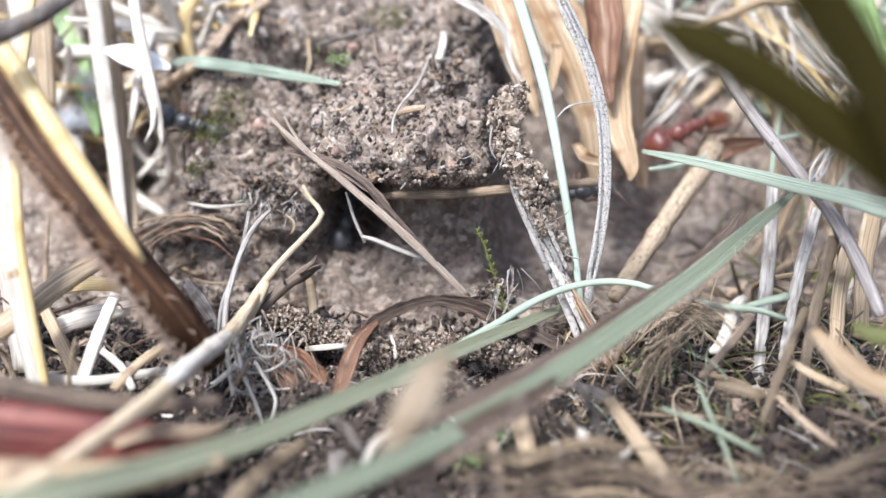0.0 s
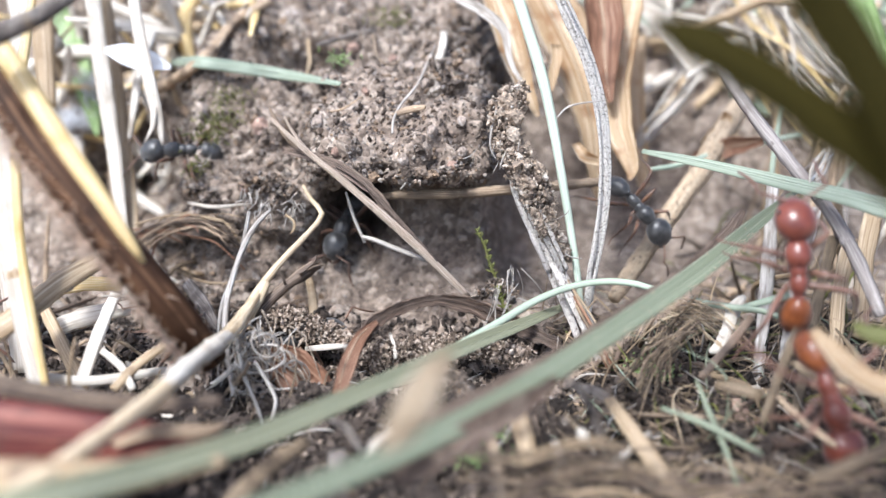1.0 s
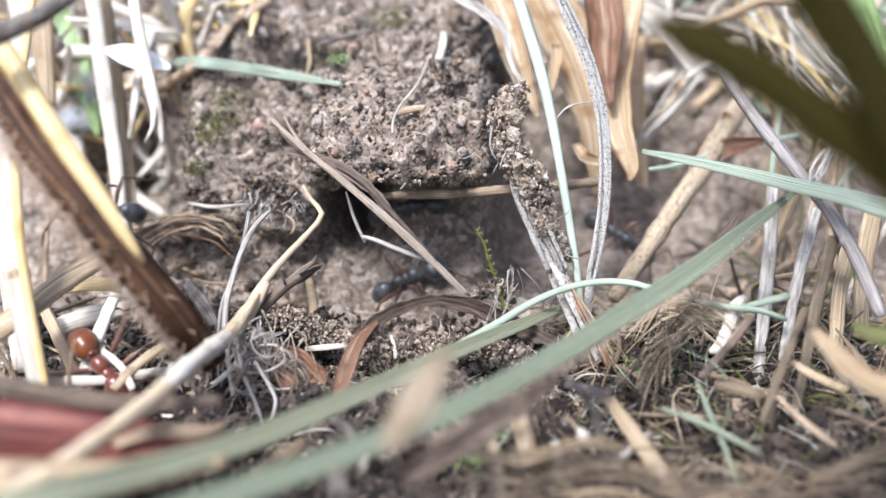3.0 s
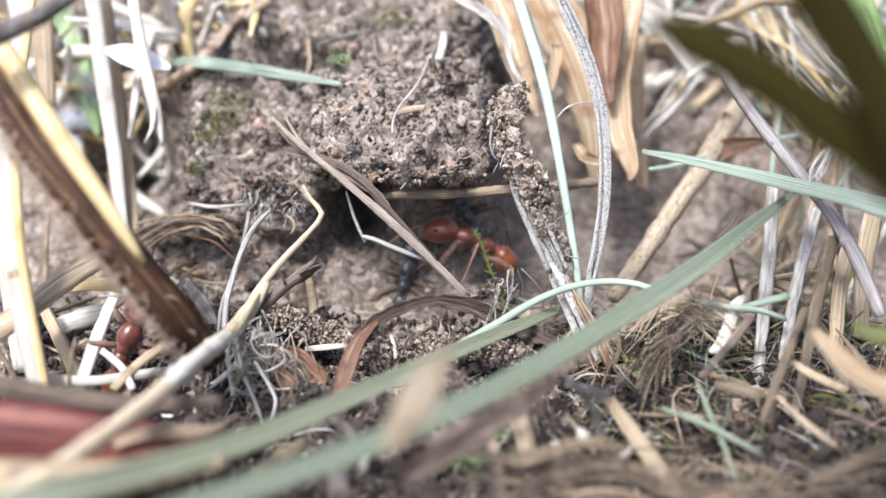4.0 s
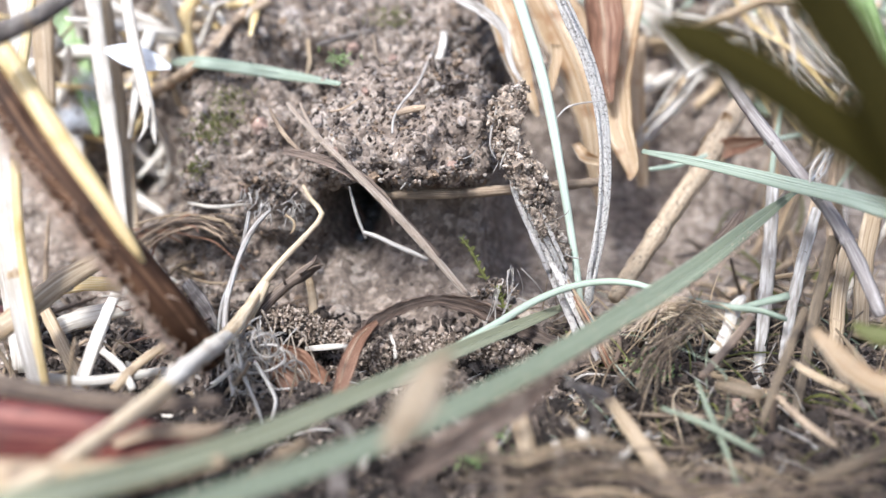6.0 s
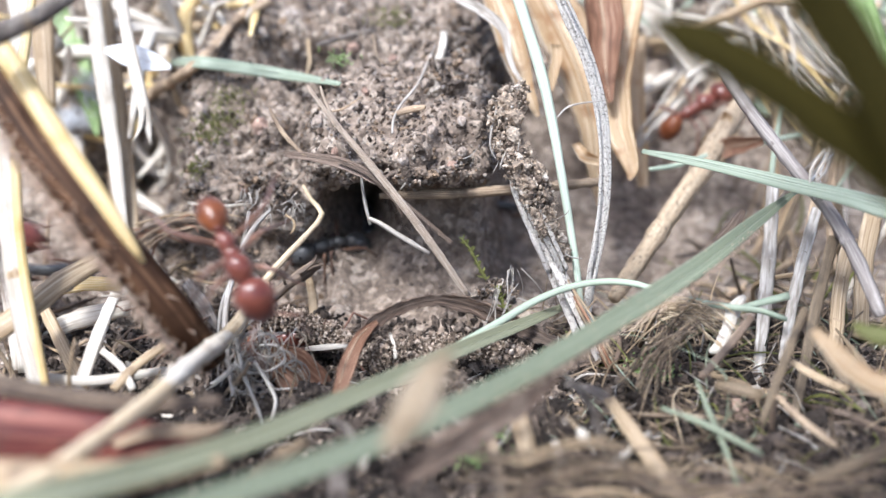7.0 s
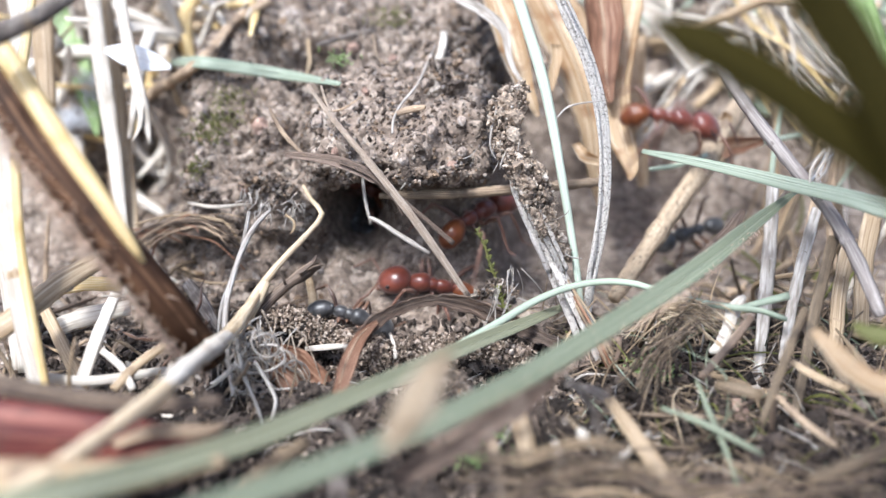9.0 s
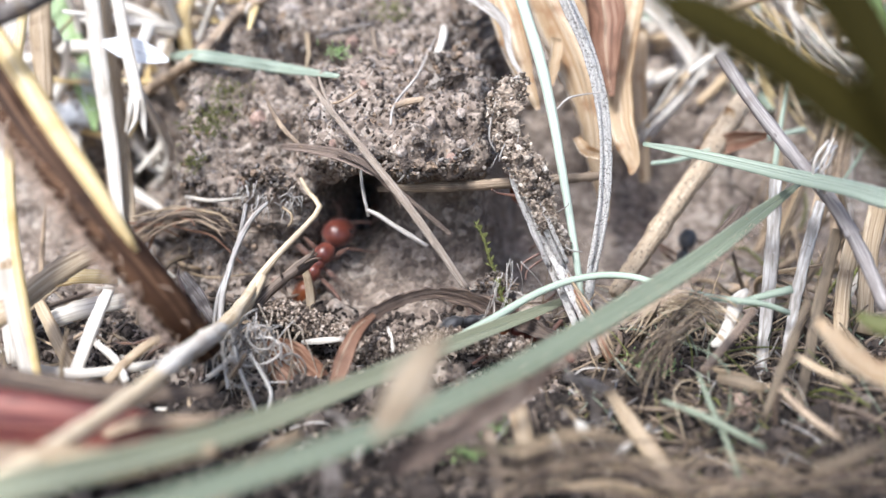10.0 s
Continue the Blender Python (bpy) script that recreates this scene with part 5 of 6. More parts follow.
# ---- grit mounds along the hollow's edge ----
clump("grit_mound", [(-9.56, 41.77, 1.49, 0.557), (-8.13, 41.56, 1.49, 0.863), (-6.69, 40.95, 1.05, 0.977), (-4.94, 40.24, 0.91, 0.663)], 5600, 0.95, 0.058, GRIT, "mound of dark sharp grit on the hollow's edge", 71)
clump("grit_mound", [(-4.25, 39.06, 0.65, 0.59), (-2.48, 39.17, 0.92, 0.825), (-0.12, 39.46, 1.1, 0.74), (2.25, 39.39, 0.93, 0.74), (4.28, 38.9, 0.8, 0.675)], 5600, 0.95, 0.058, GRIT, "dark grit below an arched leaf", 72)
clump("soil_lump", [(0.57, 35.31, 1.52, 0.404), (0.91, 35.02, 1.32, 0.537), (1.17, 34.68, 1.03, 0.32)], 260, 0.9, 0.11, CRUMB, "small pale crumbly lump of soil", 73)
clump("soil_lump", [(2.05, 42.47, 2.69, 0.466), (2.98, 42.59, 2.98, 0.684), (3.76, 42.47, 2.69, 0.466)], 300, 0.9, 0.1, CRUMB, "crumbly soil round a moss sprig", 74)


def bundle(name, pts, count, spread, width, mats, label, seed, category="root"):
    """A frayed bundle of strands that run along one line."""
    rng = np.random.default_rng(seed)
    c = np.array(pts)
    top = None
    for k in range(count):
        q = c.copy()
        q[:, :3] += rng.normal(size=(len(c), 3)) * spread * 0.35 + rng.normal(size=3) * spread * (0.6, 0.6, 0.8)
        q[:, 3] = width * rng.uniform(0.5, 1.3)
        pc = [sweep(q, rng.uniform(0.4, 0.9), 6, 0.1, step=0.8, seed=k, rough=0.04)]
        m = mats[k % len(mats)]
        if top is None:
            top = thing(name, pc, m, label, category)
        else:
            part("strand", pc, m, top)
    return top


bundle("frayed_root", [(0.36, 28.07, 2.55, 0.222), (2.54, 27.49, 2.44, 0.219), (4.79, 27.99, 2.61, 0.222), (6.91, 28.57, 2.46, 0.226)], 9, 0.5, 0.05, [STRAW, WOOD, DULL], "frayed bundle of brown root strands", 82)


def strands(name, pts, count, spread, length, width, mats, label, seed):
    """Loose strands strewn along a line, each a piece of its own length and lie."""
    rng = np.random.default_rng(seed)
    c = spline(pts, 0.3)
    groups = [[] for _ in mats]
    for k in range(count):
        n = int(length * rng.uniform(0.5, 1.2) / 0.3)
        s = rng.integers(0, max(1, len(c) - n))
        q = c[s:s + n:max(1, n // 4)].copy()
        q[:, :3] += rng.normal(size=3) * spread * (0.5, 0.8, 0.7) + np.linspace(-1, 1, len(q))[:, None] * rng.normal(size=3) * length * 0.07 + rng.normal(size=(len(q), 3)) * 0.12
        q[:, 3] = width * rng.uniform(0.4, 1.6)
        groups[k % len(mats)].append(sweep(q, rng.uniform(0.4, 0.9), 5, 0.1, step=0.5, seed=k))
    for m, g in zip(mats, groups):
        thing(name, g, m, label, "litter", kind="stuff")


strands("fibre_arch", [(-19.3, 48.03, 2.57, 0.138), (-17.95, 48.32, 3.83, 0.138), (-15.84, 48.21, 4.61, 0.137), (-13.68, 47.74, 4.53, 0.135), (-12.4, 47.05, 3.89, 0.134), (-11.99, 46.46, 3.22, 0.134)], 30, 0.35, 7.0, 0.05, [WOOD, DARK_LEAF, STRAW, RUST_LEAF], "arched bunch of brown withered grass on the bank", 85)
strands("fibre_arch", [(9.98, 39.94, 1.24, 0.12), (10.64, 40.34, 2.21, 0.12), (11.73, 40.2, 2.94, 0.118), (13.03, 39.6, 3.06, 0.117), (14.15, 38.74, 2.53, 0.115), (14.66, 37.78, 1.75, 0.114)], 46, 0.42, 6.5, 0.035, [PALE_STRAW, STRAW, PALE_STRAW, WOOD], "arched bunch of fine tan grass fibres", 83)
strands("fibre_arch", [(12.59, 39.49, 2.79, 0.117), (11.31, 38.17, 2.18, 0.114), (10.21, 36.86, 1.62, 0.112), (9.56, 35.48, 0.86, 0.109)], 34, 0.4, 6.0, 0.04, [WOOD, STRAW, DULL], "drooping bunch of brown fibres", 84)
strands("frayed_straw", [(0.36, 27.73, 0.36, 0.181), (3.3, 28.0, 1.03, 0.181), (6.23, 28.17, 1.45, 0.181), (9.39, 27.96, 0.95, 0.181), (12.78, 28.0, 1.03, 0.181), (15.71, 28.07, 1.2, 0.181), (18.87, 27.9, 0.78, 0.181)], 70, 0.7, 6.0, 0.04, [WOOD, DARK_LEAF, DULL, STRAW, DARK_LEAF], "frayed beige and brown strands of straw in the near litter", 88)
bundle("frayed_leaf", [(19.84, 70.64, 18.48, 0.178), (23.71, 68.11, 14.88, 0.175), (26.8, 65.62, 11.4, 0.173), (30.22, 63.18, 8.02, 0.17)], 15, 2.0, 0.2, [BLEACHED, YELLOW, BLEACHED, BLEACHED], "fan of bleached and yellow straw strips", 94, "straw")
bundle("frayed_leaf", [(24.59, 69.42, 18.13, 0.175), (25.38, 66.75, 14.2, 0.173), (25.97, 64.61, 11.57, 0.17), (27.02, 62.35, 8.64, 0.167)], 9, 1.8, 0.17, [BLEACHED, PALE_STRAW, YELLOW], "white and tan strips of straw behind dark blades", 95, "straw")



bundle("frayed_root", [(6.93, 41.93, 2.95, 0.307), (7.72, 40.64, 1.89, 0.301), (8.65, 38.51, 0.36, 0.292)], 8, 0.25, 0.07, [STRAW, WOOD, RUST_LEAF], "split pinkish-tan stem fibres", 85)


def fluff(x, y, z, count, length, seed, label, lean=(-0.3, 0.2, 0.3)):
    """A soft tangle of silky hairs about one spot."""
    rng = np.random.default_rng(seed)
    pcs = []
    for k in range(count):
        a = np.array((x, y, z)) + rng.normal(size=3) * length * (0.3, 0.3, 0.14)
        d = rng.normal(size=3) * (0.7, 0.5, 0.35) + np.array(lean)
        d /= np.linalg.norm(d)
        b = a + d * length * rng.uniform(0.5, 1.0)
        pcs.append(sweep([(*a, 0.05), (*((a + b) / 2 + rng.normal(size=3) * length * 0.08), 0.045), (*b, 0.015)], 0.8, 4, step=length * 0.3, seed=k))
    return thing("seed_fluff", pcs, WHITE_FLUFF, label, "fluff", kind="stuff")


fluff(*(-26.92, 60.86, 7.63), 150, 1.7, 92, "silky white seed fluff at the mouth of a dark burrow")
fluff(*(-25.27, 62.66, 9.41), 60, 2.4, 93, "silky white hairs among bleached straws", (-0.5, 0.0, 0.8))


bundle("frayed_leaf", [(18.57, 62.51, 11.72, 0.288), (16.65, 60.75, 10.01, 0.567), (15.1, 59.65, 8.63, 0.683), (13.47, 58.56, 7.26, 0.319)], 11, 0.45, 0.13, [BLEACHED, ROOT, PALE_STRAW, BLEACHED], "frayed whitish strip of dead leaf", 86, "leaf")
bundle("frayed_leaf", [(19.86, 42.23, 10.62, 0.058), (19.43, 41.95, 9.95, 0.318), (19.05, 41.68, 9.28, 0.203), (19.37, 41.6, 8.55, 0.291)], 9, 0.3, 0.07, [WHITE_FLUFF, BLEACHED, ROOT], "frayed white tuft on a grey stem", 87, "leaf")


def side_straws():
    rng = np.random.default_rng(91)
    mats = [STRAW, WOOD, BLEACHED, DULL, WOOD, PALE_BLADE, GREY, STRAW]
    for k in range(26):
        a = np.array((rng.uniform(20, 29), rng.uniform(42, 58), -0.5))
        L = rng.uniform(7, 13)
        d = np.array((rng.normal(0.25, 0.25), rng.normal(0.1, 0.2), 1.0))
        bend = rng.normal(size=3) * 0.6
        w = rng.uniform(0.12, 0.27)
        q = [(*a, w), (*(a + d * L * 0.35 + bend), w), (*(a + d * L * 0.7 + bend * 0.8), w * 0.9), (*(a + d * L), w * 0.5)]
        thing("dry_straw", [sweep(q, rng.uniform(0.35, 0.8), 8, 0.15, rough=0.03, seed=k)], mats[k % 8], "thin dry straw standing in a tussock", "straw", "straws of the tussock")


side_straws()


for k, (pts, n) in enumerate((
    ([(-12.77, 58.68, 14.08, 1.147), (-11.42, 59.76, 14.31, 1.359), (-10.46, 58.25, 13.21, 0.763)], 260),
    ([(0.62, 60.08, 15.22, 0.97), (1.52, 57.05, 14.32, 1.115), (1.08, 53.11, 13.51, 0.699)], 240),
    ([(-0.49, 53.21, 13.5, 0.7), (0.2, 50.35, 12.82, 0.835), (1.91, 51.57, 12.76, 0.683)], 220),
    ([(-6.13, 45.79, 8.8, 0.632), (-3.93, 45.79, 8.48, 0.634), (-1.35, 44.37, 8.75, 0.768), (0.81, 45.09, 9.02, 0.778)], 420),
    ([(-11.66, 48.86, 7.18, 1.017), (-9.81, 48, 7.1, 1.168), (-8.66, 47.88, 6.62, 0.836)], 360),
    ([(-15.73, 49.81, 6.52, 0.866), (-13.94, 49.34, 5.95, 0.862)], 160),
)):
    clump("soil_clod", pts, n // 2, 0.6, 0.14, CRUMB, "crumbly grey-brown clod on the bank", 140 + k)


# ---- loose plant litter and the tussock behind ----
def litter(name, count, keep, length, width, mats, label, seed, rise=0.35):
    rng = np.random.default_rng(seed)
    p, nr = ground_spots(count, keep, seed)
    groups = [[] for _ in mats]
    for k in range(count):
        d = rng.normal(size=3)
        d -= nr[k] * d.dot(nr[k]) * (1 - rise * rng.uniform(0, 1.5))
        d /= np.linalg.norm(d)
        if d[2] < 0:
            d[2] *= 0.3
        L = length * rng.uniform(0.4, 1.3)
        w = width * rng.uniform(0.5, 1.5)
        a = p[k] - d * L * 0.15
        bend = rng.normal(size=3) * L * 0.12
        q = [(*a, w * 0.7), (*(a + d * L * 0.5 + bend), w), (*(a + d * L), w * 0.35)]
        groups[rng.integers(len(mats))].append(sweep(q, rng.uniform(0.25, 0.9), 5, 0.2, step=L * 0.13, seed=k))
    for m, g in zip(mats, groups):
        if g:
            thing(name, g, m, label, "litter", kind="stuff")


litter("plant_litter", 620, lambda x, y, z: (x > 5.0) & (x < 24) & (y > 30) & (y < 46), 3.6, 0.055, [STRAW, DULL, DULL, WOOD, DARK_LEAF, DARK_LEAF, MOSS, ROOT], "loose dry bits of grass on soil", 51, 0.7)
litter("plant_litter", 110, lambda x, y, z: (x > 7) & (x < 24) & (y > 31) & (y < 45), 5.0, 0.13, [DULL, WOOD, DARK_LEAF, DULL], "withered strips of grass on soil", 58, 0.6)
litter("plant_litter", 90, lambda x, y, z: (x > 17) & (x < 27) & (y > 42) & (y < 60), 7.0, 0.15, [STRAW, WOOD, DULL, GREY, MOSS, DULL], "dry grass stems in the litter", 57, 0.9)
litter("plant_litter", 150, lambda x, y, z: (x < -12) & (x > -26) & (y > 32) & (y < 50), 5.5, 0.13, [BLEACHED, STRAW, WOOD, DARK_LEAF, DULL], "loose bleached bits of straw on soil", 52, 0.5)
litter("plant_litter", 330, lambda x, y, z: (abs(x) < 10) & (y > 28) & (y < 43.5), 2.6, 0.05, [ROOT, DARK_LEAF, DARK_LEAF, DULL, DULL], "dark shreds of leaf and rootlets on soil", 53, 0.6)
litter("rootlets", 260, lambda x, y, z: (abs(x) < 20) & (y > 44) & (y < 66) & ((z > 7) | (x < -8)), 1.2, 0.024, [ROOT, WOOD, DARK_LEAF], "fine rootlets and shreds on the bank", 54, 0.5)
litter("dry_tussock", 300, lambda x, y, z: (x > 14) & (x < 40) & (y > 66) & (y < 100), 14.0, 0.4, [BLEACHED, STRAW, BLEACHED, PALE_BLADE], "bleached dry grass behind the bank", 55, 1.2)
litter("dry_tussock", 190, lambda x, y, z: (x < -14) & (x > -38) & (y > 60) & (y < 98), 14.0, 0.4, [BLEACHED, BLEACHED, STRAW, YELLOW], "bleached dry grass behind the bank", 56, 1.2)
litter("plant_litter", 300, lambda x, y, z: (x > 8) & (x < 24) & (y > 30) & (y < 45), 4.5, 0.06, [DULL, MOSS, DARK_LEAF, BLADE, DULL, WOOD], "thin upright shreds of dry and green grass", 60, 1.3)
litter("pale_shreds", 100, lambda x, y, z: (x > 5) & (x < 25) & (y > 31) & (y < 47), 3.5, 0.03, [PALE_STRAW, BLEACHED, PALE_BLADE], "thin pale shreds of straw in litter", 59, 0.9)
tuft(*(-10.13, 45.98, 6.57), 18, 0.9, 61, "short rootlets hanging from a clod")
tuft(*(-8.52, 45.98, 6.57), 16, 0.8, 62, "short rootlets hanging from a clod")
tuft(*(-11.19, 46.6, 7.04), 16, 0.7, 63, "short rootlets on a soil lump")
tuft(*(3.42, 45.23, 10.57), 10, 1.2, 64, "fine rootlets on a crusted stem")


# ---- straws that ants shift ----
PIVOT_A = (1.43, 42.41, 2.55)
loose_straw = about_point("dry_straw", [
    sweep([(-9.33, 45.49, 11.76, 0.077), (-7.69, 44.36, 10.56, 0.136), (-4.94, 43.33, 8.54, 0.196), (-1.95, 42.7, 5.94, 0.213), (1.43, 42.4, 2.52, 0.155)], 0.55, 9, 0.15, rough=0.05, ridge=0.1),
    sweep([(-8.62, 45.53, 11.85, 0.061), (-8.16, 45.04, 11.19, 0.092), (-7.39, 44.31, 10.44, 0.106), (-5.85, 43.63, 9.29, 0.09)], 0.6, 6, rough=0.05)],
    ASH_TAN, "forked grey-tan straw leaning across the hollow's mouth", "straw", PIVOT_A)
PIVOT_B = (-6.89, 44.73, 9.6)
loose_leaf = about_point("dry_leaf", [
    sweep([(-8.79, 45.25, 10.09, 0.124), (-7.26, 44.82, 9.83, 0.231), (-5.62, 44.3, 9.35, 0.29), (-4.08, 43.83, 8.44, 0.259), (-2.93, 43.37, 7.31, 0.152), (-2.5, 43.17, 6.54, 0.061)], 0.2, 12, 0.5, rough=0.07, ridge=0.1, ribs=6, step=0.25),
    sweep([(-5.9, 44.19, 9.6, 0.091), (-4.37, 43.75, 8.78, 0.137), (-2.7, 43.09, 7.15, 0.137), (-0.37, 42.56, 4.51, 0.138)], 0.5, 8, 0.2, rough=0.08, step=0.25, seed=4),
    sweep([(-3.92, 43.64, 8.25, 0.091), (-3.04, 43.16, 7.06, 0.122), (-2.86, 42.98, 6.35, 0.091)], 0.5, 7, 0.2, rough=0.08, step=0.2, seed=5)],
    ROLLED, "narrow rolled brown leaf splintering before the hollow", "leaf", PIVOT_B)
thing("dry_straw", [sweep([(-9.61, 46.51, 12.16, 0.062), (-9.07, 45.94, 11.28, 0.14), (-8.35, 45.4, 10.47, 0.139), (-7.36, 44.88, 9.72, 0.092)], 0.5, 6, rough=0.06)], WOOD, "short curved straw tip against the bank", "straw")
PIVOT_C = (-0.84, 43.38, 4.4)
white_twig = about_point("twig", [
    sweep([(-5.41, 45.14, 7.69, 0.063), (-4.89, 44.36, 6.3, 0.11), (-4.31, 43.71, 5.21, 0.094)], 0.8, 6, rough=0.08),
    sweep([(-4.49, 43.82, 5.5, 0.125), (-3.86, 43.68, 5.42, 0.14), (-2.44, 43.2, 5.01, 0.155), (-0.83, 42.78, 4.52, 0.123)], 0.8, 7, rough=0.06)],
    ROOT, "thin white forked twig before the hollow", "twig", PIVOT_C)
PIVOT_D = (-18.96, 54.44, 18.42)
frayed = about_point("dry_straw", [
    sweep([(-19.06, 54.44, 18.42, 0.35), (-18.68, 53.4, 15.86, 0.377), (-18.13, 52.29, 13.65, 0.402), (-17.61, 51.32, 11.78, 0.401), (-17.2, 50.65, 10.37, 0.293), (-16.93, 50, 9.04, 0.053)], 0.5, 9, 0.2),
    sweep([(-17.47, 50.87, 11.19, 0.213), (-17.47, 50.22, 10.13, 0.159), (-17.95, 49.88, 9.28, 0.04)], 0.5, 7, 0.2)],
    BLEACHED, "white straw with a split frayed end", "straw", PIVOT_D)


# ---- ants ----
def shaped(name, rx, ry, rz, material, seg=18, rings=12, taper=0.0, bands=0, flat=0.0):
    """A rounded body piece; taper narrows its front, bands groove it."""
    v, f, u = [], [], []
    for i in range(rings + 1):
        a = math.pi * i / rings
        x, r = math.cos(a), math.sin(a)
        k = 1 - taper * x
        if bands and 0 < i < rings:
            k *= 1 - 0.05 * (1 - abs(((i / rings * bands) % 1) * 2 - 1)) ** 3
        for j in range(seg):
            b = 2 * math.pi * j / seg
            z = math.sin(b)
            v.append((x * rx, r * math.cos(b) * ry * k, r * z * rz * k * (1 - flat * (z < 0))))
            u.append((j / seg, i / rings))
    for i in range(rings):
        for j in range(seg):
            c = (j + 1) % seg
            f.append((i * seg + j, (i + 1) * seg + j, (i + 1) * seg + c, i * seg + c))
    return mesh_of(name, v, f, u, material)


def limb(name, pts, material, sides=6):
    v, f, u = sweep(pts, 1.0, sides, step=0.12)
    return mesh_of(name, v, f, u, material)


def build_ant(kind, shellm, gasterm, legm, eyem, label):
    """An ant about 6.4 mm long, head along +x, its empty at the middle of the thorax."""
    ant = tagged(new(kind), label, "ant", kind.replace("_", " ") + "s")

    def piece(name, me, parent, x=0, y=0, z=0, rx=0, ry=0, rz=0, label=""):
        ob = new(name, me)
        ob.parent = parent
        ob.matrix_basis = pose(x * MM, y * MM, z * MM, rx, ry, rz)
        return tagged(ob, label)

    head = piece("head", shaped("head", 1.08, 0.95, 0.78, shellm, 22, 16, taper=0.1), ant, 2.5, 0, -0.02, 0, 26)
    for s in (1, -1):
        piece("eye", shaped("eye", 0.16, 0.1, 0.14, eyem, 10, 8), head, 0.2, 0.8 * s, 0.3, label="small black eye")
        piece("mandible", limb("mandible", [(0.0, 0, 0, 0.16), (0.28, -0.06 * s, -0.04, 0.14), (0.5, -0.22 * s, -0.08, 0.05)], legm), head, 0.85, 0.34 * s, -0.16)
        ante = piece("antenna", limb("scape", [(0, 0, 0, 0.07), (0.35, 0.55 * s, 0.2, 0.065), (0.75, 1.25 * s, 0.3, 0.075)], legm), head, 0.68, 0.3 * s, 0.32)
        piece("funiculus", limb("funiculus", [(0, 0, 0, 0.06), (0.55, -0.1 * s, -0.2, 0.07), (1.15, 0.0, -0.55, 0.085), (1.6, 0.15 * s, -0.85, 0.05)], legm), ante, 0.74 , 1.24 * s, 0.3)
    piece("pronotum", shaped("pronotum", 0.8, 0.6, 0.58, shellm, taper=0.2), ant, 0.98, 0, 0.12, 0, 8)
    piece("mesonotum", shaped("mesonotum", 0.55, 0.4, 0.42, shellm), ant, 0.2, 0, 0.08)
    piece("propodeum", shaped("propodeum", 0.62, 0.42, 0.46, shellm, taper=-0.1), ant, -0.5, 0, 0.02, 0, -8)
    piece("petiole", shaped("petiole", 0.17, 0.28, 0.42, shellm, 12, 10), ant, -1.15, 0, 0.0, 0, -10)
    piece("gaster", shaped("gaster", 1.02, 0.74, 0.72, gasterm, 20, 24, taper=0.06, bands=4), ant, -1.92, 0, -0.45, 0, -40)
    for s in (1, -1):
        for n, (hx, fx, out) in enumerate(((0.85, 0.75, 1.2), (0.15, 0.05, 1.45), (-0.45, -1.05, 1.45))):
            k = (1.0, 1.05, 1.35)[n]
            knee = (fx * k * 0.8, out * k * s, 0.75)
            foot = (fx * k * 1.7, (out * k + 0.75) * s, -1.25)
            toe = (fx * k * 2.05 + 0.1, (out * k + 1.25) * s, -1.5)
            leg = piece("leg", limb("femur", [(0, 0, 0, 0.17), (fx * 0.2, 0.35 * s, -0.1, 0.14), (knee[0] * 0.55, knee[1] * 0.6, 0.42, 0.17), (*knee, 0.1)], legm), ant, hx, 0.25 * s, -0.3)
            piece("tibia", limb("tibia", [(*knee, 0.1), ((knee[0] + foot[0]) / 2, (knee[1] + foot[1]) / 2, (knee[2] + foot[2]) / 2 + 0.1, 0.105), (*foot, 0.06), (*toe, 0.04)], legm), leg)
    return ant


RED = shell("red_cuticle", (0.088, 0.017, 0.009), (0.165, 0.042, 0.023), 0.3)
AMBER = shell("amber_cuticle", (0.13, 0.033, 0.009), (0.235, 0.068, 0.017), 0.3, 0.3)
RED_LEG = shell("red_leg", (0.12, 0.055, 0.036), (0.21, 0.11, 0.075), 0.35, 0.15)
DARK = shell("dark_cuticle", (0.012, 0.0115, 0.0115), (0.07, 0.066, 0.065), 0.4)
DARK_LEG = shell("dark_leg", (0.055, 0.027, 0.016), (0.14, 0.068, 0.036), 0.4, 0.1)
EYE_BLACK = shell("black_eye", (0.008, 0.007, 0.007), (0.02, 0.018, 0.018), 0.2)

red_ants = [build_ant("red_ant", RED, AMBER, RED_LEG, EYE_BLACK, "glossy red ant with an amber abdomen, walking")]
for _ in range(4):
    red_ants.append(copy_thing(red_ants[0], pose(0, 0, 0)))
dark_ants = [build_ant("dark_ant", DARK, DARK, DARK_LEG, EYE_BLACK, "dark grey ant with red-brown legs, walking")]
dark_ants[0].scale = (0.82, 0.82, 0.82)
for _ in range(5):
    dark_ants.append(copy_thing(dark_ants[0], pose(0, 0, 0)))

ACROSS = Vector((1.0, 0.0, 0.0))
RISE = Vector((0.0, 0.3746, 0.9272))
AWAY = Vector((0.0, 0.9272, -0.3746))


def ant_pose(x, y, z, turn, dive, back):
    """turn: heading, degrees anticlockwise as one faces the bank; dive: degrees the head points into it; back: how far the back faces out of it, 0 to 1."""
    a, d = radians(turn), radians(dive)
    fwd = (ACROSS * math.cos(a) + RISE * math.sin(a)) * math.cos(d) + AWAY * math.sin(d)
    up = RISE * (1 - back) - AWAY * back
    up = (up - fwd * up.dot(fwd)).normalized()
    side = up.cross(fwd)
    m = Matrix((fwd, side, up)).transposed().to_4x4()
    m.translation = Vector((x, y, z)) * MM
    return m


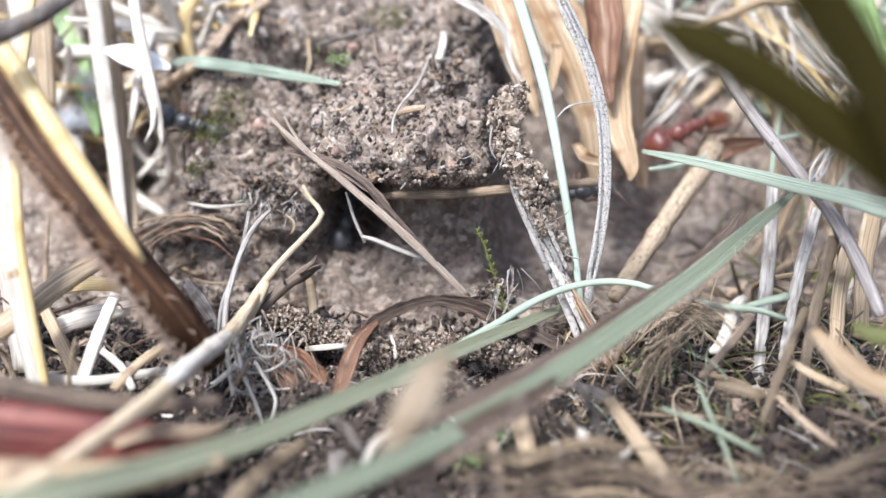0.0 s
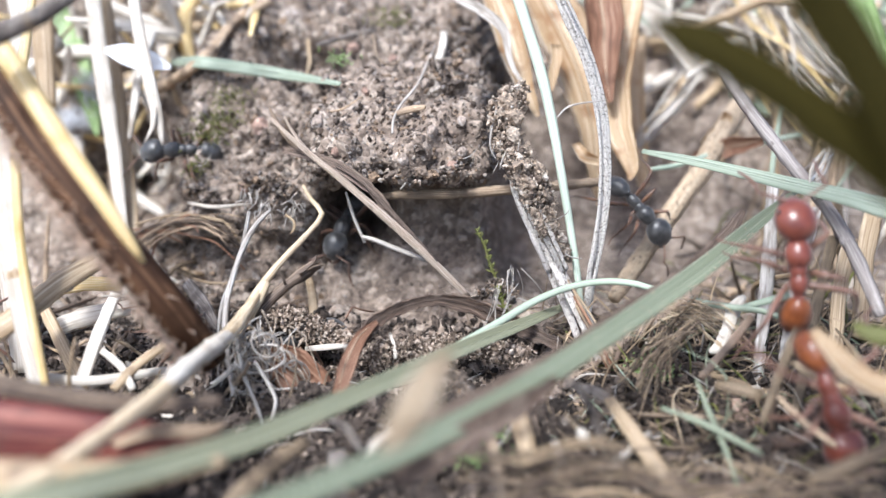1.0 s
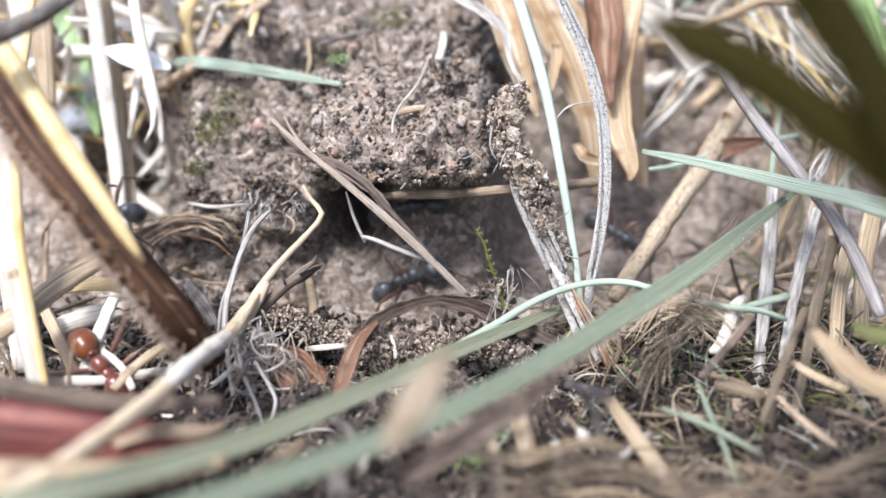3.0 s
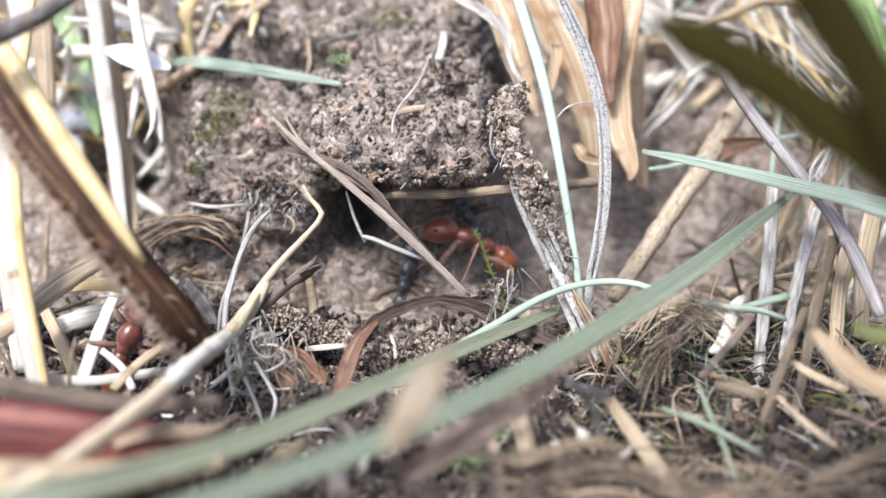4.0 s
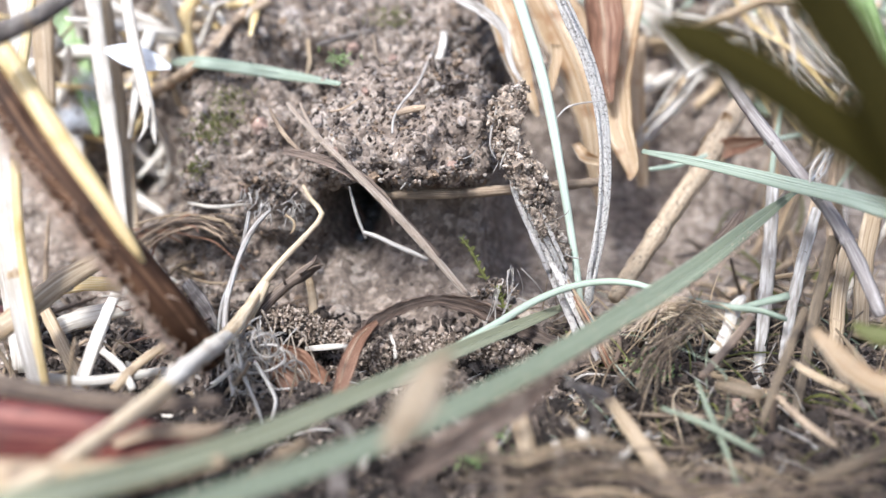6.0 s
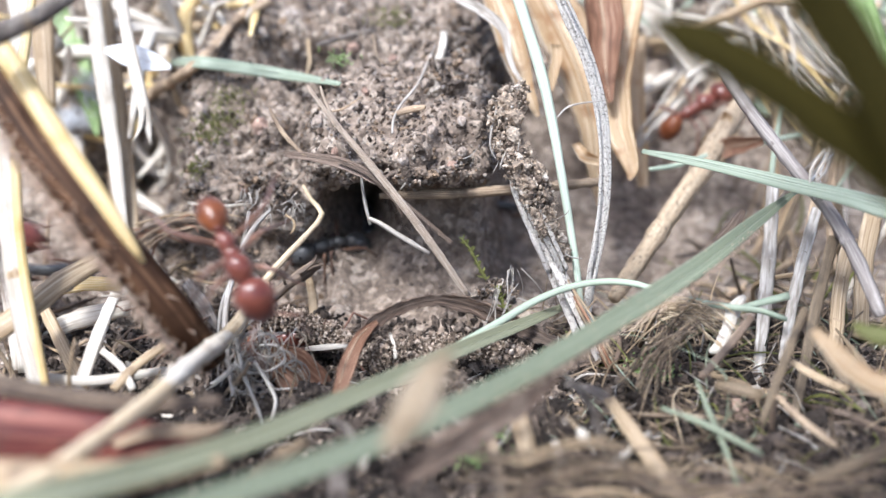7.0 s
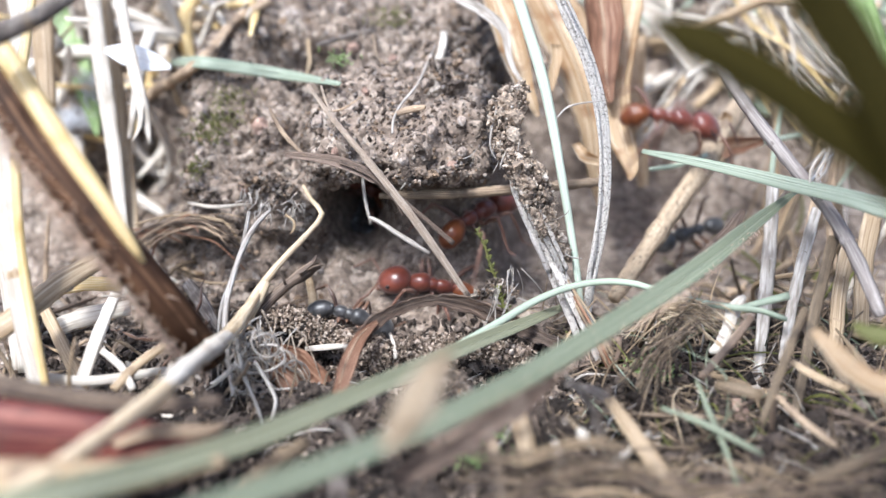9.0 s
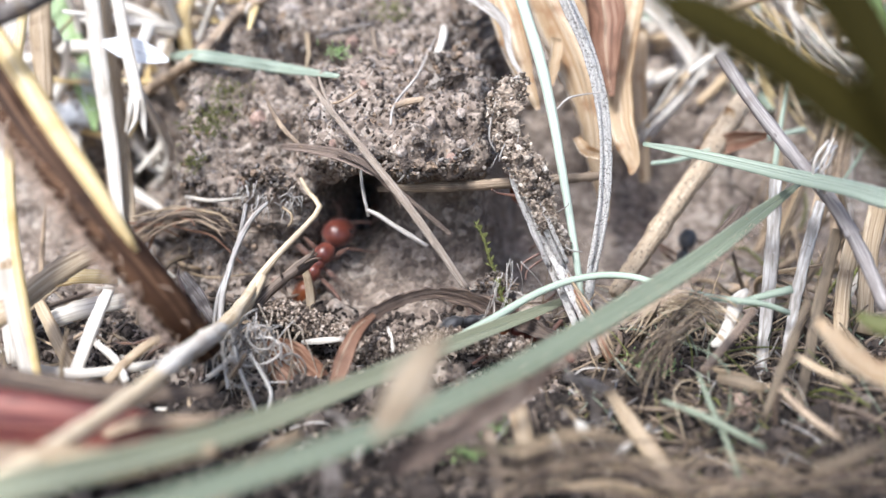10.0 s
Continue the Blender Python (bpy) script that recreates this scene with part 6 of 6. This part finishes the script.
def ant_rows(rows):
    out = []
    for k, (t, p, turn, dive, back) in enumerate(rows):
        if k:
            t0, p0, turn0, dive0, back0 = out[-1]
            turn = turn0 + (turn - turn0 + 180) % 360 - 180
            n = int(abs(turn - turn0) // 45)
            for i in range(1, n + 1):
                f = i / (n + 1)
                tm = t0 + (t - t0) * f
                if frame(tm) in (frame(t0), frame(t)):
                    continue
                out.append((tm, tuple(a + (b - a) * f for a, b in zip(p0, p)), turn0 + (turn - turn0) * f, dive0 + (dive - dive0) * f, back0 + (back - back0) * f))
        out.append((t, p, turn, dive, back))
    return [(t, ant_pose(*p, turn, dive, back)) for t, p, turn, dive, back in out]


def stride(ant, spans, seed):
    """Legs swing in two sets of three while the ant walks; feelers sway."""
    legs = [o for o in ant.children if o.name.startswith("leg")]
    head = [o for o in ant.children if o.name.startswith("head")][0]
    feelers = [o for o in head.children if o.name.startswith("antenna")]
    times = sorted({0.0, 10.0} | {round(a + 0.1 * i, 1) for a, b in spans for i in range(int((b - a) * 10) + 1)})
    for n, leg in enumerate(legs):
        home = leg.matrix_basis.copy()
        ph = seed + (n % 2) * math.pi + (n // 3) * math.pi
        walk(leg, [(t, home @ pose(0, 0, 0, 6 * math.cos(17 * t + ph), 0, 20 * math.sin(17 * t + ph))) for t in times])
    for n, f in enumerate(feelers):
        home = f.matrix_basis.copy()
        walk(f, [(t, home @ pose(0, 0, 0, 8 * math.sin(9 * t + seed + n), 10 * math.sin(7 * t + n * 2 + seed), 12 * math.sin(11 * t + n * 1.7 + seed))) for t in times])


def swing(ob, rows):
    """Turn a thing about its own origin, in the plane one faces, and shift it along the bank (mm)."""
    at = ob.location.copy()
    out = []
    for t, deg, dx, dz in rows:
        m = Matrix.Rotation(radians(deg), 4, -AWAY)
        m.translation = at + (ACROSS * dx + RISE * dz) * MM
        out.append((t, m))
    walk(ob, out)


def motions():
    swing(loose_straw, [(0, 0, 0, 0), (3.9, 0, 0, 0), (4.4, -2.8, 0, 0), (5.7, -3.2, 0, 0), (6.8, -10.5, 0, 0), (7.6, -10.5, 0, 0), (8.0, -8.8, 0, 0), (8.5, -9, 0, 0), (8.7, -11, 0, 0), (9.0, -10.7, 0, 0), (10, -10.7, 0, 0)])
    swing(loose_leaf, [(0, 0, 0, 0), (3.9, 0, 0, 0), (4.4, 1, 0, 0), (5.7, 1, 0, 0), (6.8, 8, 0.2, 0), (7.6, 8, 0.2, 0), (8.0, 5.5, 0.1, 0), (8.5, 6, 0.1, 0), (9.0, 8.6, 0.2, 0), (10, 8.6, 0.2, 0)])
    swing(white_twig, [(0, 0, 0, 0), (5.7, -1, 0, 0), (6.8, -10, 0.1, 0.4), (10, -11, 0.1, 0.4)])
    swing(frayed, [(0, 0, 0, 0), (3.8, 0, 0, 0), (4.5, 0.2, -0.2, -0.25), (5.6, 0.2, -0.3, 0), (6.8, 0.3, -0.75, 0), (9.4, 0.4, -0.85, 0), (10, 0.4, -0.9, 0)])
    swing(moss, [(0, 0, 0, 0), (3.9, 0, 0, 0), (4.3, 10, -0.3, -0.2), (8.0, 10, -0.3, -0.2), (8.3, 0, 0, 0), (10, 0, 0, 0)])
    swing(big_blade, [(0, 0.3, 0, 0), (0.9, 0.3, 0, 0), (1.2, -1.8, 0, 0), (8.2, -1.8, 0, 0), (8.8, -1.4, 0, 0), (10, -1.5, 0, 0)])

    # dark ants
    tracks = [
        (dark_ants[0], [(0, (-15.6, 52.52, 9.67), 165, 0, 0.7), (0.2, (-15.01, 52.81, 10.22), 170, 0, 0.7), (0.5, (-15.35, 52.35, 9.24), 178, 0, 0.7), (1.0, (-16.05, 51.45, 8.36), 182, 0, 0.7), (1.2, (-15.68, 50.98, 8.27), 200, 0, 0.75), (1.5, (-15, 49.82, 7.53), 252, 0, 0.8),
            (1.8, (-15.32, 49.36, 7.2), 245, 0, 0.8), (2.0, (-15.94, 48.92, 6.63), 222, 0, 0.8), (2.2, (-16.73, 48.63, 6.19), 205, 0, 0.75), (2.5, (-18.08, 48.24, 5.75), 186, 0, 0.7), (2.7, (-18.69, 48.24, 5.75), 180, 0, 0.7), (3.2, (-21.6, 46.18, 5.98), 180, 0, 0.7), (3.8, (-27.86, 44.99, 5.73), 180, 0, 0.7), (10, (-28.81, 44.99, 5.73), 180, 0, 0.7)], [(0, 3.2)]),
        (dark_ants[1], [(0, (8.03, 50.88, 5.62), 10, 0, 0.6), (0.3, (9.53, 49.39, 5.93), 5, 0, 0.6), (0.5, (10.53, 48.31, 5.94), 8, 0, 0.6), (0.7, (9.52, 48.5, 6.41), -5, 0, 0.6), (0.9, (11.04, 48.38, 6.1), -35, 0, 0.7), (1.0, (11.54, 47.78, 5.95), -50, 0, 0.7), (1.2, (11.1, 48.47, 7.66), 20, 0, 0.7), (1.35, (10.93, 48.78, 8.43), 90, 0, 0.75), (1.5, (10.17, 45.52, 9.7), 130, 0, 0.8), (1.8, (9.5, 44.78, 10.54), 185, 0, 0.85), (2.0, (7.98, 43.52, 9.55), 214, 0, 0.9), (2.2, (8.58, 43.33, 9.07), 250, 0, 0.85), (2.5, (8.42, 46.34, 7.47), 285, 0, 0.7), (2.7, (9.43, 46.47, 7.25), 345, 0, 0.7), (3.1, (12.12, 51.94, 1.56), 320, 0, 0.7), (3.6, (25.04, 54.54, -0.77), 0, 0, 0.7), (4.0, (37.71, 57.04, -1.83), 0, 0, 0.7), (6.2, (37.71, 57.5, -0.69), 180, 0, 0.7), (6.6, (21.24, 58.12, 0.84), 178, 0, 0.6), (7.0, (4.15, 55.8, 3.12), 178, 0, 0.5), (7.4, (1.78, 48.92, 5.54), 185, 0, 0.5), (7.9, (2.68, 50.10, 4.88), -5, 0, 0.5), (8.3, (10.24, 54.37, 2.24), -10, 0, 0.6), (8.6, (16.29, 51.15, 2.27), 120, 0, 0.7), (9.0, (16.69, 53.29, 2.24), 200, 0, 0.7), (9.4, (16.12, 52.86, 1.18), 230, 0, 0.7), (10, (15.75, 52.44, 0.13), 250, 0, 0.7)], [(0, 4.0), (6.2, 10)]),
        (dark_ants[2], [(0, (-6.06, 51.86, 4.03), 255, -25, 0.35), (0.5, (-5.97, 50.31, 4.2), 252, -30, 0.35), (1.0, (-6.01, 50.03, 4.31), 250, -30, 0.35), (1.5, (-6.01, 50.03, 4.31), 258, -30, 0.35), (2.0, (-5.58, 50.03, 4.31), 262, -30, 0.35), (2.3, (-5.45, 53.5, 2.76), 255, -20, 0.35), (2.8, (-3.35, 50.65, 4.69), 10, 0, 0.5), (3.4, (-0.14, 48.90, 5.37), 0, 0, 0.5), (3.8, (1.86, 48.85, 5.17), 15, 0, 0.5), (4.1, (1.06, 48.77, 5.35), 170, 0, 0.5), (4.5, (-1.34, 48.95, 5.43), 185, 0, 0.5), (5.0, (-3.35, 50.43, 4.27), 200, 0, 0.5), (5.5, (-4.46, 52.40, 2.66), 255, -20, 0.35), (6.2, (-5.45, 53.36, 2.41), 240, -20, 0.35), (6.8, (-6.84, 49.90, 2.69), 200, -15, 0.45), (7.2, (-6.94, 50.04, 2.63), 195, -15, 0.45), (7.5, (-6.66, 49.96, 2.93), 190, -15, 0.45), (7.8, (-5.55, 54.58, 2.77), 20, 20, 0.4), (10, (-5.67, 55.99, 2.81), 90, 60, 0.4)], [(0, 7.8)]),
        (dark_ants[3], [(0, (-8.17, 41.32, 0.37), 15, 0, 0.5), (1.15, (-8.05, 41.34, 0.42), 15, 0, 0.5), (1.3, (-7.14, 42.94, 0.65), 15, 0, 0.5), (1.4, (-6.64, 43.98, 0.55), 10, 0, 0.5), (1.6, (-5.30, 43.73, 0.69), 20, 0, 0.5), (1.8, (-4.07, 46.67, 0.54), 40, 0, 0.5), (2.0, (-2.83, 47.46, 1.28), 15, 0, 0.5), (2.6, (-2.38, 47.52, 1.32), 5, 0, 0.5), (3.8, (-2.27, 47.39, 1.28), 60, 0, 0.5), (4.4, (-2.48, 47.51, 1.22), 100, 0, 0.5), (4.8, (-1.92, 47.15, 1.42), 40, 0, 0.5), (5.3, (-2.38, 47.86, 2.08), 120, 0, 0.5), (5.7, (-4.63, 52.56, 2.52), 120, 30, 0.5), (6.2, (-5.27, 55.77, 2.34), 110, 60, 0.5), (10, (-5.27, 55.77, 2.34), 110, 60, 0.5)], [(1.1, 6.0)]),
        (dark_ants[4], [(0, (-32.01, 46.12, 3.18), 0, 0, 0.5), (6.8, (-31.01, 46, 2.88), 0, 0, 0.5), (7.0, (-23.04, 45.87, 2.57), -5, 0, 0.5), (7.2, (-16.89, 45.17, 2.16), -10, 0, 0.5), (7.5, (-13.39, 43.4, 2.33), -10, 0, 0.4), (7.8, (-10.09, 44.94, 0.26), 10, 0, 0.4), (8.0, (-8.26, 43.98, 0.55), 5, 0, 0.4), (8.2, (-6.77, 43.9, 0.88), 5, 0, 0.4), (8.5, (-6.22, 43.97, 1.06), -15, 0, 0.35), (8.7, (-5.49, 43.67, 0.85), -20, 0, 0.35), (9.45, (-5.42, 43.66, 0.82), -15, 0, 0.35), (9.6, (-4.67, 43.8, 0.64), 0, 0, 0.35), (9.8, (-0.76, 42.9, 0.56), -5, 0, 0.3), (10, (2.09, 42.49, 0.6), 0, 0, 0.3)], [(6.8, 8.7), (9.4, 10)]),
        (dark_ants[5], [(0, (-13.72, 39.89, 1.1), 130, 0, 0.6), (1.4, (-13.72, 39.89, 1.1), 130, 0, 0.6), (1.7, (-15.6, 38.71, 0.84), 185, 0, 0.5), (2.5, (-15.31, 38.66, 0.73), 190, 0, 0.5), (3.0, (-13.72, 39.89, 1.1), 130, 0, 0.6), (7.0, (-13.72, 39.89, 1.1), 130, 0, 0.6), (7.4, (-15.78, 39.56, 1.61), 165, 0, 0.5), (7.7, (-15.93, 39.61, 1.75), 200, 0, 0.5), (8.1, (-13.72, 39.89, 1.1), 310, 0, 0.6), (10, (-13.72, 39.89, 1.1), 310, 0, 0.6)], [(1.4, 3), (7, 8)]),
        # red ants
        (red_ants[0], [(0, (16.29, 54.89, 8.87), 205, 0, 0.5), (0.1, (16.44, 54.44, 9.09), 300, 0, 0.6), (0.2, (17.98, 51.69, 8.94), 345, 0, 0.5), (0.3, (18.79, 47.86, 7.49), 310, 0, 0.6), (0.4, (19.22, 44.12, 6.22), 275, 0, 0.7), (0.5, (19, 42.78, 5.58), 270, 0, 0.7), (0.7, (18.73, 39.24, 4.83), 285, 0, 0.7), (0.85, (18.49, 35.6, 3.85), 290, 0, 0.7), (1.0, (16.8, 31.92, 2.74), 285, 0, 0.7), (1.15, (17.34, 29.33, 1.65), 305, 0, 0.7), (1.4, (19.63, 26.34, -0.41), 315, 0, 0.7), (10, (21.17, 26.01, -1.22), 315, 0, 0.7)], [(0, 1.4)]),
        (red_ants[1], [(0, (27.98, 44.95, 10.96), 180, 0, 0.6), (0.65, (26.76, 44.84, 10.68), 190, 0, 0.6), (0.8, (19.9, 42.97, 8.72), 200, 0, 0.6), (0.88, (17.45, 40.31, 7.48), 150, 0, 0.7), (1.0, (16.26, 35.73, 6.83), 92, 0, 0.75), (1.1, (14.76, 34.57, 9.35), 105, 0, 0.75), (1.2, (13.25, 33.64, 12.44), 165, 0, 0.6), (1.3, (11.61, 33.65, 13.51), 165, 0, 0.5), (1.4, (11.15, 33.49, 13.15), 160, 0, 0.5), (1.5, (11.27, 33.41, 12.94), 172, 0, 0.5), (1.7, (11.34, 35.23, 12.91), 175, 0, 0.5), (1.8, (12.11, 39.21, 12.76), 150, 0, 0.5), (1.9, (13.39, 45.49, 10.19), 210, 0, 0.6), (2.0, (12.88, 51.6, 4.73), 250, 0, 0.6), (2.1, (12.52, 51.97, 5.64), 180, 0, 0.6), (2.2, (12.16, 52.65, 7.32), 95, 0, 0.7), (2.3, (13.37, 53.68, 8.53), 60, 0, 0.7), (2.4, (14.06, 54.83, 8.73), 75, 0, 0.7), (2.5, (15.98, 58.97, 10.97), 70, 0, 0.7), (2.7, (18.16, 63.52, 14.2), 70, 0, 0.7), (3.1, (21.5, 67.79, 19.45), 65, 0, 0.7), (6.5, (21.5, 67.79, 19.45), 0, 0, 0.7), (6.65, (15.64, 57.97, 11.16), -60, 0, 0.6), (6.8, (16.31, 55.98, 8.9), -8, 0, 0.5), (7.0, (17.54, 58.81, 9.22), 30, 0, 0.5), (7.15, (20.5, 62.49, 14.33), 60, 0, 0.6), (7.2, (21.24, 64.06, 15.54), 100, 0, 0.6), (7.3, (18.37, 60.57, 12.25), 230, 0, 0.7), (7.4, (14.11, 55.28, 8.5), 262, 0, 0.8), (7.5, (13.61, 54.65, 8.28), 272, 0, 0.8), (7.6, (13.41, 51.63, 6.13), 292, 0, 0.7), (7.7, (11.38, 47.93, 5), 235, -10, 0.6), (7.8, (8.97, 40.04, 6.82), 250, -30, 0.6), (7.9, (6, 32.98, 8.04), 235, -20, 0.6), (8.0, (5.64, 26.01, 10.79), 186, -50, 0.5), (8.1, (5.14, 32.18, 8.72), 190, -42, 0.5), (8.2, (1.37, 41.57, 5.25), 178, 5, 0.5), (8.3, (-4.26, 47.31, 1.02), 188, 0, 0.5), (8.5, (-4.01, 47.47, 1.12), 195, 0, 0.5), (8.7, (-1.83, 47.67, 1.72), 150, 10, 0.5), (8.9, (-0.31, 46.92, 1.15), 170, 0, 0.5), (9.1, (-0.62, 46.92, 1.15), 175, 0, 0.5), (9.3, (0.39, 44.8, 1.24), -20, 0, 0.5), (9.55, (4.67, 41.34, 0.42), -20, 0, 0.5), (10, (4.75, 41.23, 0.41), -20, 0, 0.5)], [(0.6, 3.0), (6.5, 9.6)]),
        (red_ants[2], [(0, (37.29, 55.2, -1.05), 180, 0, 0.5), (2.9, (37.29, 55.2, -1.05), 180, 0, 0.5), (3.3, (20.67, 52.65, 0.66), 180, 0, 0.5), (3.6, (9.54, 49.92, 1.91), 175, 0, 0.4), (3.8, (5.77, 50.01, 2.14), 170, 0, 0.3), (3.9, (2.8, 48.42, 3.53), 165, 0, 0.3), (4.0, (2.17, 47.4, 3.68), 160, -5, 0.3), (4.1, (-0.63, 46.47, 4.05), 172, 0, 0.3), (4.2, (-3.06, 45.18, 3.51), 168, 0, 0.25), (4.3, (-3.41, 44.76, 3.82), 168, 0, 0.25), (4.4, (-4.92, 43.79, 4.09), 166, 0, 0.25), (4.5, (-6.05, 43.36, 4.34), 168, 0, 0.22), (4.6, (-5.59, 43.45, 4.58), 165, 0, 0.25), (4.7, (-7.42, 40.48, 5.23), 178, -10, 0.3), (4.8, (-7.64, 34.92, 6.16), 215, -25, 0.4), (4.9, (-7.52, 34.01, 6.58), 215, -25, 0.4), (5.0, (-6.14, 31.48, 8.32), 252, -56, 0.5), (5.1, (-5.69, 30.54, 8.65), 262, -56, 0.5), (5.2, (-6.3, 31.26, 9.11), 215, -35, 0.4), (5.3, (-8.41, 29.99, 8.63), 205, -10, 0.35), (5.5, (-11.69, 28.18, 8.16), 184, 0, 0.3), (5.7, (-14.59, 27.59, 8.04), 180, 0, 0.3), (5.95, (-20.91, 28.72, 8.17), 150, 0, 0.4),
            (6.3, (-26.61, 41.98, 14.29), 60, 0, 0.5), (6.6, (-15.15, 35.81, 15.02), 0, 0, 0.6), (6.7, (-11.77, 33.80, 14.05), -40, 0, 0.75), (6.8, (-10.10, 33.01, 12.34), -64, 0, 0.8), (6.9, (-10.19, 32.85, 10.50), -68, 0, 0.8), (7.0, (-9.66, 35.82, 7.91), -62, 0, 0.8), (7.1, (-9.35, 39.36, 5.71), -50, 0, 0.7), (7.25, (-10.62, 41.27, 0.53), -80, 0, 0.6), (7.55, (-9.8, 41.95, 0.87), 0, 0, 0.6), (7.7, (-8.33, 43.29, 2.83), 20, 0, 0.6), (7.8, (-6.98, 43.94, 3.13), -64, 0, 0.6), (7.9, (-5.73, 45.08, 3.27), -12, 0, 0.5), (8.0, (-3.32, 46.58, 2.99), 4, 5, 0.5), (8.1, (0.04, 48.29, 3.33), 5, 10, 0.4), (8.2, (0.73, 48.18, 3.07), 0, 10, 0.4), (8.3, (1.79, 47.87, 2.38), -15, 0, 0.4), (8.5, (0.56, 48.26, 3.60), 100, 10, 0.4), (8.8, (1.75, 48.61, 4.39), 40, 20, 0.4), (9.1, (2.27, 48.82, 5.04), 20, 40, 0.4), (9.35, (5.83, 47.39, 4.98), 300, 30, 0.4), (10, (5.97, 47.34, 4.86), 295, 30, 0.4)], [(2.9, 6), (6.5, 9.4)]),
        (red_ants[3], [(0, (-27.58, 39.49, 2.79), 0, 0, 0.5), (1.6, (-25.83, 39.49, 2.79), 0, 0, 0.5), (1.85, (-19.4, 39.06, 1.71), -20, 0, 0.5), (2.0, (-16.78, 36.92, 0.69), 258, 0, 0.6), (2.3, (-16.96, 36.75, 0.53), 264, 0, 0.6), (2.7, (-17.02, 36.77, 0.59), 262, 0, 0.6), (3.8, (-16.44, 38.34, 1.28), 65, 0, 0.6), (4.0, (-16.29, 38.37, 1.36), 66, 0, 0.6), (4.1, (-17.16, 38.42, 1.46), 85, 0, 0.6), (4.3, (-17.45, 38.18, 0.88), 150, 0, 0.5), (4.5, (-19.67, 37.58, 0.73), 190, 0, 0.5), (4.7, (-16.29, 38.23, 1.01), 330, 0, 0.5), (4.9, (-17.45, 38.34, 1.28), 160, 0, 0.5), (5.0, (-18.17, 38.29, 1.14), 172, 0, 0.5), (5.2, (-18.31, 38.45, 1.54), 150, 0, 0.5), (5.5, (-22.27, 42.2, 4.16), 120, 0, 0.6), (5.7, (-22.42, 42.89, 5.86), 100, 0, 0.6), (6.0, (-27.01, 42.63, 7.89), 170, 0, 0.6), (6.9, (-27.01, 41.96, 6.22), 0, 0, 0.6), (7.1, (-22.73, 42.55, 5.01), 10, 0, 0.6), (7.35, (-25.72, 42.19, 1.45), -30, 0, 0.6), (7.55, (-22.87, 40.81, -0.09), -25, 0, 0.6), (7.7, (-17.83, 39.67, 0.03), -10, 0, 0.6), (7.8, (-14.96, 38.73, 0.9), 0, 0, 0.6), (8.0, (-13.16, 38.57, 0.15), -10, 0, 0.6), (8.25, (-15.48, 38.89, -0.03), 120, 0, 0.6), (8.4, (-15.57, 38.42, 1.46), 60, 0, 0.6),
            (8.5, (-11.73, 40.02, 5.43), 50, 0, 0.55), (8.6, (-7.05, 42.27, 7), 45, 0, 0.6), (8.7, (-5.74, 42.94, 8.66), 42, 0, 0.6), (8.8, (1.04, 50.86, 13.56), 58, 0, 0.7), (8.9, (9.53, 53.01, 14.9), 12, 0, 0.6), (9.0, (13.94, 52.21, 10.25), -14, 0, 0.5), (9.1, (16.17, 53.01, 9.55), 0, 0, 0.5), (9.2, (18.48, 53.64, 8.43), -10, 0, 0.5), (9.35, (23.31, 55.7, 8.2), 10, 0, 0.5), (9.6, (27.73, 59.38, 9.3), 20, 0, 0.5), (10, (36.49, 59.82, 10.4), 20, 0, 0.5)], [(1.6, 6), (6.9, 9.6)]),
        (red_ants[4], [(0, (-33.29, 46.67, -0.79), 0, 0, 0.5), (5.8, (-33.29, 46.67, -0.79), 0, 0, 0.5), (6.2, (-18.82, 43.26, 0.02), 0, 0, 0.5), (6.5, (-8.79, 41.35, 0.42), 5, 0, 0.4), (7.85, (-8.79, 41.35, 0.42), 5, 0, 0.4), (8.0, (-7.84, 42.22, 0.45), 5, 0, 0.4), (8.1, (-4.49, 45.57, 0.47), 6, 0, 0.4), (8.2, (-3.93, 46.11, 0.47), 22, 0, 0.4), (8.35, (-3.20, 46.67, 0.81), 20, 0, 0.4), (8.55, (-2.89, 47.16, 1.08), 60, 0, 0.45), (8.75, (-4.07, 48.92, 2.58), 110, 15, 0.5), (8.95, (-5.35, 55.35, 4.67), 150, 20, 0.5), (9.5, (-5.55, 55.31, 4.56), 200, 0, 0.5), (9.7, (-5.34, 50.28, 2.8), 210, 0, 0.5), (9.8, (-8.08, 47.64, 1.61), 235, 0, 0.5), (9.9, (-7.91, 47.65, 1.49), 130, 0, 0.5), (10, (-7.53, 47.72, 1.69), 60, 10, 0.5)], [(5.8, 10)]),
    ]
    for n, (ant, rows, spans) in enumerate(tracks):
        walk(ant, ant_rows(rows))
        stride(ant, spans, n * 1.3)


motions()
